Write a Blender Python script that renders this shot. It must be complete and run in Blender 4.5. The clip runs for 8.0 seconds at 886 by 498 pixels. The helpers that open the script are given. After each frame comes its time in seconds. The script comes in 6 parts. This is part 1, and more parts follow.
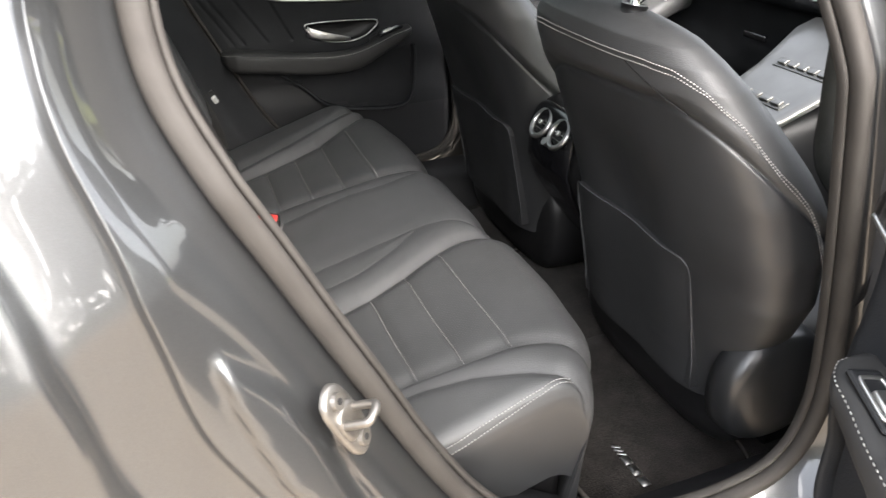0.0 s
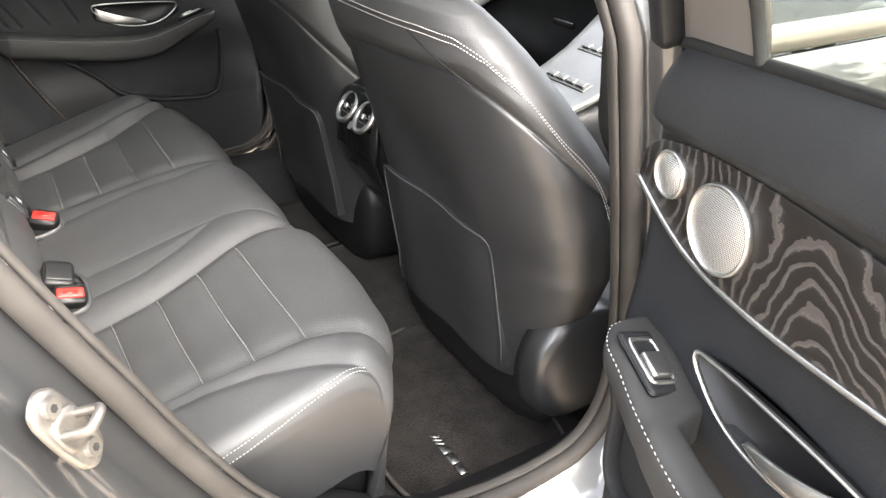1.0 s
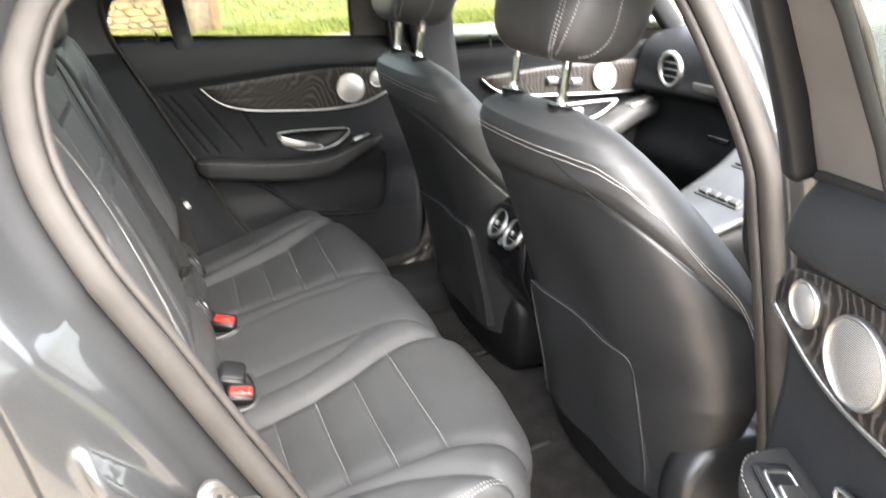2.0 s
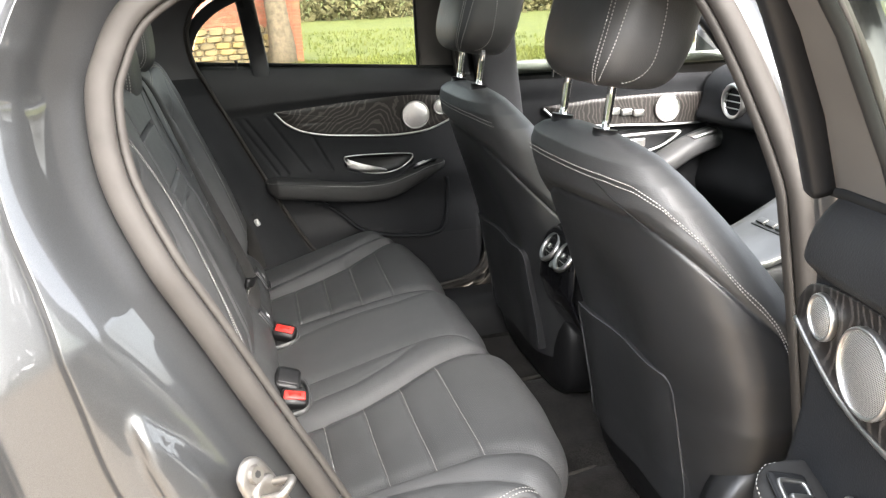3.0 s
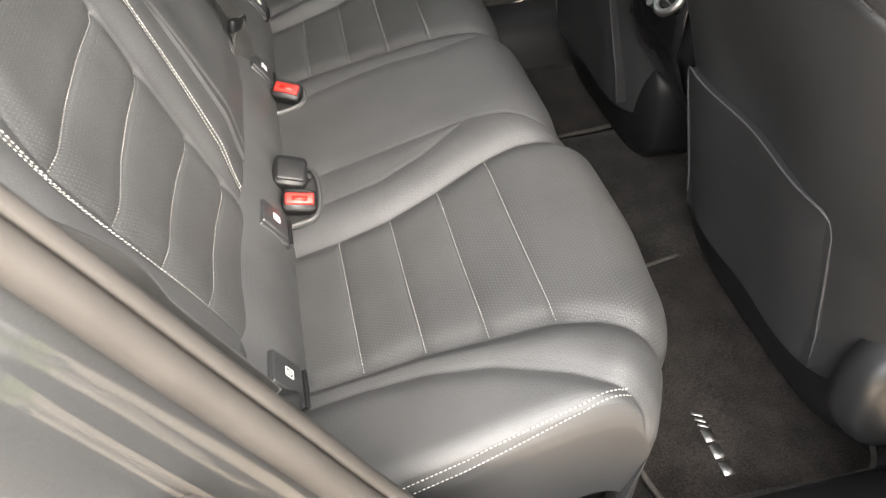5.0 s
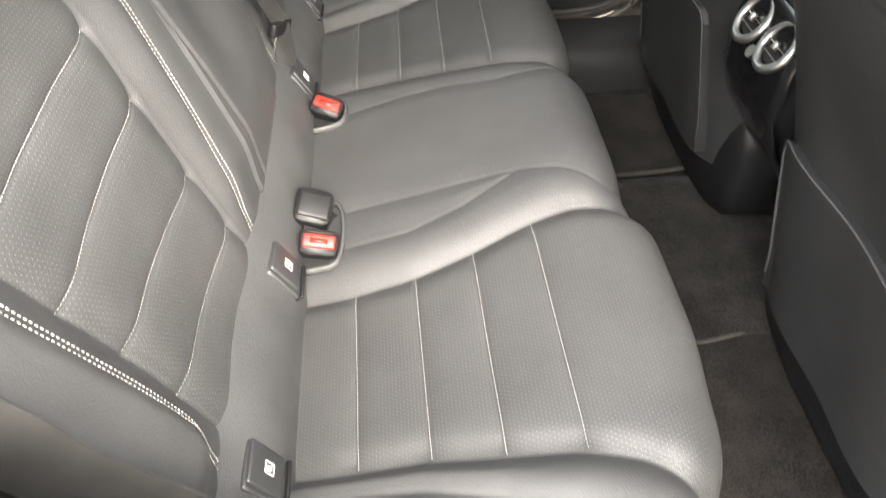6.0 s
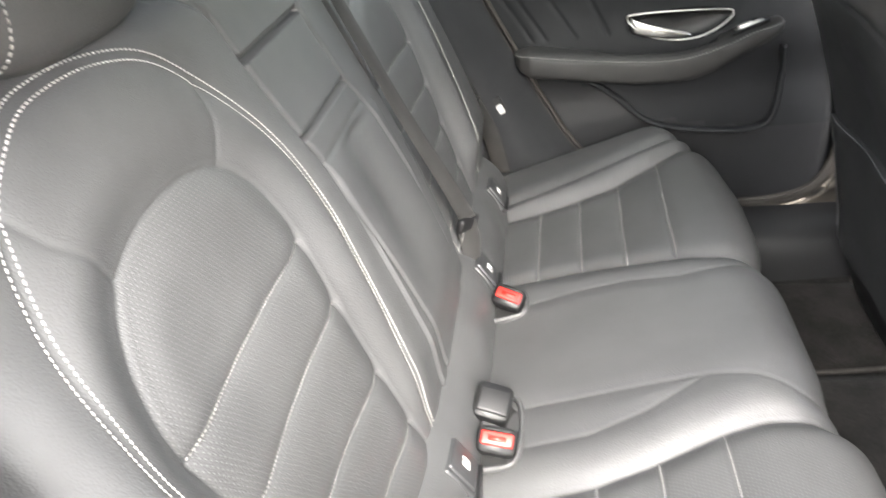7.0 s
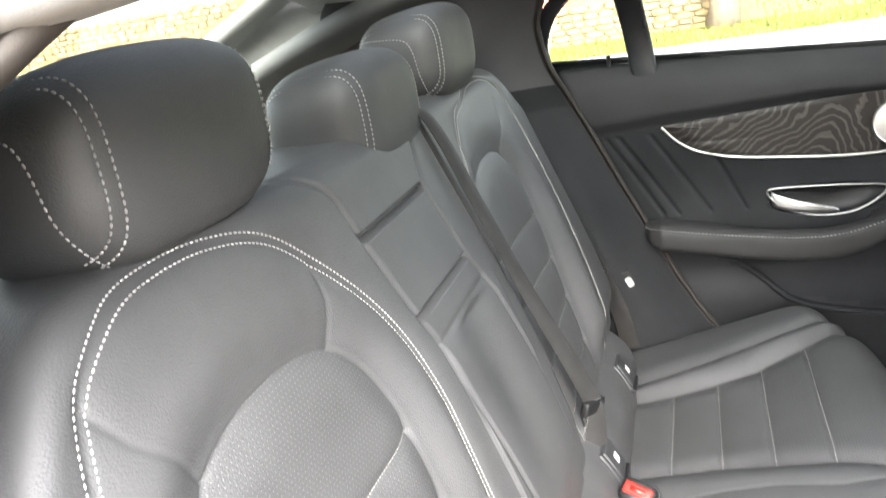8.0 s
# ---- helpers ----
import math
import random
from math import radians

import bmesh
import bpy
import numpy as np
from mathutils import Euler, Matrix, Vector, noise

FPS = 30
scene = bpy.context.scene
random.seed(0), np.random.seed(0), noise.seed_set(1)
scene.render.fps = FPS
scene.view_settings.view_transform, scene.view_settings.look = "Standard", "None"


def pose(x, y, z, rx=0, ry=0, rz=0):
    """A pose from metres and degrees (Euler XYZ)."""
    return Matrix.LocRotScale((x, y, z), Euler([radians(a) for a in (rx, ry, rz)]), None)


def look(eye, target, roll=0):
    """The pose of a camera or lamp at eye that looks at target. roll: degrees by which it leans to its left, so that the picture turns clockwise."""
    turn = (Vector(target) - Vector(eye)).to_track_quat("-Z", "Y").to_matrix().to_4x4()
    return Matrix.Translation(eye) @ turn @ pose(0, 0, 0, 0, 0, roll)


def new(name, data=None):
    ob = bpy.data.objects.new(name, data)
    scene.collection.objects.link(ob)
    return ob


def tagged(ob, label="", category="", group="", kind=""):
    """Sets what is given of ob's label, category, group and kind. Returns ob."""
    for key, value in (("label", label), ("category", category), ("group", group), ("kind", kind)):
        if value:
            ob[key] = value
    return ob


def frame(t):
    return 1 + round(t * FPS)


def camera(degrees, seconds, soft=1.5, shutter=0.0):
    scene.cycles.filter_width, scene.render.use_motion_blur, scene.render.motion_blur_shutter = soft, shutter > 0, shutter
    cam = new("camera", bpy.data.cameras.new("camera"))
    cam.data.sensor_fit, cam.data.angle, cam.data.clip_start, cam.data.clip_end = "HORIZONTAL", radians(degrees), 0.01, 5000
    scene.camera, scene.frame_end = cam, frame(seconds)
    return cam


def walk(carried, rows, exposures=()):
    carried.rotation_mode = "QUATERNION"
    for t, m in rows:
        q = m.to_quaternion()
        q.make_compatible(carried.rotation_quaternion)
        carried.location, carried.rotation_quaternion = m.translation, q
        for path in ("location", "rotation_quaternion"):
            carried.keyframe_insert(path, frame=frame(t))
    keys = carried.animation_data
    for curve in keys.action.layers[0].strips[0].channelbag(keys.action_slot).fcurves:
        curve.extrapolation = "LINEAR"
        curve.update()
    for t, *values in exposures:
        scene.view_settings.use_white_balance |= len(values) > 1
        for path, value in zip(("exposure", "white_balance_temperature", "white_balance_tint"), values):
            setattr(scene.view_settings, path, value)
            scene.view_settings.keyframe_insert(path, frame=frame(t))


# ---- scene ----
cam = camera(59.7, 8.0, soft=1.3, shutter=0.3)
PATH = [
    (0, (-0.110, -1.480, 1.524), (0.491, 0.155, 0.540), -1.6),
    (0.5, (-0.037, -1.469, 1.490), (0.708, 0.112, 0.514), 0.5),
    (1, (0.005, -1.479, 1.461), (0.937, -0.004, 0.483), 1.7),
    (1.5, (0.014, -1.490, 1.455), (0.885, 0.042, 0.509), -0.5),
    (2, (0.006, -1.530, 1.500), (0.627, 0.227, 0.772), -2.3),
    (2.2, (0.011, -1.558, 1.500), (0.571, 0.253, 0.861), -2.6),
    (3.3, (0.029, -1.606, 1.475), (0.466, 0.234, 0.826), -2.6),
    (3.5, (0.030, -1.595, 1.462), (0.455, 0.199, 0.685), -3.0),
    (4, (0.038, -1.452, 1.447), (0.408, 0.215, 0.406), -3.8),
    (4.2, (0.036, -1.374, 1.457), (0.384, 0.259, 0.353), -3.9),
    (5.3, (0.158, -1.075, 1.443), (0.342, 0.326, 0.029), -3.9),
    (5.5, (0.167, -1.034, 1.431), (0.325, 0.354, -0.001), -2.9),
    (6, (0.185, -0.958, 1.438), (0.264, 0.478, 0.048), -1.9),
    (6.5, (0.206, -0.927, 1.460), (0.143, 0.658, 0.242), -4.4),
    (7, (0.174, -0.932, 1.474), (-0.161, 0.755, 0.454), -8.8),
    (7.5, (0.164, -0.906, 1.477), (-0.350, 0.847, 0.661), -9.9),
    (8, (0.168, -0.868, 1.477), (-0.455, 0.931, 0.867), -9.8),
]
# the clip's camera opens up as it comes to face the dark seats
LEVELS = [(0.0, 3.58, 6580, 11), (0.5, 4.12, 6650, 11), (1.0, 4.35, 6720, 11), (2.0, 4.3, 6550, 11), (3.5, 3.8, 6580, 10), (4.0, 3.87, 6720, 10), (5.5, 4.45, 6950, 11), (6.2, 4.8, 7000, 11), (7.0, 5.0, 6600, 10), (8.0, 5.08, 6450, 11)]
walk(cam, [(t, look(eye, target, roll)) for t, eye, target, roll in PATH], LEVELS)

# ---- light ----
world = bpy.data.worlds.new("overcast_sky")
scene.world = world
world.use_nodes = True
wn = world.node_tree.nodes
wl = world.node_tree.links
sky = wn.new("ShaderNodeTexSky")
sky.sky_type = "NISHITA"
sky.sun_disc = False
sky.sun_elevation = radians(38)
sky.sun_rotation = radians(160)
sky.air_density, sky.dust_density, sky.ozone_density = 1.0, 4.0, 1.0
pale = wn.new("ShaderNodeHueSaturation")
pale.inputs["Saturation"].default_value = 0.35
wl.new(sky.outputs["Color"], pale.inputs["Color"])
wl.new(pale.outputs["Color"], wn["Background"].inputs["Color"])
wn["Background"].inputs["Strength"].default_value = 0.15
sun = new("sun", bpy.data.lights.new("sun", "SUN"))
sun.data.energy, sun.data.angle, sun.data.color = 1.05, radians(90), (1.0, 0.975, 0.94)
sun.matrix_basis = look((0.6, -4.2, 3.5), (0, 0, 0))

# ---- materials ----


def node_mat(name):
    m = bpy.data.materials.new(name)
    m.use_nodes = True
    return m, m.node_tree.nodes, m.node_tree.links, m.node_tree.nodes["Principled BSDF"]


def ramp(n, stops):
    r = n.new("ShaderNodeValToRGB")
    while len(r.color_ramp.elements) < len(stops):
        r.color_ramp.elements.new(0.5)
    for e, (p, c) in zip(r.color_ramp.elements, stops):
        e.position, e.color = p, (*c, 1)
    return r


def noise_tex(n, l, scale, detail=4, rough=0.6, coords="Object"):
    tc = n.new("ShaderNodeTexCoord")
    t = n.new("ShaderNodeTexNoise")
    t.inputs["Scale"].default_value, t.inputs["Detail"].default_value, t.inputs["Roughness"].default_value = scale, detail, rough
    l.new(tc.outputs[coords], t.inputs["Vector"])
    return t


def bump_to(n, l, b, height, strength, distance, chain=None):
    u = n.new("ShaderNodeBump")
    u.inputs["Strength"].default_value, u.inputs["Distance"].default_value = strength, distance
    l.new(height, u.inputs["Height"])
    if chain:
        l.new(chain.outputs["Normal"], u.inputs["Normal"])
    l.new(u.outputs["Normal"], b.inputs["Normal"])
    return u


def surface(name, dark, light, rough=(0.4, 0.55), metal=0.0, grain=900.0, grain_height=0.0003, grain_strength=0.35, blotch=9.0, coat=0.0, spec=0.5):
    """A two-scale surface: slow blotches in colour and gloss, fine grain in relief."""
    m, n, l, b = node_mat(name)
    slow = noise_tex(n, l, blotch, 5)
    c = ramp(n, [(0.3, dark), (0.7, light)])
    l.new(slow.outputs["Fac"], c.inputs["Fac"])
    l.new(c.outputs["Color"], b.inputs["Base Color"])
    fine = noise_tex(n, l, grain, 2)
    r = n.new("ShaderNodeMapRange")
    r.inputs["To Min"].default_value, r.inputs["To Max"].default_value = rough
    mid = noise_tex(n, l, blotch * 4, 4)
    l.new(mid.outputs["Fac"], r.inputs["Value"])
    l.new(r.outputs["Result"], b.inputs["Roughness"])
    b.inputs["Metallic"].default_value = metal
    b.inputs["Coat Weight"].default_value = coat
    b.inputs["Specular IOR Level"].default_value = spec
    if grain_strength:
        bump_to(n, l, b, fine.outputs["Fac"], grain_strength, grain_height)
    return m


def leather(name, dark, light, holes=False, wrinkle=1.0, rough=(0.48, 0.58)):
    m, n, l, b = node_mat(name)
    slow = noise_tex(n, l, 7, 5)
    c = ramp(n, [(0.3, dark), (0.72, light)])
    l.new(slow.outputs["Fac"], c.inputs["Fac"])
    r = n.new("ShaderNodeMapRange")
    r.inputs["To Min"].default_value, r.inputs["To Max"].default_value = rough
    mid = noise_tex(n, l, 30, 5)
    l.new(mid.outputs["Fac"], r.inputs["Value"])
    l.new(r.outputs["Result"], b.inputs["Roughness"])
    b.inputs["Specular IOR Level"].default_value = 0.45
    tc = n.new("ShaderNodeTexCoord")
    cell = n.new("ShaderNodeTexVoronoi")
    cell.feature = "SMOOTH_F1"
    cell.inputs["Scale"].default_value = 620
    l.new(tc.outputs["Object"], cell.inputs["Vector"])
    u = bump_to(n, l, b, cell.outputs["Distance"], 0.45 if holes else 0.35, 0.0009)
    crease = noise_tex(n, l, 55, 6, 0.65)
    u = bump_to(n, l, b, crease.outputs["Fac"], 0.05 * wrinkle, 0.003, u)
    colour = c.outputs["Color"]
    if holes:
        uv = n.new("ShaderNodeUVMap")
        sep = n.new("ShaderNodeSeparateXYZ")
        l.new(uv.outputs["UV"], sep.inputs["Vector"])

        def math_node(op, a, k=None, other=None):
            q = n.new("ShaderNodeMath")
            q.operation = op
            l.new(a, q.inputs[0])
            if other is not None:
                l.new(other, q.inputs[1])
            elif k is not None:
                q.inputs[1].default_value = k
            return q.outputs[0]

        pitch = 0.0055
        row = math_node("DIVIDE", sep.outputs["Y"], pitch * 0.75)
        odd = math_node("MULTIPLY", math_node("MODULO", math_node("FLOOR", row), 2.0), 0.5)
        col = math_node("ADD", math_node("DIVIDE", sep.outputs["X"], pitch), other=odd)
        fx = math_node("SUBTRACT", math_node("FRACT", col), 0.5)
        fy = math_node("MULTIPLY", math_node("SUBTRACT", math_node("FRACT", row), 0.5), 0.75)
        d = math_node("SQRT", math_node("ADD", math_node("MULTIPLY", fx, other=fx), other=math_node("MULTIPLY", fy, other=fy)))
        hole = n.new("ShaderNodeMapRange")
        hole.inputs["From Min"].default_value, hole.inputs["From Max"].default_value = 0.09, 0.16
        l.new(d, hole.inputs["Value"])
        mix = n.new("ShaderNodeMix")
        mix.data_type = "RGBA"
        # holes paler than the leather: light on their rims, put into the colour
        mix.inputs[6].default_value = (0.07, 0.07, 0.068, 1)
        l.new(hole.outputs["Result"], mix.inputs[0])
        l.new(colour, mix.inputs[7])
        colour = mix.outputs[2]
        bump_to(n, l, b, hole.outputs["Result"], 0.4, 0.0005, u)
    l.new(colour, b.inputs["Base Color"])
    return m


LEATHER = leather("black_leather", (0.033, 0.0333, 0.0338), (0.046, 0.0464, 0.047))
LEATHER_PERF = leather("perforated_leather", (0.03, 0.0303, 0.0308), (0.042, 0.0424, 0.043), holes=True)
SHELL = surface("grained_black_vinyl", (0.0075, 0.0078, 0.0087), (0.012, 0.0123, 0.0136), (0.46, 0.58), grain=1100, spec=0.3)
SEAT_VINYL = surface("grained_seat_vinyl", (0.017, 0.0174, 0.0183), (0.024, 0.0245, 0.0256), (0.4, 0.5), grain=900, spec=0.6)
SILVER = surface("brushed_silver_trim", (0.13, 0.13, 0.124), (0.18, 0.18, 0.173), (0.4, 0.5), metal=0.9, grain=900, grain_height=0.0001, grain_strength=0.2)
ARM = surface("smooth_armrest_leather", (0.02, 0.0197, 0.0195), (0.028, 0.0276, 0.0274), (0.52, 0.62), grain=800, grain_strength=0.25, spec=0.22)
SATIN = surface("satin_black_cover", (0.011, 0.0114, 0.012), (0.017, 0.0175, 0.0184), (0.3, 0.38), grain=900, grain_strength=0.2, spec=0.6)
SOFT = surface("soft_touch_trim", (0.0125, 0.013, 0.014), (0.018, 0.0187, 0.02), (0.46, 0.58), grain=420, grain_height=0.0011, grain_strength=0.55, spec=0.07)
# paler than SOFT: sky sheen on the rear doors' upper pads, put into the colour
PAD = surface("grained_soft_pad", (0.015, 0.0154, 0.0163), (0.021, 0.0215, 0.0226), (0.48, 0.6), grain=420, grain_height=0.0011, grain_strength=0.5, spec=0.2)
PLASTIC = surface("black_plastic", (0.006, 0.006, 0.0065), (0.01, 0.01, 0.0105), (0.4, 0.52), grain=800, spec=0.3)
GLOSS = surface("gloss_black_plastic", (0.006, 0.006, 0.007), (0.009, 0.009, 0.010), (0.12, 0.2), grain_strength=0.0, coat=0.3)
GREY_TRIM = surface("grey_pillar_trim", (0.036, 0.036, 0.038), (0.05, 0.05, 0.052), (0.5, 0.65), grain=900, spec=0.35)
TAUPE = surface("taupe_post_trim", (0.075, 0.07, 0.066), (0.1, 0.094, 0.088), (0.55, 0.7), grain=900, spec=0.3)
RAIL = surface("mid_grey_roof_trim", (0.11, 0.11, 0.108), (0.145, 0.145, 0.142), (0.6, 0.72), grain=900, spec=0.3)
RUBBER = surface("taupe_rubber_seal", (0.023, 0.0205, 0.0184), (0.033, 0.03, 0.027), (0.7, 0.8), grain=1500, blotch=16, spec=0.25)
DARK_RUBBER = surface("black_rubber", (0.01, 0.01, 0.01), (0.016, 0.016, 0.016), (0.65, 0.8), grain=900, spec=0.2)
CHROME = surface("satin_aluminium", (0.46, 0.455, 0.44), (0.56, 0.555, 0.54), (0.3, 0.42), metal=1.0, grain=1400, grain_height=0.0001, grain_strength=0.15)
BRIGHT = surface("polished_chrome", (0.78, 0.77, 0.75), (0.85, 0.84, 0.82), (0.06, 0.12), metal=1.0, grain_strength=0.0)
STEEL = surface("zinc_plated_steel", (0.13, 0.122, 0.112), (0.22, 0.208, 0.192), (0.3, 0.45), metal=0.85, grain=500, blotch=40)
THREAD = surface("light_grey_thread", (0.24, 0.235, 0.225), (0.36, 0.355, 0.34), (0.7, 0.8), grain=2500, blotch=300)
BINDING = surface("mat_binding", (0.045, 0.041, 0.037), (0.075, 0.069, 0.062), (0.75, 0.9), grain=900, grain_height=0.0008, blotch=60, spec=0.2)
RED = surface("red_plastic", (0.3, 0.011, 0.007), (0.37, 0.016, 0.01), (0.4, 0.5), grain=500)
WHITE = surface("white_print", (0.42, 0.42, 0.41), (0.5, 0.5, 0.49), (0.5, 0.6), grain_strength=0.0)
MIRROR = surface("door_mirror_glass", (0.8, 0.8, 0.8), (0.85, 0.85, 0.85), (0.02, 0.03), metal=1.0, grain_strength=0.0)


def carpet(name, dark, light):
    m, n, l, b = node_mat(name)
    a = noise_tex(n, l, 300, 5)
    s = noise_tex(n, l, 14, 5)
    mix = n.new("ShaderNodeMath")
    mix.operation = "MULTIPLY_ADD"
    mix.inputs[1].default_value = 0.6
    l.new(a.outputs["Fac"], mix.inputs[0])
    half = n.new("ShaderNodeMath")
    half.operation = "MULTIPLY"
    half.inputs[1].default_value = 0.4
    l.new(s.outputs["Fac"], half.inputs[0])
    l.new(half.outputs[0], mix.inputs[2])
    c = ramp(n, [(0.41, dark), (0.63, light)])
    l.new(mix.outputs[0], c.inputs["Fac"])
    l.new(c.outputs["Color"], b.inputs["Base Color"])
    b.inputs["Roughness"].default_value = 0.95
    b.inputs["Specular IOR Level"].default_value = 0.15
    b.inputs["Sheen Weight"].default_value = 0.08
    b.inputs["Sheen Roughness"].default_value = 0.4
    bump_to(n, l, b, a.outputs["Fac"], 0.9, 0.003)
    return m


CARPET = carpet("dark_floor_carpet", (0.009, 0.0083, 0.0079), (0.034, 0.0312, 0.0294))
MAT = carpet("velour_mat", (0.007, 0.006, 0.0054), (0.034, 0.0295, 0.0268))


def paint():
    m, n, l, b = node_mat("dark_grey_metallic_paint")
    flake = n.new("ShaderNodeTexVoronoi")
    tc = n.new("ShaderNodeTexCoord")
    flake.inputs["Scale"].default_value = 2600
    l.new(tc.outputs["Object"], flake.inputs["Vector"])
    c = ramp(n, [(0.0, (0.045, 0.0462, 0.0472)), (1.0, (0.07, 0.0718, 0.0735))])
    l.new(flake.outputs["Color"], c.inputs["Fac"])
    l.new(c.outputs["Color"], b.inputs["Base Color"])
    b.inputs["Metallic"].default_value = 0.75
    r = n.new("ShaderNodeMapRange")
    r.inputs["To Min"].default_value, r.inputs["To Max"].default_value = 0.36, 0.43
    dust = noise_tex(n, l, 22, 6)
    l.new(dust.outputs["Fac"], r.inputs["Value"])
    l.new(r.outputs["Result"], b.inputs["Roughness"])
    b.inputs["Coat Weight"].default_value = 1.0
    b.inputs["Coat Roughness"].default_value = 0.025
    return m


PAINT = paint()


def ash_wood():
    m, n, l, b = node_mat("black_open_pore_ash")
    uv = n.new("ShaderNodeUVMap")
    mp = n.new("ShaderNodeMapping")
    mp.inputs["Location"].default_value = (-0.43, -1.1, 0)
    l.new(uv.outputs["UV"], mp.inputs["Vector"])
    turn = n.new("ShaderNodeMapping")
    turn.inputs["Rotation"].default_value = (0, 0, 0.45)
    l.new(mp.outputs["Vector"], turn.inputs["Vector"])
    sep = n.new("ShaderNodeSeparateXYZ")
    l.new(turn.outputs["Vector"], sep.inputs["Vector"])

    def sums(op, a, b2, c2=None):
        q = n.new("ShaderNodeMath")
        q.operation = op
        for k, v in enumerate((a, b2, c2)):
            if isinstance(v, (int, float)):
                q.inputs[k].default_value = v
            elif v is not None:
                l.new(v, q.inputs[k])
        return q.outputs[0]

    # cathedral arches: legs of one spacing that close over the middle, frayed by the pores
    leg = sums("SQRT", sums("MULTIPLY_ADD", sep.outputs["X"], sep.outputs["X"], 0.0005), None)
    warp = n.new("ShaderNodeTexNoise")
    warp.inputs["Scale"].default_value, warp.inputs["Detail"].default_value = 11, 2
    l.new(uv.outputs["UV"], warp.inputs["Vector"])
    fray = n.new("ShaderNodeTexNoise")
    fray.inputs["Scale"].default_value, fray.inputs["Detail"].default_value = 90, 4
    l.new(uv.outputs["UV"], fray.inputs["Vector"])
    rings = sums("MULTIPLY_ADD", leg, 62.0, sums("MULTIPLY", sep.outputs["Y"], 34.0))
    rings = sums("MULTIPLY_ADD", warp.outputs["Fac"], 5.0, rings)
    rings = sums("MULTIPLY_ADD", fray.outputs["Fac"], 0.45, rings)
    f = n.new("ShaderNodeMath")
    f.operation = "FRACT"
    l.new(rings, f.inputs[0])
    pore = n.new("ShaderNodeTexNoise")
    pore.inputs["Scale"].default_value, pore.inputs["Detail"].default_value = 420, 3
    l.new(uv.outputs["UV"], pore.inputs["Vector"])
    add = n.new("ShaderNodeMath")
    add.operation = "MULTIPLY_ADD"
    add.inputs[1].default_value = 0.3
    l.new(pore.outputs["Fac"], add.inputs[0])
    l.new(f.outputs[0], add.inputs[2])
    c = ramp(n, [(0.15, (0.009, 0.0076, 0.0067)), (0.82, (0.012, 0.0102, 0.009)), (0.92, (0.065, 0.058, 0.053)), (1.0, (0.045, 0.04, 0.037))])
    l.new(add.outputs[0], c.inputs["Fac"])
    l.new(c.outputs["Color"], b.inputs["Base Color"])
    b.inputs["Roughness"].default_value = 0.42
    b.inputs["Specular IOR Level"].default_value = 0.35
    bump_to(n, l, b, add.outputs[0], 0.2, 0.0004)
    return m


ASH = ash_wood()


def webbing():
    m, n, l, b = node_mat("seat_belt_webbing")
    uv = n.new("ShaderNodeUVMap")
    w = n.new("ShaderNodeTexWave")
    w.inputs["Scale"].default_value = 420
    w.inputs["Distortion"].default_value = 2.5
    w.bands_direction = "DIAGONAL"
    l.new(uv.outputs["UV"], w.inputs["Vector"])
    soil = noise_tex(n, l, 26, 5)
    c = ramp(n, [(0.3, (0.016, 0.0157, 0.0153)), (0.75, (0.025, 0.0245, 0.024))])
    l.new(soil.outputs["Fac"], c.inputs["Fac"])
    l.new(c.outputs["Color"], b.inputs["Base Color"])
    b.inputs["Roughness"].default_value = 0.7
    b.inputs["Specular IOR Level"].default_value = 0.12
    b.inputs["Sheen Weight"].default_value = 0.1
    b.inputs["Sheen Roughness"].default_value = 0.3
    bump_to(n, l, b, w.outputs["Fac"], 0.15, 0.0004)
    return m


WEBBING = webbing()


def perforated_metal():
    m, n, l, b = node_mat("perforated_aluminium")
    uv = n.new("ShaderNodeUVMap")
    v = n.new("ShaderNodeTexVoronoi")
    v.inputs["Scale"].default_value = 520
    v.inputs["Randomness"].default_value = 0.0
    l.new(uv.outputs["UV"], v.inputs["Vector"])
    c = ramp(n, [(0.2, (0.06, 0.06, 0.06)), (0.36, (0.74, 0.73, 0.71))])
    l.new(v.outputs["Distance"], c.inputs["Fac"])
    l.new(c.outputs["Color"], b.inputs["Base Color"])
    b.inputs["Metallic"].default_value, b.inputs["Roughness"].default_value = 0.85, 0.35
    bump_to(n, l, b, v.outputs["Distance"], 0.5, 0.0006)
    return m


GRILLE = perforated_metal()


def glass(name, tint):
    """Thin sheet glass: tinted see-through body under a Fresnel gloss."""
    m, n, l, b = node_mat(name)
    n.remove(b)
    see = n.new("ShaderNodeBsdfTransparent")
    see.inputs["Color"].default_value = (*tint, 1)
    shine = n.new("ShaderNodeBsdfGlossy")
    shine.inputs["Roughness"].default_value = 0.02
    edge = n.new("ShaderNodeLayerWeight")
    edge.inputs["Blend"].default_value = 0.5
    steep = n.new("ShaderNodeMath")
    steep.operation = "POWER"
    steep.inputs[1].default_value = 5.0
    l.new(edge.outputs["Facing"], steep.inputs[0])
    gloss = n.new("ShaderNodeMath")
    gloss.operation = "MULTIPLY_ADD"
    gloss.inputs[1].default_value, gloss.inputs[2].default_value = 0.9, 0.04
    l.new(steep.outputs[0], gloss.inputs[0])
    mix = n.new("ShaderNodeMixShader")
    l.new(gloss.outputs[0], mix.inputs["Fac"])
    l.new(see.outputs["BSDF"], mix.inputs[1])
    l.new(shine.outputs["BSDF"], mix.inputs[2])
    l.new(mix.outputs["Shader"], n["Material Output"].inputs["Surface"])
    return m


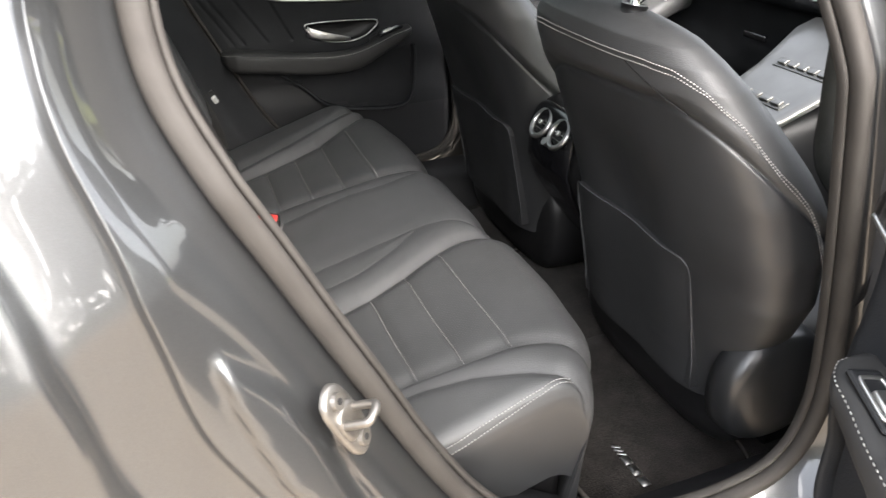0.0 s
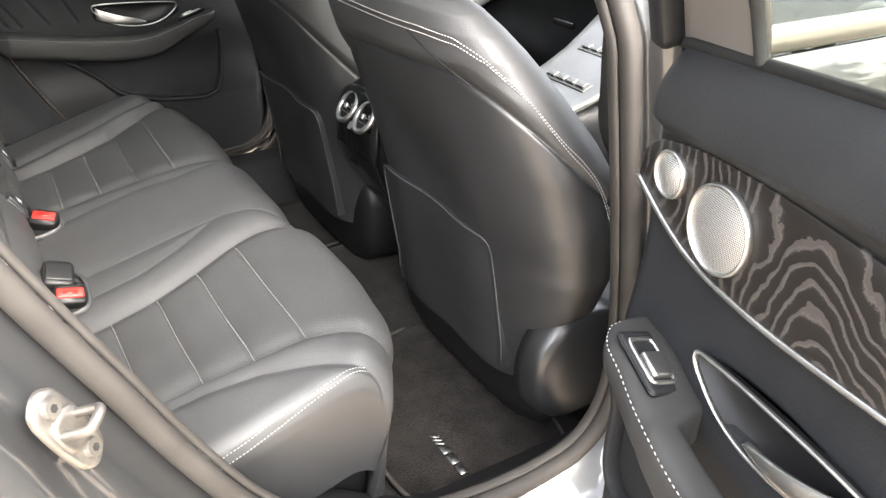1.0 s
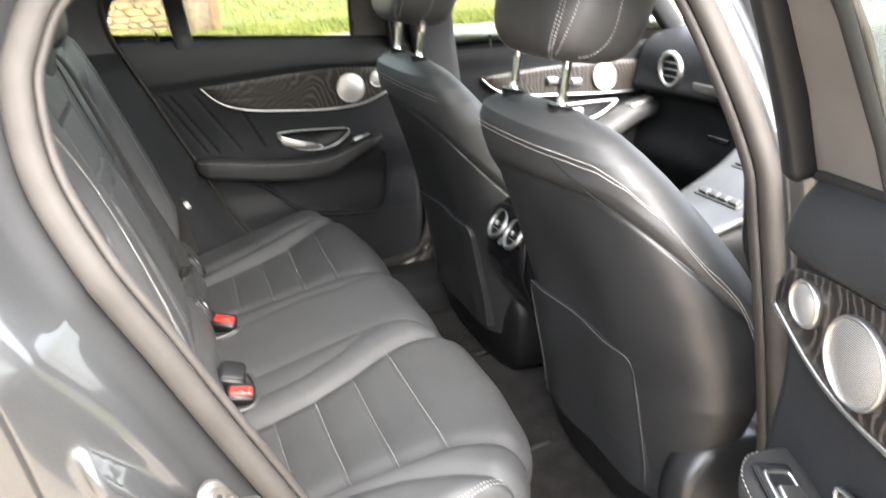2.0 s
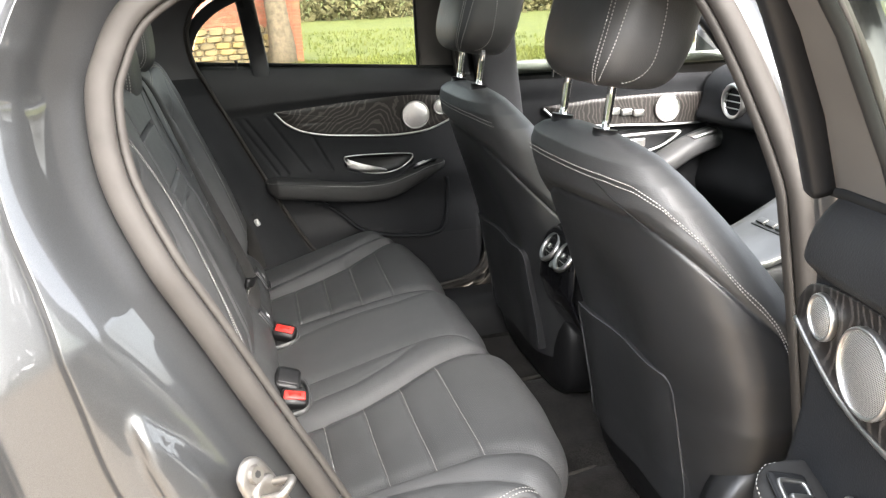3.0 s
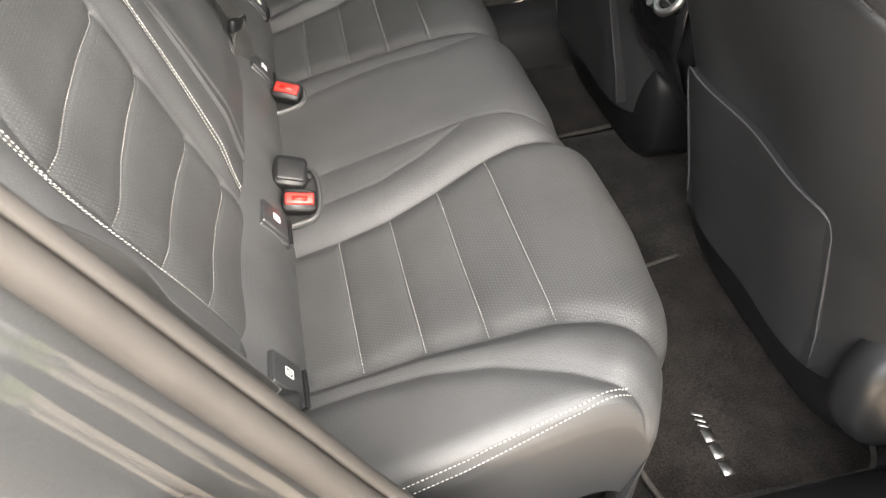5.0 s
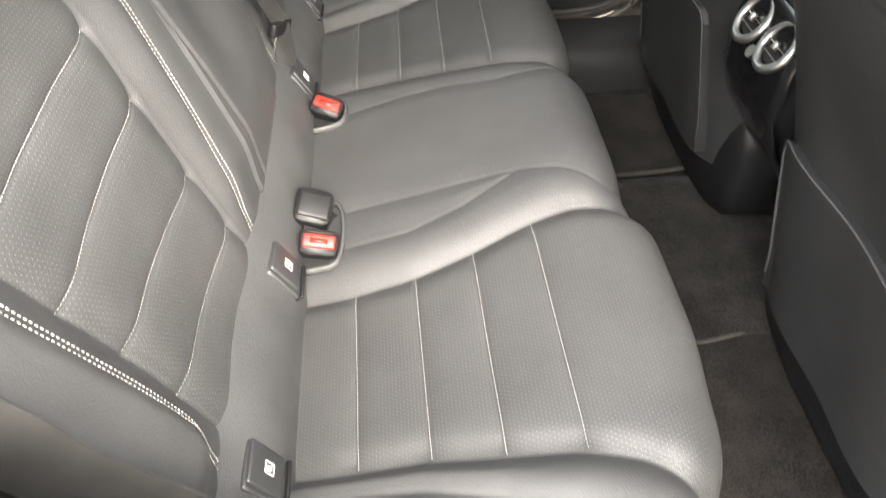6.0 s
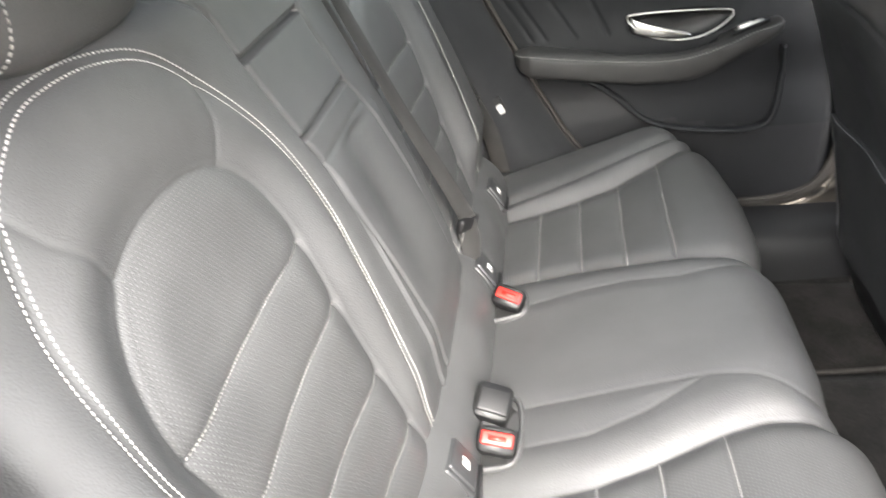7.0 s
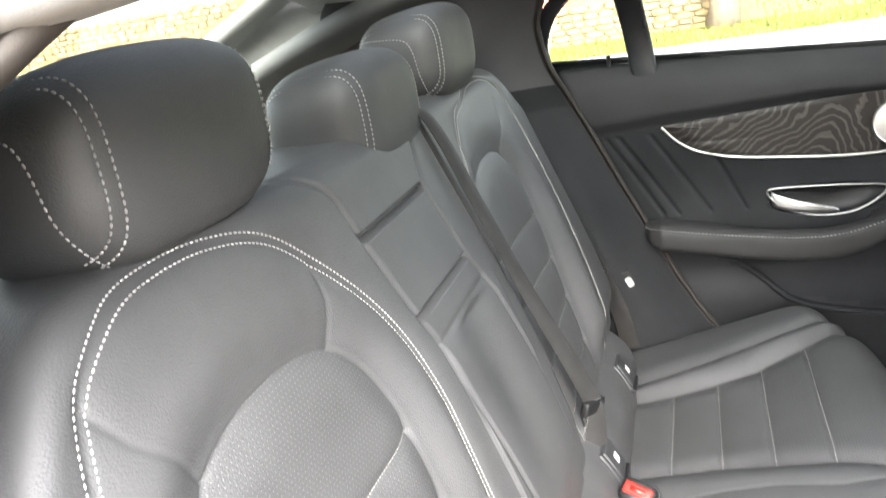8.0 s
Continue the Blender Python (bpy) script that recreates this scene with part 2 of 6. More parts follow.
GLASS = glass("clear_car_glass", (0.63, 0.65, 0.62))
TINTED = glass("dark_tinted_glass", (0.29, 0.299, 0.296))
LIGHT_TRIM = surface("light_grey_trim", (0.2, 0.2, 0.195), (0.26, 0.26, 0.255), (0.5, 0.65), grain=900, spec=0.4)

# ---- building helpers ----
PLACE = {"mirror": False, "m": None}


def place(co):
    """Vertices of a canonical left-hand thing, mirrored and moved as the current placement says."""
    co = np.asarray(co, float).copy()
    if PLACE["mirror"]:
        co[..., 1] *= -1
    if PLACE["m"] is not None:
        r = np.array(PLACE["m"].to_3x3())
        co = co @ r.T + np.array(PLACE["m"].translation)
    return co


def part(name, data, material, parent=None, label="", uv=None, smooth=True, normals=None):
    """Links a bmesh, or (vertices, faces), as one mesh object under a thing or a part."""
    me = bpy.data.meshes.new(name)
    if isinstance(data, bmesh.types.BMesh):
        data.verts.index_update()
        co = [tuple(v.co) for v in data.verts]
        fa = [tuple(v.index for v in f.verts) for f in data.faces]
        data.free()
    else:
        co, fa = data
    co = place(co)
    if PLACE["mirror"]:
        fa = [tuple(reversed(f)) for f in fa]
    me.from_pydata([tuple(c) for c in co], [], [tuple(int(i) for i in f) for f in fa])
    if uv is not None:
        lay = me.uv_layers.new(name="UVMap")
        idx = np.empty(len(me.loops), int)
        me.loops.foreach_get("vertex_index", idx)
        lay.data.foreach_set("uv", np.asarray(uv, float)[idx].ravel())
    me.validate()
    if smooth:
        me.polygons.foreach_set("use_smooth", [True] * len(me.polygons))
    if normals is not None:
        nn = np.asarray(normals, float).copy()
        if PLACE["mirror"]:
            nn[..., 1] *= -1
        if PLACE["m"] is not None:
            nn = nn @ np.array(PLACE["m"].to_3x3()).T
        me.normals_split_custom_set_from_vertices([tuple(v) for v in nn])
    me.materials.append(material)
    ob = new(name, me)
    if parent:
        ob.parent = parent
    if label:
        ob["label"] = label
    return ob


def thing(name, label, category, kind="", group="", at=(0, 0, 0)):
    ob = new(name)
    ob.empty_display_size = 0.05
    return tagged(ob, label, category, group, kind)


def sharpen(ob, angle=35):
    """Smooth shading with sharp edges past the angle."""
    me = ob.data
    bm = bmesh.new()
    bm.from_mesh(me)
    for e in bm.edges:
        e.smooth = e.calc_face_angle(0.0) < radians(angle)
    bm.to_mesh(me)
    bm.free()
    return ob


def grid_faces(nu, nv, close_u=False, close_v=False):
    u = np.arange(nu if close_u else nu - 1)
    v = np.arange(nv if close_v else nv - 1)
    U, V = np.meshgrid(u, v, indexing="ij")
    U2, V2 = (U + 1) % nu, (V + 1) % nv
    return np.stack([U * nv + V, U2 * nv + V, U2 * nv + V2, U * nv + V2], -1).reshape(-1, 4)


def grid_normals(P):
    du, dv = np.gradient(P, axis=0), np.gradient(P, axis=1)
    nrm = np.cross(du, dv)
    return nrm / np.maximum(np.linalg.norm(nrm, axis=-1, keepdims=True), 1e-12)


def sheet(P, parent, regions, parts, uv=None, flip=False):
    """A grid of points as one mesh a region. regions: an id a vertex; parts: id -> (name, material, label)."""
    nu, nv = P.shape[:2]
    F = grid_faces(nu, nv)
    N = grid_normals(P)
    if flip:
        F, N = F[:, ::-1], -N
    flat, nflat = P.reshape(-1, 3), N.reshape(-1, 3)
    uvf = None if uv is None else uv.reshape(-1, 2)
    fid = regions.reshape(-1)[F[:, 0]]
    out = {}
    for k, (name, material, label) in parts.items():
        sel = F[fid == k]
        if not len(sel):
            continue
        used, inverse = np.unique(sel, return_inverse=True)
        out[k] = part(name, (flat[used], inverse.reshape(sel.shape)), material, parent, label, None if uvf is None else uvf[used], normals=nflat[used])
    return out


def seg_dist(X, Y, pts):
    """Distance of the plane points (X, Y) from a polyline."""
    best = np.full(X.shape, 9.0)
    for (ax, ay), (bx, by) in zip(pts[:-1], pts[1:]):
        dx, dy = bx - ax, by - ay
        k = np.clip(((X - ax) * dx + (Y - ay) * dy) / max(dx * dx + dy * dy, 1e-12), 0, 1)
        best = np.minimum(best, np.hypot(X - ax - k * dx, Y - ay - k * dy))
    return best


def sstep(x):
    x = np.clip(x, 0, 1)
    return x * x * (3 - 2 * x)


def spline(pts, n=12, closed=False):
    """Catmull-Rom through the points."""
    p = np.asarray(pts, float)
    out = []
    k = len(p)
    for i in range(k if closed else k - 1):
        if closed:
            a, b, c, d = p[(i - 1) % k], p[i], p[(i + 1) % k], p[(i + 2) % k]
        else:
            a, b, c, d = p[max(i - 1, 0)], p[i], p[i + 1], p[min(i + 2, k - 1)]
        for t in np.linspace(0, 1, n, endpoint=False):
            out.append(0.5 * (2 * b + (c - a) * t + (2 * a - 5 * b + 4 * c - d) * t * t + (3 * b - a - 3 * c + d) * t ** 3))
    if not closed:
        out.append(p[-1])
    return np.array(out)


def frames(path, up):
    """Side and up vectors along a path."""
    t = np.gradient(path, axis=0)
    t /= np.maximum(np.linalg.norm(t, axis=1, keepdims=True), 1e-12)
    up = np.broadcast_to(np.asarray(up, float), path.shape)
    side = np.cross(t, up)
    side /= np.maximum(np.linalg.norm(side, axis=1, keepdims=True), 1e-12)
    return t, side, np.cross(side, t)


def sweep(path, profile, up=(0, 0, 1), closed=False, cap=True, scale=None):
    """(vertices, faces) of a closed profile swept along a path; profile rows are (side, up)."""
    path = np.asarray(path, float)
    _, side, upv = frames(path, up)
    if closed:
        ext = np.vstack([path[-2:], path, path[:2]])
        _, side, upv = frames(ext, up if np.ndim(up) == 1 else np.vstack([up[-2:], up, up[:2]]))
        side, upv = side[2:-2], upv[2:-2]
    pr = np.asarray(profile, float)
    s = np.ones(len(path)) if scale is None else np.asarray(scale, float)
    V = path[:, None] + s[:, None, None] * (pr[None, :, :1] * side[:, None] + pr[None, :, 1:] * upv[:, None])
    n, k = V.shape[:2]
    F = [tuple(reversed(f)) for f in grid_faces(n, k, closed, True)]
    if cap and not closed:
        F += [tuple(range(k)), tuple(reversed(range((n - 1) * k, n * k)))]
    return V.reshape(-1, 3), F


def ring_profile(a, b=None, n=10, power=2.0):
    b = a if b is None else b
    t = np.linspace(0, 2 * np.pi, n, endpoint=False)
    c, s = np.cos(t), np.sin(t)
    e = 2.0 / power
    return np.stack([a * np.sign(c) * np.abs(c) ** e, b * np.sign(s) * np.abs(s) ** e], -1)


def join(*pieces):
    V, F, k = [], [], 0
    for v, f in pieces:
        v = np.asarray(v, float).reshape(-1, 3)
        V.append(v)
        F += [tuple(int(i) + k for i in q) for q in f]
        k += len(v)
    return np.vstack(V), F


def rbox(centre, size, bevel=0.004, seg=2, turn=None):
    """A bevelled block as a bmesh."""
    bm = bmesh.new()
    bmesh.ops.create_cube(bm, size=1.0)
    for v in bm.verts:
        v.co = Vector((v.co.x * size[0], v.co.y * size[1], v.co.z * size[2]))
    if bevel:
        bmesh.ops.bevel(bm, geom=list(bm.edges), offset=bevel, segments=seg, profile=0.6, affect="EDGES")
    for v in bm.verts:
        v.co = (turn @ v.co if turn else v.co) + Vector(centre)
    return bm


def bm_data(bm):
    bm.verts.index_update()
    d = (np.array([tuple(v.co) for v in bm.verts]), [tuple(v.index for v in f.verts) for f in bm.faces])
    bm.free()
    return d


def plate(outline, lift, thick, bevel=0.002):
    """A plate with bevelled rims. outline: plane points (a, b); lift(a, b, h) places them, h along the normal."""
    o = np.asarray(outline, float)
    c = o.mean(0)
    k = len(o)
    d = np.gradient(np.vstack([o[-1:], o, o[:1]]), axis=0)[1:-1]
    nrm = np.stack([d[:, 1], -d[:, 0]], -1)
    nrm /= np.maximum(np.linalg.norm(nrm, axis=1, keepdims=True), 1e-9)
    if np.sum(nrm * (o - c)) < 0:
        nrm = -nrm
    rings = [(o, 0.0), (o, thick - bevel), (o - nrm * bevel, thick)]
    for f in (0.8, 0.5, 0.2):
        rings.append((c + (o - nrm * bevel - c) * f, thick))
    V = [lift(r[:, 0], r[:, 1], np.full(k, h)) for r, h in rings]
    V.append(lift(c[:1], c[1:2], np.array([thick])))
    F = []
    for i in range(len(rings) - 1):
        for j in range(k):
            F.append((i * k + j, i * k + (j + 1) % k, (i + 1) * k + (j + 1) % k, (i + 1) * k + j))
    last, mid = (len(rings) - 1) * k, len(rings) * k
    F += [(last + j, last + (j + 1) % k, mid) for j in range(k)]
    return np.vstack(V), F


def fix_normals(ob):
    bm = bmesh.new()
    bm.from_mesh(ob.data)
    bmesh.ops.recalc_face_normals(bm, faces=bm.faces)
    bm.to_mesh(ob.data)
    bm.free()
    return ob


def stitches(path, normal, length=0.0042, gap=0.0018, r=0.00055, lift=0.0004, slant=0.0):
    """Thread dashes along a path on a surface: (vertices, faces)."""
    path, normal = np.asarray(path, float), np.asarray(normal, float)
    d = np.r_[0, np.cumsum(np.linalg.norm(np.diff(path, axis=0), axis=1))]
    n = int(d[-1] / (length + gap))
    if n < 1:
        return np.zeros((0, 3)), []
    s = (np.arange(n) + 0.5) * (length + gap)

    def at(q, a):
        return np.stack([np.interp(q, d, a[:, i]) for i in range(3)], -1)

    mid, tip, nrm = at(s, path), at(s + length / 2, path) - at(s - length / 2, path), at(s, normal)
    side = np.cross(tip, nrm)
    side /= np.maximum(np.linalg.norm(side, axis=1, keepdims=True), 1e-12)
    nrm = np.cross(side, tip)
    nrm /= np.maximum(np.linalg.norm(nrm, axis=1, keepdims=True), 1e-12)
    tip = tip / 2 + side * slant
    base = mid + nrm * lift
    V = np.stack([base - tip, base + side * r - tip * 0.5, base + nrm * r - tip * 0.5, base - side * r - tip * 0.5,
                  base + side * r + tip * 0.5, base + nrm * r + tip * 0.5, base - side * r + tip * 0.5, base + tip], 1)
    cell = [(0, 2, 1), (0, 3, 2), (1, 2, 5, 4), (2, 3, 6, 5), (4, 5, 7), (5, 6, 7), (1, 4, 6, 3), (0, 1, 3), (4, 7, 6)]
    F = [tuple(i * 8 + q for q in c) for i in range(n) for c in cell]
    return V.reshape(-1, 3), F


def offset_curve(pts, d):
    p = np.asarray(pts, float)
    t = np.gradient(p, axis=0)
    t /= np.maximum(np.linalg.norm(t, axis=1, keepdims=True), 1e-9)
    return p + d * np.stack([-t[:, 1], t[:, 0]], -1)


def loft(rings, close=True):
    """(vertices, faces) through rings of equal count, capped at both ends."""
    R = np.asarray(rings, float)
    n, k = R.shape[:2]
    F = [tuple(f) for f in grid_faces(n, k, False, True)]
    if close:
        F += [tuple(reversed(range(k))), tuple(range((n - 1) * k, n * k))]
    return R.reshape(-1, 3), F

# ---- rear bench ----
CX = [0.0, 0.024, 0.102, 0.182, 0.257, 0.337, 0.395, 0.44, 0.55]
R_IN = [-0.246, -0.249, -0.256, -0.255, -0.24, -0.216, -0.204, -0.206, -0.212]
R_OUT = [-0.508, -0.511, -0.52, -0.527, -0.542, -0.557, -0.577, -0.605, -0.64]
R_PAD = [-0.1, -0.101, -0.104, -0.11, -0.115, -0.122, -0.135, -0.165, -0.17]
R_TUCK = [-0.176, -0.177, -0.18, -0.183, -0.163, -0.122, -0.135, -0.165, -0.17]
R_SIDE = [-0.55, -0.551, -0.556, -0.57, -0.596, -0.645, -0.69, -0.72, -0.75]
L_IN = [0.262, 0.26, 0.248, 0.234, 0.213, 0.19, 0.172, 0.165, 0.16]
L_OUT = [0.5, 0.498, 0.492, 0.493, 0.5, 0.538, 0.578, 0.605, 0.64]
L_PAD = [0.145, 0.146, 0.15, 0.15, 0.14, 0.112, 0.115, 0.12, 0.12]
L_SIDE = [0.538, 0.54, 0.545, 0.556, 0.572, 0.595, 0.63, 0.67, 0.71]
CHANNEL = [0.104, 0.184, 0.261, 0.34]
NOSE, FLANK, YS = 0.062, 0.034, 0.668


def cushion_front(y):
    a = np.abs(y)
    f = 0.498 + 0.006 * np.cos((a - 0.37) / 0.2) - 0.012 * np.exp(-((a - 0.17) / 0.045) ** 2)
    f = f - 0.027 * sstep((y + 0.25) / 0.13) + 0.006 * sstep((y - 0.1) / 0.2)
    return f - 0.012 * sstep((a - 0.38) / 0.15) - 0.085 * sstep((a - 0.5) / 0.24) ** 1.3 + 0.004 * np.exp(-(y / 0.1) ** 2)


def cushion_relief(x, y):
    xs = np.linspace(0.0, 0.56, 60)
    strong = np.full(x.shape, 9.0)
    for row in (R_IN, R_OUT, R_SIDE, L_IN, L_OUT, L_SIDE):
        strong = np.minimum(strong, seg_dist(x, y, np.stack([xs, np.interp(xs, CX, row)], -1)))
    weak = np.full(x.shape, 9.0)
    for row in (R_PAD, R_TUCK, L_PAD):
        weak = np.minimum(weak, seg_dist(x, y, np.stack([xs, np.interp(xs, CX, row)], -1)))
    rung = np.full(x.shape, 9.0)
    for c in CHANNEL:
        for a, b in ((R_IN, R_OUT), (L_IN, L_OUT)):
            rung = np.minimum(rung, seg_dist(x, y, [(c, np.interp(c, CX, a)), (c + 0.004, np.interp(c, CX, b))]))
    between = np.zeros(x.shape, bool)
    for a, b in ((R_OUT, R_IN), (L_IN, L_OUT)):
        between |= (y > np.interp(x, CX, a)) & (y < np.interp(x, CX, b))
    rung = rung + np.where(between, 0, 2.0 * strong)
    fade = 1 - np.exp(-(strong / 0.012) ** 2)
    h = 0.0075 * (1 - np.exp(-(strong / 0.02) ** 2)) - 0.0022 * np.exp(-(strong / 0.003) ** 2)
    h += 0.0028 * (1 - np.exp(-(weak / 0.018) ** 2)) - 0.0016 * np.exp(-(weak / 0.003) ** 2)
    h += (0.0032 * (1 - np.exp(-(rung / 0.013) ** 2)) - 0.0028 * np.exp(-(rung / 0.0026) ** 2)) * fade
    a = np.abs(y)
    # raised bolsters, dished seating area, flatter middle
    rin, rout = np.interp(x, CX, R_IN), np.interp(x, CX, R_OUT)
    lin, lout = np.interp(x, CX, L_IN), np.interp(x, CX, L_OUT)
    yo = np.where(y < 0, -rout, lout)
    yi = np.where(y < 0, -rin, lin)
    h += 0.022 * sstep((a - yo + 0.02) / 0.07) * (1 - sstep((x - 0.3) / 0.2))
    h += 0.0115 * sstep((yi - a + 0.008) / 0.07) - 0.004
    h -= 0.014 * np.exp(-(np.maximum(x, 0) / 0.014) ** 2)
    mid = (yo + yi) / 2
    h -= 0.008 * np.exp(-(((a - mid) / 0.1) ** 2 + ((x - 0.2) / 0.13) ** 2))
    return h


def cushion_base(x):
    return 0.652 + 0.302 * x - 1.55 * np.maximum(0, x - 0.33) ** 2


def cushion_at(s, v):
    """The bench's surface at the length s from its rear edge and the lateral length v."""
    a = np.abs(v)
    over = np.maximum(0, a - YS)
    ang = np.clip(over / FLANK, 0, np.pi / 2)
    y = np.sign(v) * (np.minimum(a, YS) + FLANK * np.sin(ang))
    sdrop = FLANK * (1 - np.cos(ang)) + np.maximum(0, over - FLANK * np.pi / 2)
    S = cushion_front(y) - NOSE
    turn = np.clip((s - S) / NOSE, 0, 1.85)
    X = np.minimum(s, S) + NOSE * np.sin(turn)
    drop = NOSE * (1 - np.cos(turn))
    rest = np.maximum(0, s - S - 1.85 * NOSE)
    X = X - 0.24 * rest
    drop = drop + 0.97 * rest
    h = cushion_relief(np.minimum(s, X + 0.3), y)
    h = h * np.exp(-(np.maximum(0, over - 0.03) / 0.03))
    X = X + h * np.sin(turn) * 0.9
    z = cushion_base(np.minimum(X, 0.46)) - drop - sdrop + h * np.cos(np.minimum(turn, 1.57))
    return np.stack([X, y - np.sign(v) * 0.1 * np.maximum(0, over - 0.06), z], -1)


def surface_curve(fn, pts):
    """Points and normals on a surface fn(a, b) along a plane polyline."""
    p = np.asarray(pts, float)
    d = np.r_[0, np.cumsum(np.linalg.norm(np.diff(p, axis=0), axis=1))]
    q = np.linspace(0, d[-1], max(4, int(d[-1] / 0.004)))
    a, b = np.interp(q, d, p[:, 0]), np.interp(q, d, p[:, 1])
    e = 0.0015
    P = fn(a, b)
    n = np.cross(fn(a + e, b) - fn(a - e, b), fn(a, b + e) - fn(a, b - e))
    n /= np.maximum(np.linalg.norm(n, axis=1, keepdims=True), 1e-12)
    return P, n


def build_cushion():
    bench = thing("rear_bench_cushion", "black leather rear bench cushion with stitched seat channels", "car seat")
    s = np.r_[np.linspace(0.0, 0.43, 165, endpoint=False), np.linspace(0.43, 0.6, 46, endpoint=False), np.linspace(0.6, 0.74, 12)]
    v = np.r_[np.linspace(-0.86, -0.72, 9, endpoint=False), np.linspace(-0.72, 0.72, 470), np.linspace(0.72, 0.86, 9)[1:]]
    S, V = np.meshgrid(s, v, indexing="ij")
    P = cushion_at(S, V)
    x = np.minimum(S, 0.55)
    reg = np.full(S.shape, 20)
    for side, base, IN, OUT, PAD, SIDE in ((-1, 0, R_IN, R_OUT, R_PAD, R_SIDE), (1, 100, L_IN, L_OUT, L_PAD, L_SIDE)):
        a = V * side
        i, o, pd, sd = (np.abs(np.interp(x, CX, k)) for k in (IN, OUT, PAD, SIDE))
        here = a > 0
        reg[here & (a > pd) & (a <= i)] = base + 11
        for k in range(5):
            lo = -1 if k == 0 else CHANNEL[k - 1]
            hi = 9 if k == 4 else CHANNEL[k]
            reg[here & (a > i) & (a <= o) & (S > lo) & (S <= hi)] = base + 1 + k
        reg[here & (a > o) & (a <= sd)] = base + 12
        reg[here & (a > sd) & (a > o)] = base + 14
        reg[here & (a > 0.708)] = base + 13
    names = {20: ("centre_pad", LEATHER, "")}
    for base in (0, 100):
        names[base + 11] = ("inner_bolster", LEATHER, "")
        names[base + 12] = ("outer_bolster", LEATHER, "")
        names[base + 14] = ("bolster_ridge", LEATHER, "")
        names[base + 13] = ("bolster_side", SEAT_VINYL, "grained black vinyl flank")
        for k in range(5):
            names[base + 1 + k] = ("seat_channel", LEATHER_PERF, "perforated leather channel")
    sheet(P, bench, reg, names, uv=np.stack([V, S], -1))
    for side, IN, OUT in ((-1, R_IN, R_OUT), (1, L_IN, L_OUT)):
        for c in CHANNEL:
            a, b = np.interp(c, CX, IN), np.interp(c, CX, OUT)
            P, n = surface_curve(cushion_at, [(c + 0.0022, a - side * 0.0), (c + 0.0062, b)])
            part("channel_stitching", stitches(P, n, 0.0036, 0.001, 0.00062), THREAD, bench, "fine grey thread")
    for side in (-1, 1):
        for d in (0.0, 0.0075):
            P, n = surface_curve(cushion_at, [(0.02, side * (0.705 + d)), (0.2, side * (0.7 + d)), (0.33, side * (0.69 + d)), (0.385, side * (0.676 + d))])
            part("edge_stitching", stitches(P, n, 0.0042, 0.0013, 0.0009), THREAD, bench, "light-grey thread")
    # board below the cushion
    part("cushion_base", rbox((0.2, 0, 0.52), (0.4, 1.3, 0.16), 0.02), PLASTIC, bench)
    return bench


build_cushion()

# ---- rear backrest ----
R_PIPE = [(-0.552, 0.765), (-0.56, 0.87), (-0.572, 0.93), (-0.588, 1.0), (-0.606, 1.08), (-0.611, 1.14), (-0.607, 1.208), (-0.594, 1.251), (-0.572, 1.294), (-0.548, 1.315), (-0.512, 1.332),
          (-0.47, 1.338), (-0.41, 1.335), (-0.345, 1.318), (-0.298, 1.285), (-0.236, 1.218), (-0.202, 1.155), (-0.189, 1.085), (-0.193, 1.03), (-0.204, 0.94), (-0.21, 0.88), (-0.217, 0.765)]
R_OVAL = [(-0.51, 0.765), (-0.519, 0.85), (-0.534, 0.935), (-0.55, 1.005), (-0.565, 1.08), (-0.562, 1.13), (-0.543, 1.175), (-0.51, 1.206), (-0.465, 1.22), (-0.42, 1.223),
          (-0.367, 1.219), (-0.317, 1.203), (-0.281, 1.165), (-0.262, 1.113), (-0.26, 1.075), (-0.262, 0.99), (-0.259, 0.902), (-0.253, 0.814), (-0.246, 0.765)]
RUNGS = [((-0.26, 1.086), (-0.565, 1.08)), ((-0.262, 1.008), (-0.55, 1.0)), ((-0.259, 0.906), (-0.532, 0.927)), ((-0.254, 0.822), (-0.519, 0.845))]
SEAM_OUT = [(-0.572, 1.294), (-0.556, 1.262), (-0.53, 1.235), (-0.512, 1.208)]
SEAM_TOP = [(-0.292, 1.28), (-0.296, 1.24), (-0.316, 1.203)]
ARM_R = [(-0.262, 1.345), (-0.232, 1.336), (-0.203, 1.31), (-0.188, 1.258), (-0.168, 1.19), (-0.155, 1.152), (-0.142, 1.115), (-0.135, 1.04), (-0.12, 0.95), (-0.105, 0.82), (-0.105, 0.765)]
ARM_L = [(0.06, 1.345), (0.05, 1.32), (0.021, 1.26), (0.036, 1.19), (0.045, 1.155), (0.066, 1.115), (0.08, 1.05), (0.095, 0.95), (0.1, 0.82), (0.1, 0.765)]
GAP_L = [(0.09, 1.36), (0.115, 1.25), (0.145, 1.1), (0.165, 0.95), (0.18, 0.765)]


def mirrored(pts, k=0.0):
    return [(-y + k, z) for y, z in pts]


def far_half(pts):
    """The narrower seat half: the near one's outline, mirrored and drawn in."""
    return [(0.19 + (-y - 0.26) * 0.92, z) for y, z in pts]


L_PIPE = mirrored(R_PIPE[:14], -0.035) + [(0.25, 1.3), (0.205, 1.243), (0.18, 1.18), (0.172, 1.1), (0.178, 0.95), (0.19, 0.765)]
L_OVAL, L_RUNGS = far_half(R_OVAL), [tuple(far_half(r)) for r in RUNGS]


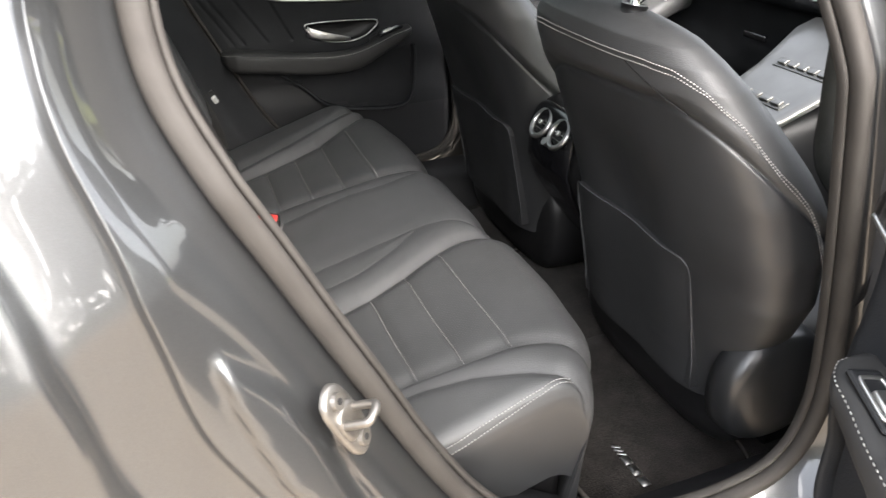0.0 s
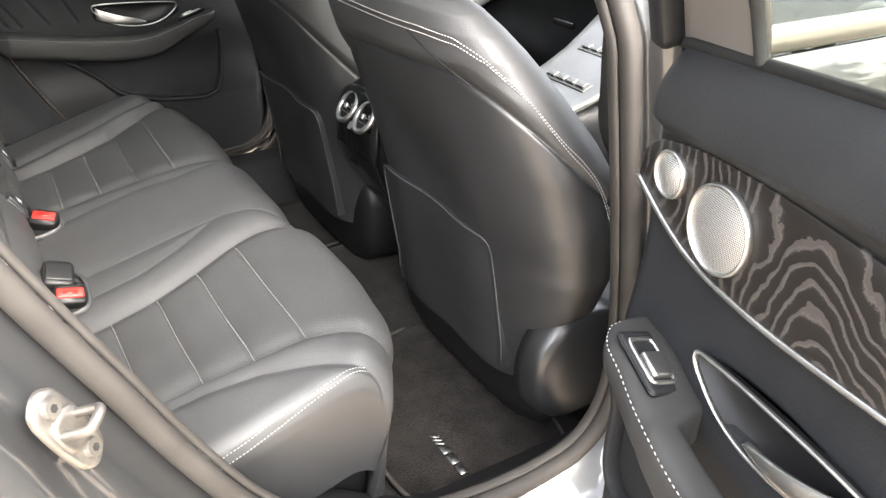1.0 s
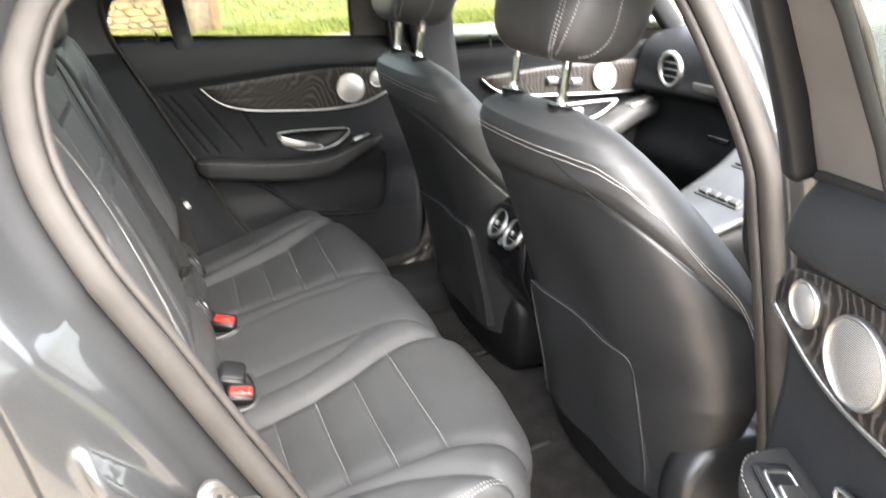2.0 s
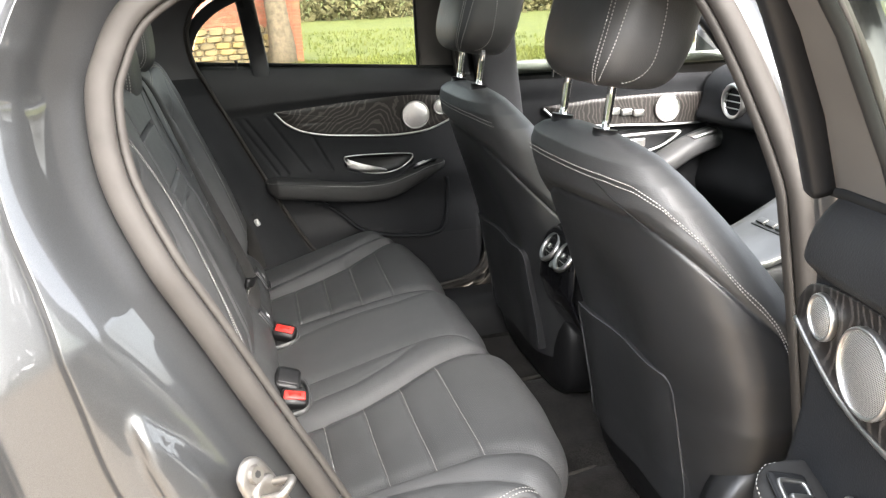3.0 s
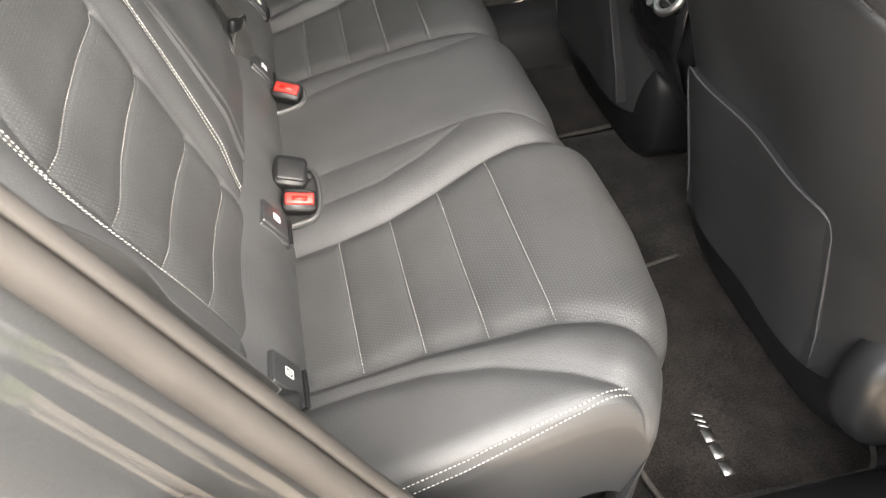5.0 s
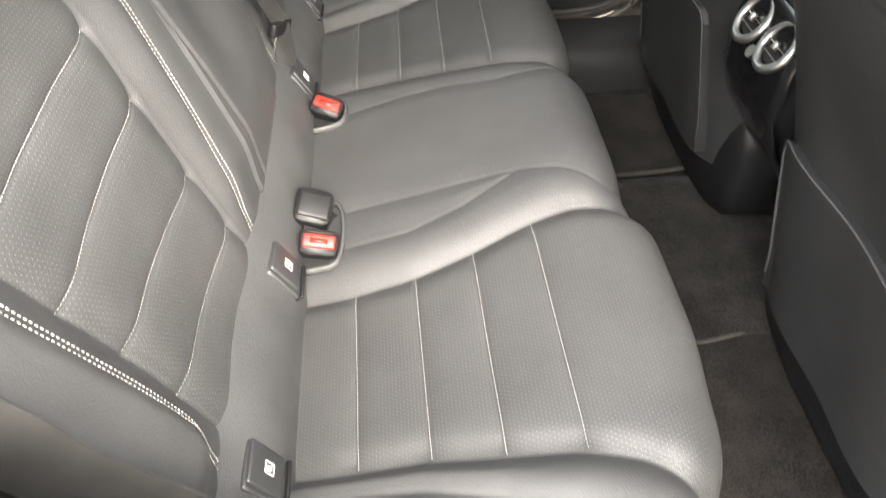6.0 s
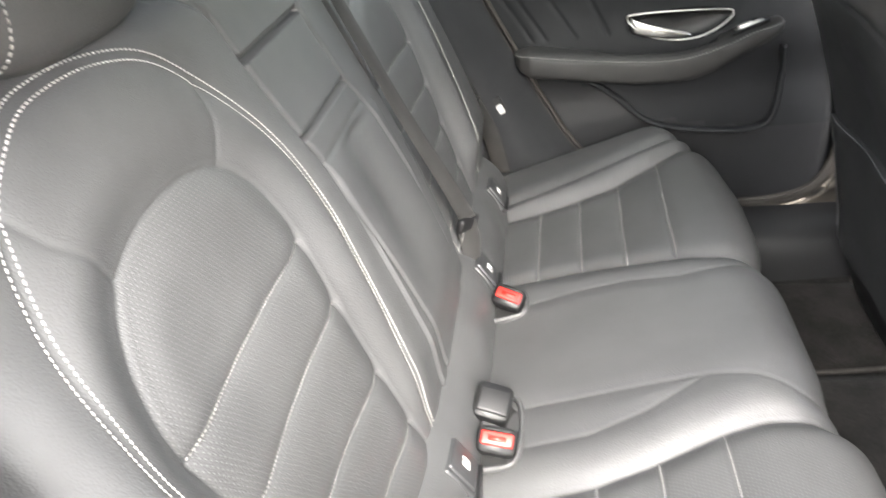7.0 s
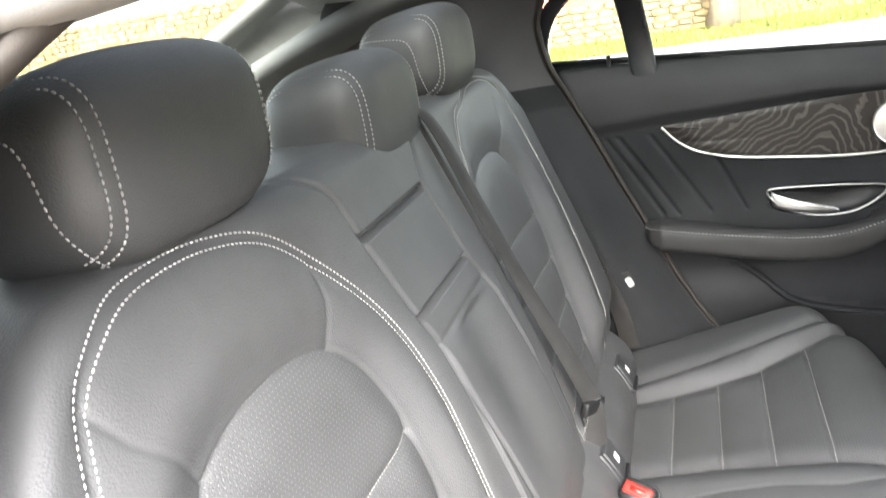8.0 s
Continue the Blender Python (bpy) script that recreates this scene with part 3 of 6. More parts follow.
def inside(Y, Z, pts):
    """Whether plane points lie in a polygon."""
    c = np.zeros(Y.shape, bool)
    p = list(pts)
    for (ay, az), (by, bz) in zip(p, p[1:] + p[:1]):
        if az == bz:
            continue
        hit = ((az > Z) != (bz > Z)) & (Y < (by - ay) * (Z - az) / (bz - az) + ay)
        c ^= hit
    return c


R_PIPE, R_OVAL, L_PIPE, L_OVAL, ARM_R, ARM_L = (spline(k, 6) for k in (R_PIPE, R_OVAL, L_PIPE, L_OVAL, ARM_R, ARM_L))


def back_relief(y, z):
    pipe = np.minimum(seg_dist(y, z, R_PIPE), seg_dist(y, z, L_PIPE))
    oval = np.minimum(seg_dist(y, z, R_OVAL), seg_dist(y, z, L_OVAL))
    rung = np.full(y.shape, 9.0)
    for r in RUNGS + L_RUNGS:
        rung = np.minimum(rung, seg_dist(y, z, r))
    outside = np.where(inside(y, z, R_OVAL) | inside(y, z, L_OVAL), 0, oval)
    rung = rung + 2.0 * outside
    seam = np.full(y.shape, 9.0)
    for r in (SEAM_OUT, SEAM_TOP, far_half(SEAM_OUT), far_half(SEAM_TOP)):
        seam = np.minimum(seam, seg_dist(y, z, r))
    seam = seam + np.where(inside(y, z, R_PIPE) | inside(y, z, L_PIPE), 0, 2.0 * pipe)
    arm = np.minimum(seg_dist(y, z, ARM_R), seg_dist(y, z, ARM_L))
    h = 0.006 * (1 - np.exp(-(oval / 0.022) ** 2)) - 0.0025 * np.exp(-(oval / 0.0032) ** 2)
    h += 0.003 * (1 - np.exp(-(pipe / 0.014) ** 2)) - 0.0018 * np.exp(-(pipe / 0.0035) ** 2)
    h += 0.0032 * (1 - np.exp(-(rung / 0.013) ** 2)) - 0.0028 * np.exp(-(rung / 0.0026) ** 2)
    h += 0.0012 * (1 - np.exp(-(seam / 0.012) ** 2)) - 0.0016 * np.exp(-(seam / 0.0026) ** 2)
    h -= 0.0045 * np.exp(-(arm / 0.0038) ** 2)
    h -= 0.0025 * np.exp(-(seg_dist(y, z, [(-0.142, 1.118), (0.064, 1.118)]) / 0.004) ** 2)
    # slots of the folding armrest
    for zc, ya, yb in ((1.26, -0.19, 0.021), (1.156, -0.157, 0.045)):
        h -= 0.012 * np.exp(-(np.abs(z - zc) / 0.0032) ** 4) * ((y > ya) & (y < yb))
    h -= 0.012 * np.exp(-(seg_dist(y, z, GAP_L) / 0.005) ** 2)
    a = np.abs(y)
    for ov, pp, sgn in ((R_OVAL, R_PIPE, -1), (L_OVAL, L_PIPE, 1)):
        ins = inside(y, z, ov)
        out = np.where(ins, 0, np.minimum(seg_dist(y, z, ov), 0.2))
        tall = 0.014 + 0.016 * sstep((y * sgn - 0.33) / 0.16)
        h += sstep((z - 0.775) / 0.09) * np.where(y * sgn > 0, tall * sstep(out / 0.06) * (1 - sstep((z - 0.9) / 0.4) * 0.7), 0)
        h -= np.where(ins, 0.006 * sstep(seg_dist(y, z, ov) / 0.12), 0)
    # the armrest pad stands a little proud of the dip between the seats
    pad = (y > -0.14) & (y < 0.1) & (z < 1.118)
    h += np.where(pad, 0.004 * sstep((1.118 - z) / 0.03), 0)
    h -= 0.012 * np.exp(-(((y + 0.02) / 0.055) ** 2)) * sstep((z - 0.8) / 0.2) * sstep((1.118 - z) / 0.02)
    h -= 0.03 * sstep((0.79 - z) / 0.04) ** 2
    return h


def back_top(y):
    return 1.345 - 0.1 * sstep((np.abs(y) - 0.52) / 0.16) ** 1.3


def back_at(w, v):
    """The backrest's surface at the height w and the lateral length v."""
    a = np.abs(v)
    lim, r = 0.632, 0.045
    over = np.maximum(0, a - lim)
    ang = np.clip(over / r, 0, np.pi / 2)
    y = np.sign(v) * (np.minimum(a, lim) + r * np.sin(ang))
    side = r * (1 - np.cos(ang)) + np.maximum(0, over - r * np.pi / 2)
    top, rt = back_top(y) - 0.028, 0.028
    up = np.clip((w - top) / rt, 0, np.pi / 2)
    z = np.minimum(w, top) + rt * np.sin(up)
    roll = rt * (1 - np.cos(up)) + np.maximum(0, w - top - rt * np.pi / 2)
    h = back_relief(y, z) * np.exp(-np.maximum(0, over - 0.04) / 0.03)
    x = -0.036 - 0.295 * (z - 0.814) + h - side - roll
    return np.stack([x, y, z + 0.1 * np.minimum(h, 0.05) + 0.25 * side * (side > r)], -1)


def build_backrest():
    back = thing("rear_bench", "black leather rear backrest with white twin stitching and folding centre armrest", "car seat")
    w = np.r_[np.linspace(0.755, 1.37, 225, endpoint=False), np.linspace(1.37, 1.50, 8)]
    v = np.r_[np.linspace(-0.8, -0.71, 6, endpoint=False), np.linspace(-0.71, 0.71, 470), np.linspace(0.71, 0.8, 6)[1:]]
    W, V = np.meshgrid(w, v, indexing="ij")
    P = back_at(W, V)
    Y, Z = P[..., 1], np.minimum(W, 1.36)
    reg = np.full(W.shape, 50)
    reg[V > 0.16] = 60
    names = {50: ("outer_panel", LEATHER, ""), 60: ("outer_panel", LEATHER, "")}
    between = (Y > np.interp(Z, ARM_R[::-1, 1], ARM_R[::-1, 0])) & (Y < np.interp(Z, ARM_L[::-1, 1], ARM_L[::-1, 0]))
    for k, (lo, hi, nm) in enumerate(((1.26, 9, "armrest_top"), (1.156, 1.26, "armrest_strap"), (0, 1.156, "armrest_pad"))):
        reg[between & (Z > lo) & (Z <= hi)] = 70 + k
        names[70 + k] = (nm, LEATHER, "")
    for base, pipe, oval, rungs in ((0, R_PIPE, R_OVAL, RUNGS), (100, L_PIPE, L_OVAL, L_RUNGS)):
        ring = inside(Y, Z, [tuple(q) for q in pipe])
        reg[ring] = base + 9
        names[base + 9] = ("wing_panel", LEATHER, "")
        ins = inside(Y, Z, [tuple(q) for q in oval])
        lines = []
        for (ya, za), (yb, zb) in rungs:
            lines.append(za + (Y - ya) * (zb - za) / (yb - ya))
        level = sum((Z < ln).astype(int) for ln in lines)
        for k in range(5):
            reg[ins & (level == k)] = base + 1 + k
            names[base + 1 + k] = ("back_channel", LEATHER_PERF, "perforated leather channel")
    sheet(P, back, reg, names, uv=np.stack([V, W], -1), flip=True)
    sw = lambda a, b: back_at(b, a)
    for pipe in (R_PIPE, L_PIPE):
        for d in (-0.0045, 0.0045):
            P, n = surface_curve(sw, offset_curve(pipe, d))
            part("outline_stitching", stitches(P, n, 0.004, 0.0012, 0.0009), THREAD, back, "light-grey thread")
    for r in RUNGS + L_RUNGS:
        P, n = surface_curve(sw, [(r[0][0], r[0][1] + 0.002), (r[1][0], r[1][1] + 0.002)])
        part("channel_stitching", stitches(P, n, 0.0036, 0.001, 0.00062), THREAD, back, "fine grey thread")
    shell = []
    for y in (-0.6, 0.6):
        shell.append([(-0.2 - 0.295 * (z - 0.814) + dx, y, z) for z, dx in ((0.72, 0.06), (1.0, 0.06), (1.26, 0.09), (1.26, -0.02), (1.0, -0.03), (0.72, -0.03))])
    fix_normals(part("back_board", loft(shell), CARPET, back, "carpeted rear side"))
    return back


build_backrest()

# ---- filler strip with anchor covers ----


def build_filler():
    ob = thing("seat_filler_strip", "smooth black leather filler roll between rear cushion and backrest", "seat trim")
    t = np.linspace(0, 1, 14)
    y = np.linspace(-0.6, 0.6, 120)
    T, Y = np.meshgrid(t, y, indexing="ij")
    bulge = np.sin(np.pi * T)
    wave = 0.002 * np.sin(Y * 23) + 0.0015 * np.sin(Y * 51 + 1)
    x = -0.03 + 0.068 * T + 0.016 * bulge + wave * bulge
    z = 0.79 - 0.125 * T + 0.012 * bulge
    P = np.stack([x, Y, z], -1)
    sheet(P, ob, np.zeros(T.shape, int), {0: ("filler_roll", LEATHER, "")})
    part("filler_backing", rbox((-0.06, 0, 0.72), (0.05, 1.2, 0.13), 0.01), PLASTIC, ob)


build_filler()


def anchor_cover(y):
    ob = thing("child_seat_anchor_cover", "square black plastic child-seat anchor flap with white symbol", "anchor cover", group="child seat anchor covers")
    tilt = Euler((0, radians(-30), 0)).to_matrix()
    c = Vector((0.0165, y, 0.7335))

    def on(dx, dy, dz):
        return c + tilt @ Vector((dx, dy, dz))

    part("surround", rbox(on(0, 0, 0.0), (0.014, 0.057, 0.061), 0.004, 2, tilt), SEAT_VINYL, ob)
    part("flap", rbox(on(0.0055, 0.003, 0.003), (0.01, 0.049, 0.052), 0.003, 2, tilt), SEAT_VINYL, ob)
    part("lip", rbox(on(0.005, 0.0, -0.031), (0.012, 0.058, 0.005), 0.002, 2, tilt), PLASTIC, ob)
    sym = []
    for dy, dz, sy, sz in ((0, 0.009, 0.018, 0.0018), (0, -0.009, 0.018, 0.0018), (0.009, 0, 0.0018, 0.018), (-0.009, 0, 0.0018, 0.018), (0.002, -0.003, 0.008, 0.003), (-0.003, 0.002, 0.003, 0.009), (0.002, 0.003, 0.003, 0.004)):
        sym.append(bm_data(rbox(on(0.0108, 0.005 + 0.7 * dy, 0.001 + 0.7 * dz), (0.001, 0.7 * sy, 0.7 * sz), 0, 1, tilt)))
    part("symbol", join(*sym), WHITE, ob, "white printed seat symbol", smooth=False)


for y in (-0.542, -0.25, 0.206, 0.5):
    anchor_cover(y)


def buckle(c, red, turn, nm="seat_belt_buckle"):
    ob = thing(nm, "black seat belt buckle with red release button" if red else "square black centre belt buckle in leather recess", "buckle", group="seat belt buckles" if red else "")
    m = Euler([radians(a) for a in turn]).to_matrix()
    c = Vector(c)
    rings = []
    for h, sx, sy in ((-0.07, 0.018, 0.011), (-0.04, 0.022, 0.0125), (-0.012, 0.0265, 0.019), (0.004, 0.0265, 0.019), (0.0085, 0.0245, 0.017)):
        k = 1.0 if red else 1.45
        rings.append([tuple(c + m @ Vector((q[0], q[1] * k, h))) for q in ring_profile(sx, sy, 24, 5)])
    fix_normals(part("body", loft(rings), PLASTIC, ob))
    if red:
        part("release_button", rbox(c + m @ Vector((0, 0.001, 0.006)), (0.044, 0.019, 0.012), 0.003, 2, m), RED, ob, "red release button")
        part("button_mark", rbox(c + m @ Vector((0, 0.001, 0.0122)), (0.024, 0.007, 0.0006), 0, 1, m), RED, ob)
        part("tongue_slot", rbox(c + m @ Vector((0, 0.0135, 0.0082)), (0.034, 0.0035, 0.003), 0.001, 1, m), DARK_RUBBER, ob)
    else:
        part("cap", rbox(c + m @ Vector((0.0, 0, 0.006)), (0.046, 0.038, 0.012), 0.004, 2, m), PLASTIC, ob)
        part("bracket", rbox(c + m @ Vector((0.004, -0.026, -0.012)), (0.026, 0.02, 0.012), 0.003, 2, m), PLASTIC, ob)


buckle((0.058, -0.184, 0.716), True, (34, 12, -3))
buckle((0.06, 0.147, 0.718), True, (30, 12, -22))
buckle((0.05, -0.122, 0.728), False, (26, 20, -3), "centre_belt_buckle")


def buckle_pocket(y0, y1, x1):
    """The leather rim round a buckle's recess."""
    path = spline([(0.02, y0, 0.69), (0.05, y0 - 0.002, 0.694), (x1, y0 + 0.006, 0.7), (x1 + 0.008, (y0 + y1) / 2, 0.704), (x1, y1 - 0.006, 0.702), (0.05, y1, 0.7), (0.02, y1, 0.69)], 8)
    return sweep(path, ring_profile(0.0035, 0.006, 8), (0, 0, 1))


for y0, y1, x1 in ((-0.212, -0.085, 0.082), (0.118, 0.188, 0.082)):
    rim = part("buckle_pocket_rim", buckle_pocket(y0, y1, x1), LEATHER)
    tagged(rim, "black leather rim round the recessed belt buckles", "seat trim")
    fl = part("recess_floor", rbox((0.045, (y0 + y1) / 2, 0.69), (0.07, y1 - y0 - 0.006, 0.006), 0.002), DARK_RUBBER, rim)


# ---- head restraints ----
def headrest(c, half, name, label, group, lean=-9, power=3.6, post=True, posts_at=0.07, wrap=None):
    """A padded head restraint that faces +x, built round its centre."""
    ob = thing(name, label, "headrest", group=group)
    m = Euler((0, radians(lean), 0)).to_matrix()
    nu, nv = 64, 56
    th = np.linspace(-np.pi / 2, np.pi / 2, nu)
    ph = np.linspace(0, 2 * np.pi, nv, endpoint=False)
    T, H = np.meshgrid(th, ph, indexing="ij")
    e = 2 / power
    pw = lambda q: np.sign(q) * np.abs(q) ** e
    X = half[0] * pw(np.cos(T)) * pw(np.cos(H))
    Y = half[1] * pw(np.cos(T)) * pw(np.sin(H))
    Z = half[2] * pw(np.sin(T))
    # forward lean at the top, hollow front, narrower foot
    X = X + 0.1 * half[0] * np.sin(Z / half[2] * 1.4) - np.where(X > 0, 0.05 * half[0] * (1 - (Y / half[1]) ** 2), 0)
    Y = Y * (1 - 0.1 * sstep((-Z / half[2] - 0.2) / 0.8))
    Z = Z - 0.08 * half[2] * (Y / half[1]) ** 2 * (Z > 0)
    R = np.array(m)
    P = np.stack([X, Y, Z], -1) @ R.T + np.array(c)
    P = np.concatenate([P, P[:, :1]], 1)
    Hc = np.concatenate([H, H[:, :1] * 0 + 2 * np.pi], 1)
    reg = np.zeros(P.shape[:2], int)
    k = wrap or radians(34)
    reg[(Hc > k) & (Hc < 2 * np.pi - k)] = 1
    sheet(P, ob, reg, {0: ("front_panel", LEATHER, ""), 1: ("wrap_panel", LEATHER, "")}, flip=True)
    centre = np.array(c)

    def on_pad(row, col):
        """A point of the pad at a row and an angle round it."""
        i, q = min(int(row), nu - 2), (col % (2 * np.pi)) / (2 * np.pi) * nv
        j, fi = int(q) % nv, row - min(int(row), nu - 2)
        a, b2 = (P[k2, j] * (1 - (q - int(q))) + P[k2, j + 1] * (q - int(q)) for k2 in (i, i + 1))
        return a * (1 - fi) + b2 * fi

    def sew(line):
        line = np.array(line)
        for _ in range(3):
            line[1:-1] = (line[:-2] + 2 * line[1:-1] + line[2:]) / 4
        part("edge_stitching", stitches(line, line - centre, 0.0042, 0.0013, 0.0009, lift=0.0008), THREAD, ob, "light-grey thread")

    for s in (1, -1):
        for d in (-0.0045, 0.0045):
            if wrap:
                sew([on_pad(row, s * (k + 0.06 + 0.45 * max(0, row / nu - 0.45) ** 2 * 3.3) + d * 11) for row in range(4, nu - 4)])
                continue
            # up the front at one width, then back over the top
            front, rear = [], []
            reach = half[1] * 0.78 + d
            cols = np.arange(nv // 2 + 1)
            for i in range(4, nu - 2):
                ys = Y[i, :nv // 2 + 1]
                top = int(np.argmax(ys))
                if ys[top] <= reach:
                    continue
                front.append(on_pad(i, s * np.interp(reach, ys[:top + 1], cols[:top + 1]) * 2 * np.pi / nv))
                rear.append(on_pad(i, s * np.interp(-reach, -ys[top:], cols[top:]) * 2 * np.pi / nv))
            sew(front + rear[::-1][:len(rear) * 2 // 3])
        if "centre" in name:
            continue
        # arched seam on each flank
        marks = [(68, 7), (70, 15), (73, 24), (78, 32), (87, 38), (102, 41), (120, 41.5), (142, 41)] if not wrap else [(228, 12), (233, 22), (238, 32), (246, 38), (258, 39), (268, 34), (271, 25), (268, 16), (262, 11)]
        sew([on_pad(r, s * radians(q)) for q, r in spline(marks, 10)])
    if post:
        for s in (-1, 1):
            a = np.array(c) + R @ np.array([0.0, s * posts_at, -half[2] * 0.7])
            b = np.array(c) + R @ np.array([0.0, s * posts_at, -half[2] - 0.07])
            part("post", sweep(np.linspace(a, b, 4), ring_profile(0.006, n=14), (1, 0, 0)), BRIGHT, ob, "chrome post")
    return ob


headrest((-0.23, -0.388, 1.405), (0.075, 0.126, 0.074), "rear_headrest", "large black leather rear headrest with white twin stitching", "rear headrests")
headrest((-0.235, 0.025, 1.352), (0.075, 0.118, 0.079), "rear_centre_headrest", "low black leather centre headrest with white twin stitching", "")
headrest((-0.23, 0.335, 1.395), (0.075, 0.126, 0.074), "rear_headrest", "large black leather rear headrest with white twin stitching", "rear headrests")


# ---- seat belts ----
def belt(path, widthdir, width, parent, name="strap"):
    p = spline(path, 10)
    d = np.r_[0, np.cumsum(np.linalg.norm(np.diff(p, axis=0), axis=1))]
    wd = np.asarray(widthdir, float)
    wd = np.array([np.interp(np.linspace(0, 1, len(p)), np.linspace(0, 1, len(wd)), wd[:, i]) for i in range(3)]).T if wd.ndim == 2 else np.broadcast_to(wd, p.shape)
    wd = wd / np.linalg.norm(wd, axis=1, keepdims=True)
    t = np.gradient(p, axis=0)
    t /= np.linalg.norm(t, axis=1, keepdims=True)
    nn = np.cross(t, wd)
    rows = []
    uvs = []
    for o, h in ((-0.5, 0), (-0.46, 0.0012), (0, 0.0014), (0.46, 0.0012), (0.5, 0), (0.46, -0.0012), (0, -0.0014), (-0.46, -0.0012)):
        rows.append(p + wd * o * width + nn * h)
        uvs.append(np.stack([np.full(len(p), o * width), d], -1))
    V = np.stack(rows, 1)
    k = 8
    F = [tuple(f) for f in grid_faces(len(p), k, False, True)]
    F += [tuple(reversed(range(k))), tuple(range((len(p) - 1) * k, len(p) * k))]
    return fix_normals(part(name, (V.reshape(-1, 3), F), WEBBING, parent, "dark woven webbing", np.stack(uvs, 1).reshape(-1, 2)))


def tongue(c, parent, turn):
    m = Euler([radians(a) for a in turn]).to_matrix()
    c = Vector(c)
    part("tongue_grip", rbox(c, (0.013, 0.058, 0.024), 0.005, 2, m), PLASTIC, parent)
    blade = part("tongue_blade", rbox(c + m @ Vector((0.0, 0, -0.03)), (0.003, 0.026, 0.044), 0.001, 2, m), BRIGHT, parent, "steel blade")
    part("blade_slot", rbox(c + m @ Vector((0.0, 0, -0.032)), (0.0042, 0.009, 0.03), 0.0008, 1, m), DARK_RUBBER, blade)


b = thing("centre_seat_belt", "dark grey woven centre seat belt lying over the backrest", "seat belt")
belt([(-0.2, 0.098, 1.35), (-0.158, 0.104, 1.33), (-0.111, 0.12, 1.2), (-0.069, 0.15, 1.06), (-0.027, 0.185, 0.93), (-0.002, 0.213, 0.84)], [(0.1, 1, -0.1), (0.3, 0.9, -0.05), (0.75, 0.6, 0.1)], 0.031, b)
tongue((-0.004, 0.216, 0.83), b, (-14, 10, -25))
belt([(-0.006, 0.215, 0.83), (-0.002, 0.21, 0.79), (-0.006, 0.2, 0.75)], (0.75, 0.6, 0.1), 0.04, b)

b = thing("left_seat_belt", "black woven outer seat belt hanging beside the backrest", "seat belt", group="outer seat belts")
belt([(-0.26, 0.655, 1.33), (-0.2, 0.69, 1.2), (-0.1, 0.698, 1.02), (-0.045, 0.695, 0.9), (0.0, 0.685, 0.8), (0.02, 0.675, 0.7)], [(0.9, -0.25, 0.25), (0.85, -0.45, 0.25)], 0.046, b)
tongue((-0.04, 0.672, 0.885), b, (10, 14, 60))

b = thing("right_seat_belt", "black woven outer seat belt slanting down beside the backrest", "seat belt", group="outer seat belts")
belt([(-0.26, -0.655, 1.33), (-0.15, -0.712, 1.2), (-0.058, -0.71, 1.09), (-0.038, -0.693, 1.005), (-0.013, -0.665, 0.905), (0.008, -0.642, 0.82)], [(0.85, 0.35, 0.35), (0.8, 0.5, 0.3)], 0.05, b)
m = Euler((radians(-30), radians(28), radians(20))).to_matrix()
part("anchor_cap", rbox((0.014, -0.627, 0.792), (0.058, 0.02, 0.036), 0.007, 2, m), PLASTIC, b)
part("anchor_plate", rbox((0.006, -0.632, 0.77), (0.03, 0.006, 0.06), 0.002, 2, m), SHELL, b)

# ---- car body ----
# rear door opening, left side: (x, z) and the depth of its inner flange
OPENING = [(0.40, 1.555), (0.2, 1.55), (0.05, 1.53), (-0.06, 1.48), (-0.10, 1.42), (-0.108, 1.375), (-0.1, 1.31), (-0.068, 1.23), (-0.028, 1.145), (0.015, 1.05), (0.062, 0.95),
           (0.118, 0.83), (0.18, 0.72), (0.25, 0.635), (0.33, 0.582), (0.43, 0.55), (0.55, 0.532), (0.645, 0.534), (0.715, 0.553), (0.758, 0.6), (0.776, 0.68), (0.77, 0.79), (0.745, 0.95),
           (0.71, 1.13), (0.668, 1.32), (0.62, 1.47), (0.56, 1.54)]


def flank(z):
    """Half width of the body's inner flange at a height."""
    return 0.78 - 0.16 * np.maximum(0, z - 1.22) ** 1.2 / 0.33 ** 1.2 - 0.02 * np.maximum(0, 0.7 - z)


OPEN2 = spline(OPENING, 16, closed=True)
OPEN3 = np.stack([OPEN2[:, 0], flank(OPEN2[:, 1]), OPEN2[:, 1]], -1)
OCX, OCZ = 0.3, 1.0
PRESSING = [(-0.116, 1.118), (-0.097, 1.094), (-0.07, 1.058), (-0.048, 1.023), (-0.026, 0.975), (-0.004, 0.906), (0.025, 0.83),
            (0.01, 0.8), (-0.043, 0.885), (-0.076, 0.943), (-0.094, 0.998), (-0.108, 1.046), (-0.115, 1.093)]


def around(offset, inward=0.0, curve=None):
    """The opening's curve, moved outward from its middle by offset in the door's plane and in depth."""
    c = OPEN3 if curve is None else curve
    t = np.gradient(np.vstack([c[-2:], c, c[:2]]), axis=0)[2:-2]
    n = np.stack([t[:, 2], np.zeros(len(t)), -t[:, 0]], -1)
    n /= np.maximum(np.linalg.norm(n, axis=1, keepdims=True), 1e-9)
    rad = np.stack([c[:, 0] - OCX, np.zeros(len(c)), c[:, 2] - OCZ], -1)
    if np.sum(n * rad) < 0:
        n = -n
    out = c + n * np.asarray(offset)[..., None]
    out[:, 1] += inward
    return out


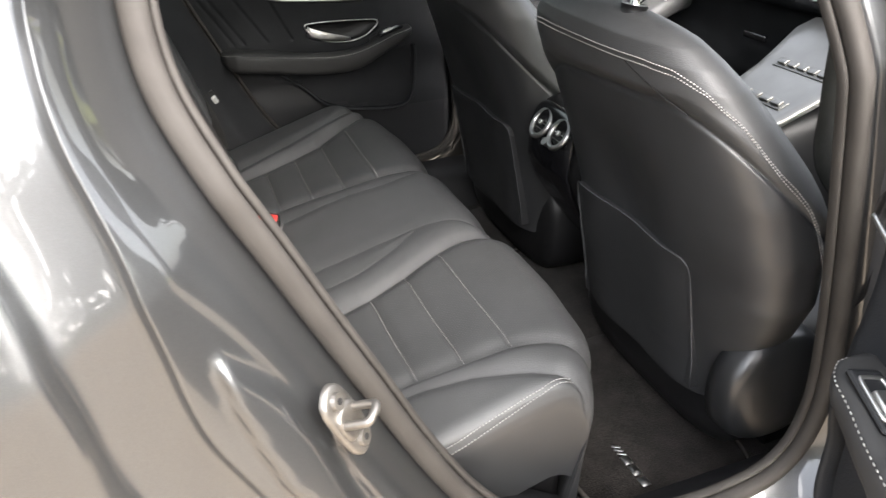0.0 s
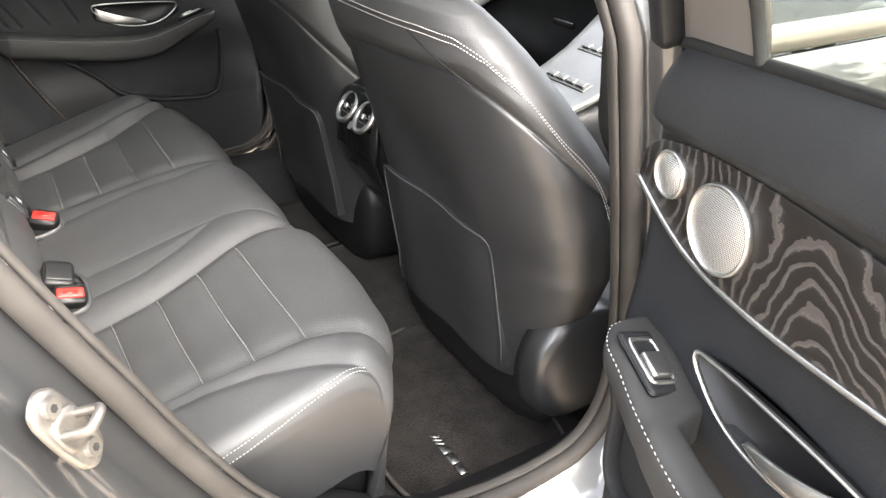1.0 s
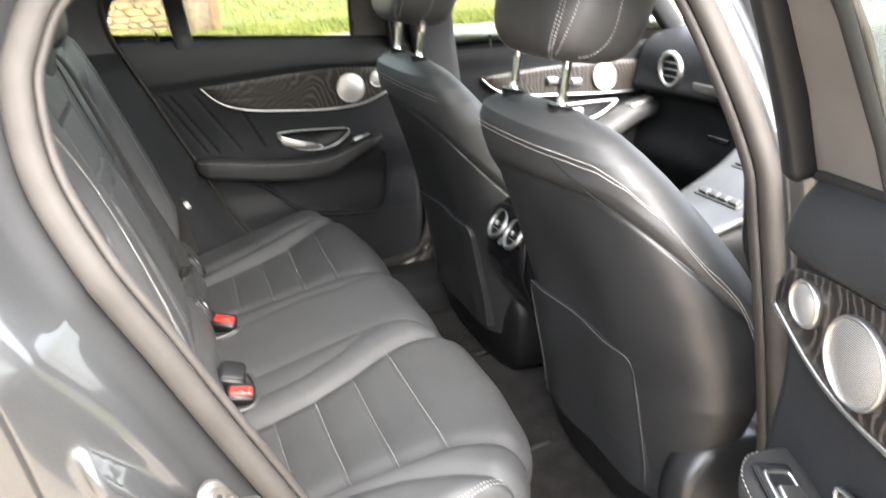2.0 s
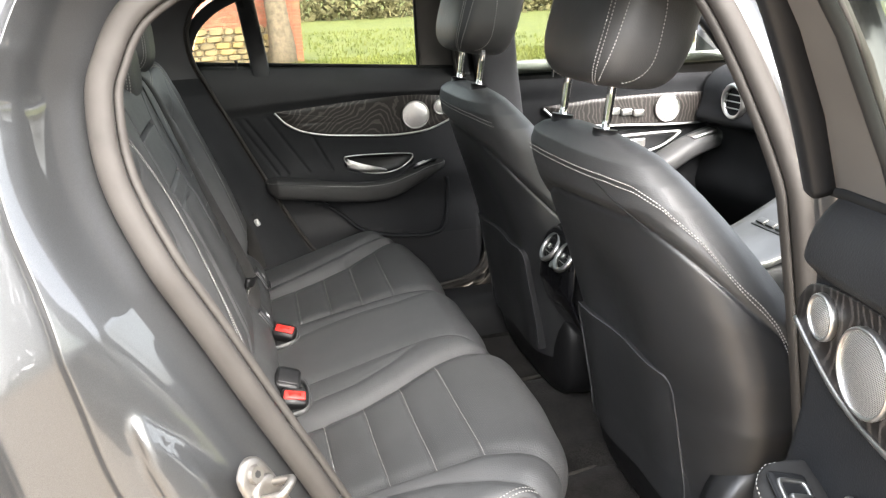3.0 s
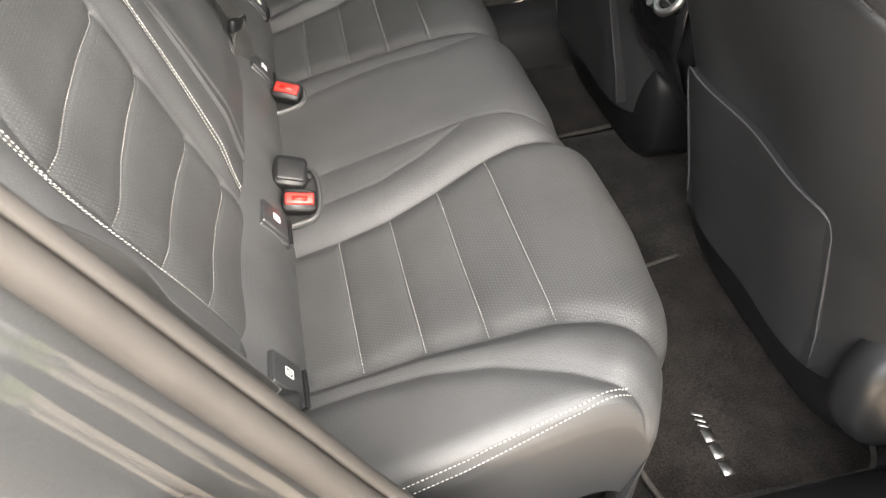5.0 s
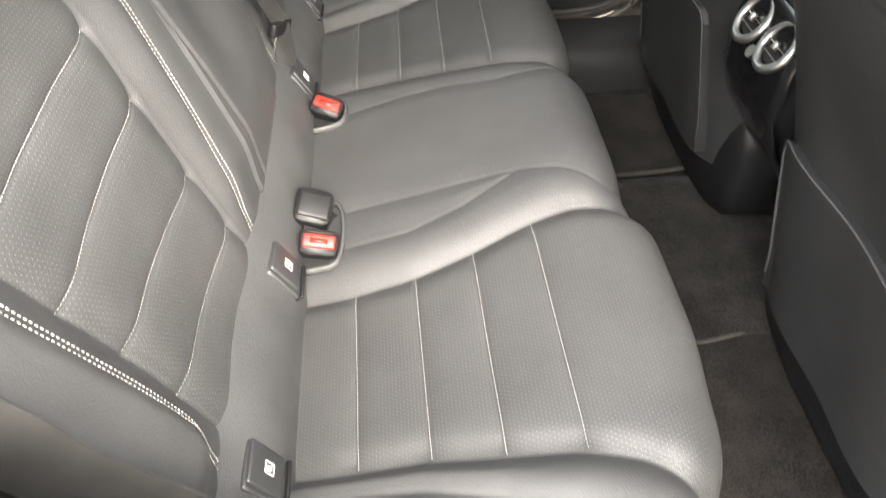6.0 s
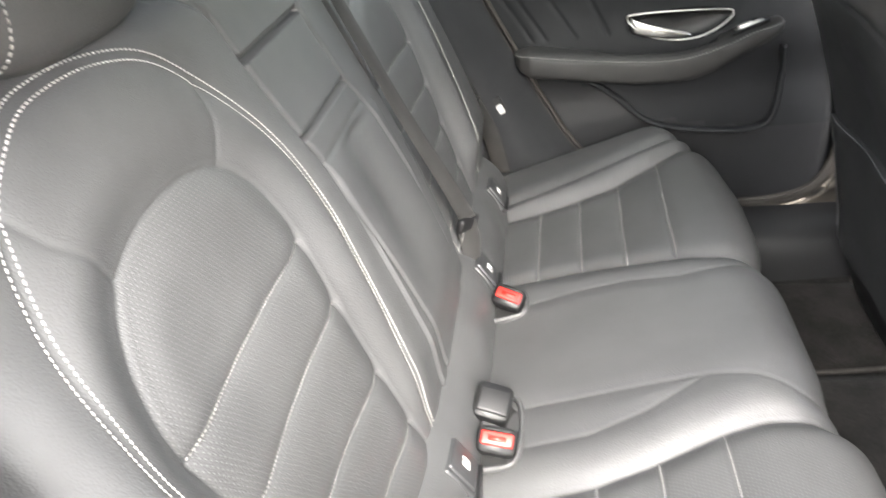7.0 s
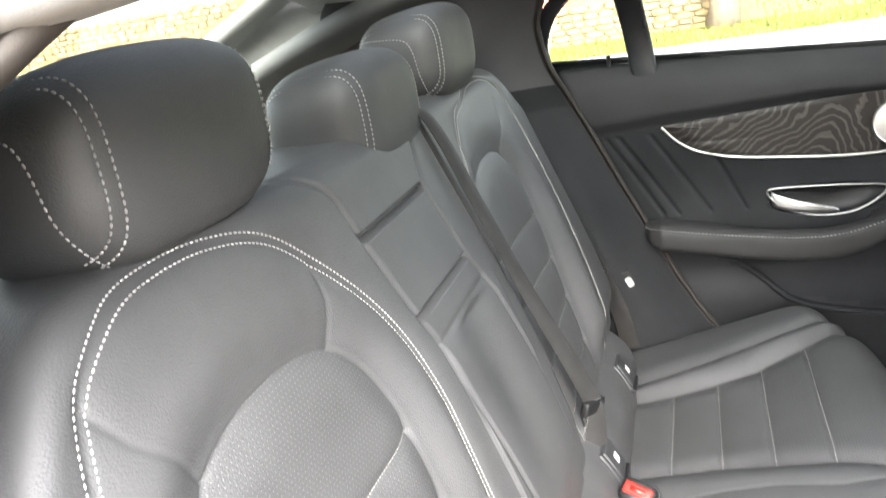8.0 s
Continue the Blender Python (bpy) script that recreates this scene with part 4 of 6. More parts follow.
def build_side(mirror):
    side = "right" if mirror else "left"
    PLACE["mirror"] = mirror
    body = thing("car_side_" + side, "dark grey metallic car body side with open rear doorway" if mirror else "dark grey metallic car body side round the closed rear door", "car body", kind="structure")
    # weatherstrip: a soft bulb on the flange
    path = around(0.012, 0.012)
    lip = sweep(path, np.array([(0.0, -0.014), (0.008, -0.014), (0.0135, -0.008), (0.0145, 0.0), (0.012, 0.009), (0.004, 0.013), (-0.004, 0.011), (-0.011, 0.009), (-0.014, 0.0), (-0.011, -0.009)]), (0, 1, 0), closed=True)
    fix_normals(part("weatherstrip", lip, RUBBER, body, "taupe rubber door seal"))
    lip2 = sweep(around(-0.006, -0.002), ring_profile(0.005, 0.009, 8), (0, 1, 0), closed=True)
    fix_normals(part("seal_lip", lip2, RUBBER, body, "taupe inner lip of the seal"))
    # painted jamb: flange, step and outer edge as one swept skin
    back = sstep((0.45 - OPEN3[:, 0]) / 0.25)
    deep = 0.3 + 0.7 * np.maximum(back, sstep((0.75 - OPEN3[:, 2]) / 0.15) * 0.8)
    wide = 0.03 + 0.07 * back * (1 - 0.8 * sstep((OPEN3[:, 2] - 1.06) / 0.25))
    lip_at = wide + 0.022 + 0.055 * back
    rows = [around(np.full(len(OPEN3), o), y) for o, y in ((0.0, 0.0), (0.008, 0.004), (0.022, 0.007), (0.028, 0.01))]

    def ledge(offset, depth):
        r = around(offset)
        r[:, 1] += depth * deep
        rows.append(r)

    ledge(np.full(len(OPEN3), 0.041), 0.03)
    ledge(np.full(len(OPEN3), 0.054), 0.06)
    for g, y in ((0.15, 0.083), (0.4, 0.101), (0.7, 0.116), (0.92, 0.125), (1.0, 0.1265)):
        ledge(0.058 + (wide - 0.016) * g, y)
    for o, y in ((0.047, 0.122), (0.056, 0.119)):
        ledge(wide + o, y)
    for g, y in ((0.5, 0.122), (0.82, 0.13), (0.92, 0.142), (1.0, 0.151), (1.15, 0.156), (1.5, 0.159), (1.9, 0.161)):
        ledge(wide + 0.056 + (lip_at - wide) * g, y)
    P = spline(np.stack(rows, 0), 4)
    P = np.concatenate([P, P[:, :1]], 1)
    # pointed pressing beside the striker
    leaf = inside(P[..., 0], P[..., 2], PRESSING)
    P[..., 1] += np.where(leaf, 0.018 * sstep(seg_dist(P[..., 0], P[..., 2], PRESSING + PRESSING[:1]) / 0.011), 0)
    part("jamb", (P.reshape(-1, 3), grid_faces(*P.shape[:2])), PAINT, body, "dark grey painted door jamb")
    fix_normals(body.children[-1])
    # outer quarter panel running back from the jamb
    k0, k1 = 16 * (1 if mirror else 6), 16 * 16
    edge = P[-1][k0:k1]
    rows = []
    for f in np.linspace(0, 1, 26):
        q = edge.copy()
        q[:, 0] = edge[:, 0] * (1 - f) + f * (-1.35)
        swell = 0.05 * np.exp(-((edge[:, 2] - 0.98) / 0.22) ** 2) * np.sin(np.pi * np.clip(f * 1.15, 0, 1)) ** 0.8
        roof = 0.25 * f * sstep((edge[:, 2] - 1.05) / 0.5)
        q[:, 1] = edge[:, 1] + swell - roof * 0.9
        q[:, 2] = edge[:, 2] - 0.22 * f * sstep((edge[:, 2] - 1.2) / 0.35)
        rows.append(q)
    Q = np.stack(rows, 0)
    part("quarter_panel", (Q.reshape(-1, 3), grid_faces(*Q.shape[:2])), PAINT, body, "dark grey metallic quarter panel")
    fix_normals(body.children[-1])
    # side trim behind the opening, inside
    sel = np.arange(16 * 3, 16 * 14)
    edge = around(0.004, -0.006)[sel]
    rows = []
    for f in np.linspace(0, 1, 16):
        q = edge.copy()
        q[:, 0] = edge[:, 0] - 0.42 * f
        q[:, 1] = edge[:, 1] - 0.05 * sstep(f / 0.25) - 0.03 * f
        q[:, 2] = edge[:, 2] + 0.02 * f
        rows.append(q)
    Q = np.stack(rows, 0)
    reg = (edge[None, :, 2] < 1.27).astype(int) + np.zeros(Q.shape[:2], int)
    sheet(Q, body, reg, {0: ("pillar_trim", GREY_TRIM, "grey upper pillar trim"), 1: ("lower_trim", SOFT, "black lower side trim")})
    # sill plate and sill
    xs = np.linspace(0.1, 0.8, 40)
    prof = [(0.65, 0.37), (0.665, 0.41), (0.68, 0.455), (0.7, 0.485), (0.74, 0.506), (0.775, 0.516)]
    S = np.array([[(x, y - 0.07 * float(sstep((0.5 - x) / 0.26)) * (0.775 - y) / 0.13, z + (0.13 - 0.42 * (y - 0.645)) * 0.85 * float(sstep((0.5 - x) / 0.26))) for x in xs] for y, z in prof])
    part("sill_trim", (S.reshape(-1, 3), grid_faces(*S.shape[:2])), PLASTIC, body, "black plastic sill trim")
    fix_normals(body.children[-1])
    # closing panel of the sill and pillar towards the front, inside
    part("sill_box", rbox((1.39, 0.80, 0.48), (1.0, 0.12, 0.14), 0.02), SHELL, body)
    return body


build_side(True)
build_side(False)

# B-pillars
for mirror in (True, False):
    PLACE["mirror"] = mirror
    p = thing("pillar_" + ("right" if mirror else "left"), "grey trimmed middle pillar between the doors", "pillar", kind="structure")
    rings = []
    for z, x0, x1, y in ((0.52, 0.83, 0.96, 0.82), (0.8, 0.82, 0.94, 0.815), (1.0, 0.79, 0.92, 0.805), (1.25, 0.745, 0.88, 0.775), (1.45, 0.69, 0.84, 0.705), (1.56, 0.66, 0.82, 0.655)):
        cx, w = (x0 + x1) / 2, (x1 - x0) / 2
        rings.append([(cx + q[0], y + q[1], z) for q in ring_profile(w, 0.035, 20, 4)])
    fix_normals(part("pillar_cover", loft(rings), GREY_TRIM, p, "grey plastic pillar cover"))
PLACE["mirror"] = False

# roof, cowl and tail that close the cabin
roof = thing("ceiling", "light grey cloth headliner under the car roof", "headliner", kind="structure")
x = np.r_[-0.55, -0.5, -0.45, np.linspace(-0.38, 1.12, 24), 1.2, 1.28, 1.35]
y = np.r_[-0.66, -0.63, -0.59, -0.55, np.linspace(-0.5, 0.5, 16), 0.55, 0.59, 0.63, 0.66]
X, Y = np.meshgrid(x, y, indexing="ij")
Z = 1.6 - 0.06 * np.abs(X - 0.35) ** 2 - 0.06 * (np.abs(Y) / 0.66) ** 4
cloth = surface("headliner_cloth", (0.42, 0.42, 0.41), (0.5, 0.5, 0.49), (0.85, 0.95), grain=700, grain_height=0.001)
up = np.stack([X, Y, Z], -1)
lo, hi = up.reshape(-1, 3), (up + np.array([0, 0, 0.03])).reshape(-1, 3)
F = grid_faces(30, 24)
mid = lo[F].mean(1)
# unseen glazed opening, added to let sky light down onto the seats
glazed = (mid[:, 0] > -0.3) & (mid[:, 0] < 1.12) & (np.abs(mid[:, 1]) < 0.5)
part("headliner", (lo, F[~glazed][:, ::-1]), cloth, roof)
part("roof_skin", (hi, F[~glazed]), PAINT, roof)
n = len(lo)
pane = part("roof_glass", (np.concatenate([hi + np.array([0, 0, 0.004]), hi]), np.concatenate([F[glazed], F[glazed][:, ::-1] + n])), TINTED, roof, "unseen dark tinted roof panel added to let sky light in")
for mirror in (True, False):
    PLACE["mirror"] = mirror
    rail = spline([(1.3, 0.6, 1.52), (0.8, 0.6, 1.545), (0.4, 0.595, 1.535), (0.12, 0.60, 1.535), (-0.03, 0.60, 1.522), (-0.16, 0.60, 1.51), (-0.35, 0.60, 1.48), (-0.6, 0.61, 1.40), (-0.9, 0.63, 1.28)], 8)
    fix_normals(part("roof_rail", sweep(rail, ring_profile(0.075, 0.024, 16, 3), (0, 0.25, 1)), RAIL, roof, "grey padded roof rail"))
PLACE["mirror"] = False

# hatch: sloping glass between two pillars, load cover below it
hatch = thing("window_rear", "sloping rear hatch window with dark trim", "rear window", kind="structure")
fa, fb = (-0.53, 1.575), (-1.30, 1.19)


def hatch_at(f, y, lift=0.0):
    k = 1 - 0.12 * f
    return (fa[0] + (fb[0] - fa[0]) * f - 0.42 * lift, y * k, fa[1] + (fb[1] - fa[1]) * f + 0.9 * lift)


pane = [[hatch_at(f, y) for y in np.linspace(-0.57, 0.57, 12)] for f in np.linspace(0.02, 0.98, 10)]
pane = np.array(pane)
V = np.concatenate([pane.reshape(-1, 3), pane.reshape(-1, 3) + np.array([-0.0017, 0, 0.0036])])
F = grid_faces(10, 12)
part("pane", (V, [tuple(f) for f in F[:, ::-1]] + [tuple(f + 120) for f in F]), GLASS, hatch, "clear glass")
for s in (-1, 1):
    path = [hatch_at(f, s * 0.64) for f in np.linspace(-0.05, 1.05, 12)]
    part("hatch_pillar", sweep(path, ring_profile(0.075, 0.02, 12, 3), (-0.4, 0, 0.9)), LIGHT_TRIM, hatch, "light grey pillar trim")
for f in (0.0, 1.0):
    part("hatch_rail", sweep([hatch_at(f, y) for y in np.linspace(-0.62, 0.62, 12)], ring_profile(0.03, 0.015, 12, 3), (-0.4, 0, 0.9)), GREY_TRIM, hatch)
for mirror in (True, False):
    PLACE["mirror"] = mirror
    rows = []
    for f in np.linspace(-0.1, 1.1, 14):
        a = np.array(hatch_at(f, 0.64))
        rows.append([a, a + (0, 0.03, -0.03), (a[0], 0.685, min(a[2] - 0.1, 1.18)), (a[0], 0.69, 1.0), (a[0], 0.69, 0.75)])
    Q = np.array(rows)
    part("load_side_trim", (Q.reshape(-1, 3), grid_faces(*Q.shape[:2])), LIGHT_TRIM, hatch, "light grey load bay side trim")
PLACE["mirror"] = False
part("load_cover", rbox((-0.78, 0, 1.135), (0.95, 1.24, 0.02), 0.006), SHELL, hatch, "black load cover")
part("tail_panel", rbox((-1.32, 0, 0.95), (0.06, 1.3, 0.45), 0.02), SHELL, hatch)

# ---- floor ----
floor = thing("floor", "dark carpeted car floor with raised centre tunnel", "car floor", kind="structure")
x = np.linspace(-0.1, 1.9, 60)
y = np.linspace(-0.80, 0.80, 90)
X, Y = np.meshgrid(x, y, indexing="ij")
Z = 0.352 + 0.05 * sstep((0.25 - np.abs(Y - 0.1)) / 0.08) + 0.05 * sstep((np.abs(Y) - 0.6) / 0.1) + 0.003 * np.sin(9 * X) * np.sin(11 * Y)
Z = Z + 0.12 * sstep((0.42 - X) / 0.08)
Z = Z + 0.2 * sstep((X - 1.55) / 0.3)
sheet(np.stack([X, Y, Z], -1), floor, np.zeros(X.shape, int), {0: ("carpet", CARPET, "")})


def floor_mat(outline, z, emblem):
    ob = thing("floor_mat", "brown-black velour floor mat with bound edge" + (" and silver metal emblem" if emblem else ""), "floor mat", group="rear floor mats")
    pts = spline(outline, 8, closed=True)
    fix_normals(part("velour", plate(pts, lambda a, b, h: np.stack([a, b, z + h + 0.0015 * np.sin(31 * a) * np.sin(23 * b)], -1), 0.008, 0.003), MAT, ob))
    path = np.stack([pts[:, 0], pts[:, 1], np.full(len(pts), z + 0.007)], -1)
    fix_normals(part("bound_edge", sweep(path, ring_profile(0.005, 0.0055, 8), (0, 0, 1), closed=True), BINDING, ob, "stitched brown-grey binding"))
    if emblem:
        # plain bars in place of the maker's mark
        for k in range(3):
            part("emblem_bar", rbox((0.6285, -0.481 - k * 0.011, z + 0.0095), (0.019, 0.0052, 0.0022), 0.0008, 1, Euler((0, 0, radians(-32))).to_matrix()), CHROME, ob, "silver metal bar")
        for yc, ln in ((-0.522, 0.024), (-0.552, 0.026), (-0.584, 0.024)):
            part("emblem_bar", rbox((0.6285, yc, z + 0.0095), (0.018, ln, 0.0022), 0.0008, 1), CHROME, ob, "silver metal bar")
    return ob


floor_mat([(0.50, -0.44), (0.505, -0.585), (0.55, -0.63), (0.75, -0.645), (0.85, -0.628), (0.88, -0.5), (0.885, -0.28), (0.865, -0.16), (0.835, -0.11), (0.70, -0.128), (0.6, -0.15), (0.52, -0.3)], 0.356, True)
floor_mat([(0.50, 0.44), (0.50, 0.60), (0.56, 0.66), (0.75, 0.67), (0.83, 0.62), (0.86, 0.55), (0.93, 0.5), (0.93, 0.36), (0.82, 0.345), (0.70, 0.335), (0.6, 0.335), (0.52, 0.36)], 0.366, False)

# striker on the rear jamb
st = thing("door_striker", "silver zinc door striker loop bolted to the jamb", "door striker")
long_axis = Vector((0.4, 0.0, -0.917))
face = Vector((0.72, -0.62, 0.32))
face = (face - long_axis * face.dot(long_axis)).normalized()
m = Matrix((long_axis, face.cross(long_axis), face)).transposed()
c = Vector((0.0, -0.868, 0.978))
out = [(0.046, 0.006), (0.03, 0.021), (-0.026, 0.021), (-0.046, 0.01), (-0.046, -0.008), (-0.03, -0.021), (0.026, -0.021), (0.046, -0.01)]


def on_plate(a, b, h):
    return np.array([tuple(c + m @ Vector((p, q, q2))) for p, q, q2 in zip(a, b, h)])


fix_normals(part("base_plate", plate(spline(out, 4, closed=True), on_plate, 0.007, 0.0025), STEEL, st))
fix_normals(part("raised_pad", plate(spline([(p * 0.45, q * 0.85) for p, q in out], 4, closed=True), lambda a, b, h: on_plate(a, b, h + 0.006), 0.005, 0.002), STEEL, st))
loop = [tuple(c + m @ Vector(q)) for q in ((-0.004, 0.0125, 0.0), (-0.008, 0.0125, 0.03), (-0.0095, 0.009, 0.041), (-0.0095, -0.009, 0.041), (-0.008, -0.0125, 0.03), (-0.004, -0.0125, 0.0))]
fix_normals(part("loop", sweep(spline(loop, 6), ring_profile(0.0048, n=12), tuple(long_axis)), STEEL, st))
for dz in (0.03, -0.03):
    bolt = bmesh.new()
    turn = Matrix.Translation(c + m @ Vector((dz, 0, 0.009))) @ m.to_4x4()
    bmesh.ops.create_cone(bolt, cap_ends=True, segments=16, radius1=0.0105, radius2=0.009, depth=0.006, matrix=turn)
    b = part("bolt", bolt, STEEL, st, smooth=False)
    sock = bmesh.new()
    bmesh.ops.create_cone(sock, cap_ends=True, segments=6, radius1=0.0042, radius2=0.0042, depth=0.003, matrix=turn @ Matrix.Translation((0, 0, 0.0022)))
    part("bolt_socket", sock, DARK_RUBBER, b, smooth=False)

# ---- front seats ----


def seat_ring(z):
    """Cross-section of a front backrest at a height: rear x, half depth, half width."""
    rear = np.interp(z, [0.5, 0.62, 0.83, 1.0, 1.1, 1.16, 1.2, 1.225, 1.245], [0.715, 0.705, 0.668, 0.622, 0.592, 0.572, 0.564, 0.566, 0.585])
    front = np.interp(z, [0.5, 0.62, 0.8, 0.9, 0.97, 1.03, 1.08, 1.14, 1.2, 1.225, 1.245], [0.9, 0.91, 0.9, 0.885, 0.862, 0.825, 0.785, 0.735, 0.68, 0.655, 0.625])
    half = np.interp(z, [0.5, 0.62, 0.8, 0.95, 1.05, 1.12, 1.17, 1.2, 1.225, 1.237, 1.245], [0.215, 0.24, 0.258, 0.27, 0.272, 0.268, 0.255, 0.235, 0.205, 0.175, 0.135])
    return rear, (front - rear) / 2, half


def outer_half(z):
    """Half width on the door side, where the bolster flares."""
    return seat_ring(z)[2] + np.interp(z, [0.53, 0.62, 0.72, 0.8, 0.9, 1.0, 1.08, 1.15, 1.2, 1.245], [0.0, 0.02, 0.06, 0.085, 0.09, 0.075, 0.045, 0.02, 0.008, 0.0])


SEAM = [(-0.3, 1.09), (-0.2, 1.108), (0.0, 1.128), (0.12, 1.135), (0.2, 1.138), (0.3, 1.14)]
SEAT_E = 2.7


def seat_seam(yl, x):
    return np.interp(yl, [q[0] for q in SEAM], [q[1] for q in SEAM]) - 0.97 * np.maximum(0, x - 0.592)


def seat_hollow(dy, z):
    """How far the rear skin is drawn in towards the sitter."""
    return 0.016 * np.exp(-((dy / 0.13) ** 2 + ((z - 0.96) / 0.1) ** 2)) + 0.02 * np.exp(-((dy / 0.13) ** 2)) * sstep((1.04 - z) / 0.2)


def seat_back_rear(dy, z):
    """The x of the rear skin at the lateral distance dy from the seat's middle."""
    rear, depth, half = seat_ring(z)
    k = np.clip(np.abs(dy) / half, 0, 1)
    x = rear + depth * (1 - (1 - k ** SEAT_E) ** (1 / SEAT_E))
    return x + seat_hollow(dy, z)


def front_seat(cy, outer, group, flare=1.0, cover_x=0.825):
    ob = thing("bucket_seat", "black leather front seat seen from behind with map pocket", "car seat", group=group)
    n = 260
    z = np.r_[np.linspace(0.53, 1.15, 110, endpoint=False), np.linspace(1.15, 1.245, 40)]
    t = np.linspace(0, 2 * np.pi, n)
    rows, reg = [], []
    for zz in z:
        rear, depth, half = seat_ring(zz)
        e = 2 / SEAT_E
        c, s = np.cos(t), np.sin(t)
        X = rear + depth - depth * np.sign(c) * np.abs(c) ** e
        Y = np.where(s * outer > 0, half + flare * (outer_half(zz) - half), half) * np.sign(s) * np.abs(s) ** e
        X = np.where(c > 0, X + seat_hollow(Y, zz), X)
        yl = Y * outer
        seam = seat_seam(yl, X)
        puff = 0.010 * sstep((zz - seam) / 0.025) - 0.006 * np.exp(-(np.abs(zz - seam) / 0.0045) ** 2)
        nx, ny = -np.sign(c) * np.abs(c) ** (2 - e), np.sign(s) * np.abs(s) ** (2 - e)
        X, Y = X + puff * nx, Y + puff * ny
        rows.append(np.stack([X, cy + Y, np.full(n, zz)], -1))
        reg.append(np.where((zz > seam) | (c < -0.35), 1, 0))
    P = np.array(rows)
    R = np.array(reg)
    # close the top with a soft crown
    crown = []
    ctr = P[-1].mean(0)
    for f, dz in ((0.8, 0.004), (0.5, 0.007), (0.02, 0.008)):
        q = ctr + (P[-1] - ctr) * f
        q[:, 2] += dz
        crown.append(q)
    P = np.concatenate([P, np.array(crown)], 0)
    R = np.concatenate([R, np.ones((3, n), int)], 0)
    sheet(P, ob, R, {0: ("back_shell", SEAT_VINYL, "grained black back shell"), 1: ("back_leather", LEATHER, "black leather upper wrap")}, flip=False)
    # seam thread over the shoulder
    e = 2 / SEAT_E

    def seat_point(zz, tt, lift):
        rear, depth, half = seat_ring(zz)
        c, q = math.cos(tt), math.sin(tt)
        px = rear + depth - (depth + lift) * math.copysign(abs(c) ** e, c)
        py = ((half + flare * (outer_half(zz) - half) if q > 0 else half) + lift) * math.copysign(abs(q) ** e, q)
        return (px, cy + outer * py, zz)

    for dd in (-0.0045, 0.0045):
        k, nr = [], []
        for f in np.linspace(0, 1, 160):
            tt = radians(np.interp(f, [0, 0.3, 0.45, 0.6, 0.8, 1.0], [-62, 30, 58, 82, 93, 97]))
            zz = np.interp(f, [0, 0.1, 0.3, 0.42, 0.52, 0.65, 0.8, 1.0], [1.178, 1.19, 1.196, 1.192, 1.172, 1.105, 1.0, 0.85]) + dd * (1 if f < 0.5 else 0.7)
            q = seat_point(zz, tt + dd * (0 if f < 0.45 else 6 * (f - 0.45)), 0.0104)
            k.append(q)
            nr.append((-math.cos(tt), outer * math.sin(tt), 0.35))
        k, nr = np.array(k), np.array(nr)
        for _ in range(4):
            k[1:-1] = (k[:-2] + 2 * k[1:-1] + k[2:]) / 4
        part("shoulder_stitching", stitches(k, nr, 0.0042, 0.0013, 0.0009, lift=0.001), THREAD, ob, "light-grey thread")
    # panel seam down the wrap
    k, nr = [], []
    for f in np.linspace(0, 1, 40):
        tt = radians(20 + 22 * f + 6 * f * f)
        zz = 1.188 - 0.055 * f
        k.append(seat_point(zz, tt, 0.0092))
        nr.append((-math.cos(tt), outer * math.sin(tt), 0.2))
    part("wrap_seam", sweep(np.array(k), ring_profile(0.0012, n=6), (-1, 0, 0.2)), DARK_RUBBER, ob)
    # map pocket panel
    w = 0.195
    def on_back(a, b, h):
        return np.stack([np.minimum(seat_back_rear(a, b), seat_ring(b)[0] + 0.022 + seat_hollow(a, b)) - 0.001 - h, cy + a, b], -1)

    na, nb = 70, 60
    A = np.linspace(-w, w, na)
    crn = np.clip((np.abs(A) - (w - 0.03)) / 0.03, 0, 1)
    top = 0.842 - 0.03 * (1 - np.sqrt(np.maximum(0, 1 - crn ** 2)))
    G = np.array([[(a, 0.553 + (tp - 0.553) * f) for f in np.linspace(0, 1, nb)] for a, tp in zip(A, top)])
    face = on_back(G[..., 0].ravel(), G[..., 1].ravel(), np.full(na * nb, 0.01)).reshape(na, nb, 3)
    rows = np.concatenate([face[:1] + np.array([0.03, 0, 0]), face, face[-1:] + np.array([0.03, 0, 0])], 0)
    lowest, highest = rows[:, :1] + np.array([0.03, 0, 0]), rows[:, -1:] + np.array([0.012, 0, 0])
    rows = np.concatenate([lowest, rows, highest], 1)
    sharpen(fix_normals(part("map_pocket", (rows.reshape(-1, 3), grid_faces(*rows.shape[:2])), SEAT_VINYL, ob, "flat grained map pocket panel")), 50)
    rim = np.vstack([face[0, 6:], face[1:-1, -1], face[-1, 6:][::-1]])
    fix_normals(part("pocket_piping", sweep(rim, ring_profile(0.0022, n=8), (1, 0, 0)), GREY_TRIM, ob, "grey piped edge"))
    # cushion with its rounded rear corner
    rings = []
    for xx, sx in ((0.76, 0.55), (0.766, 0.78), (0.775, 0.92), (0.79, 1.0), (0.85, 1.03), (1.05, 1.03), (1.2, 1.0), (1.27, 0.9), (1.3, 0.6)):
        rings.append([(xx, cy + q[0] * (0.5 + 0.5 * sx), 0.545 + q[1] * sx) for q in ring_profile(0.278, 0.15, 40, 3.4)])
    fix_normals(part("seat_cushion", loft(rings), PLASTIC, ob))
    cap = []
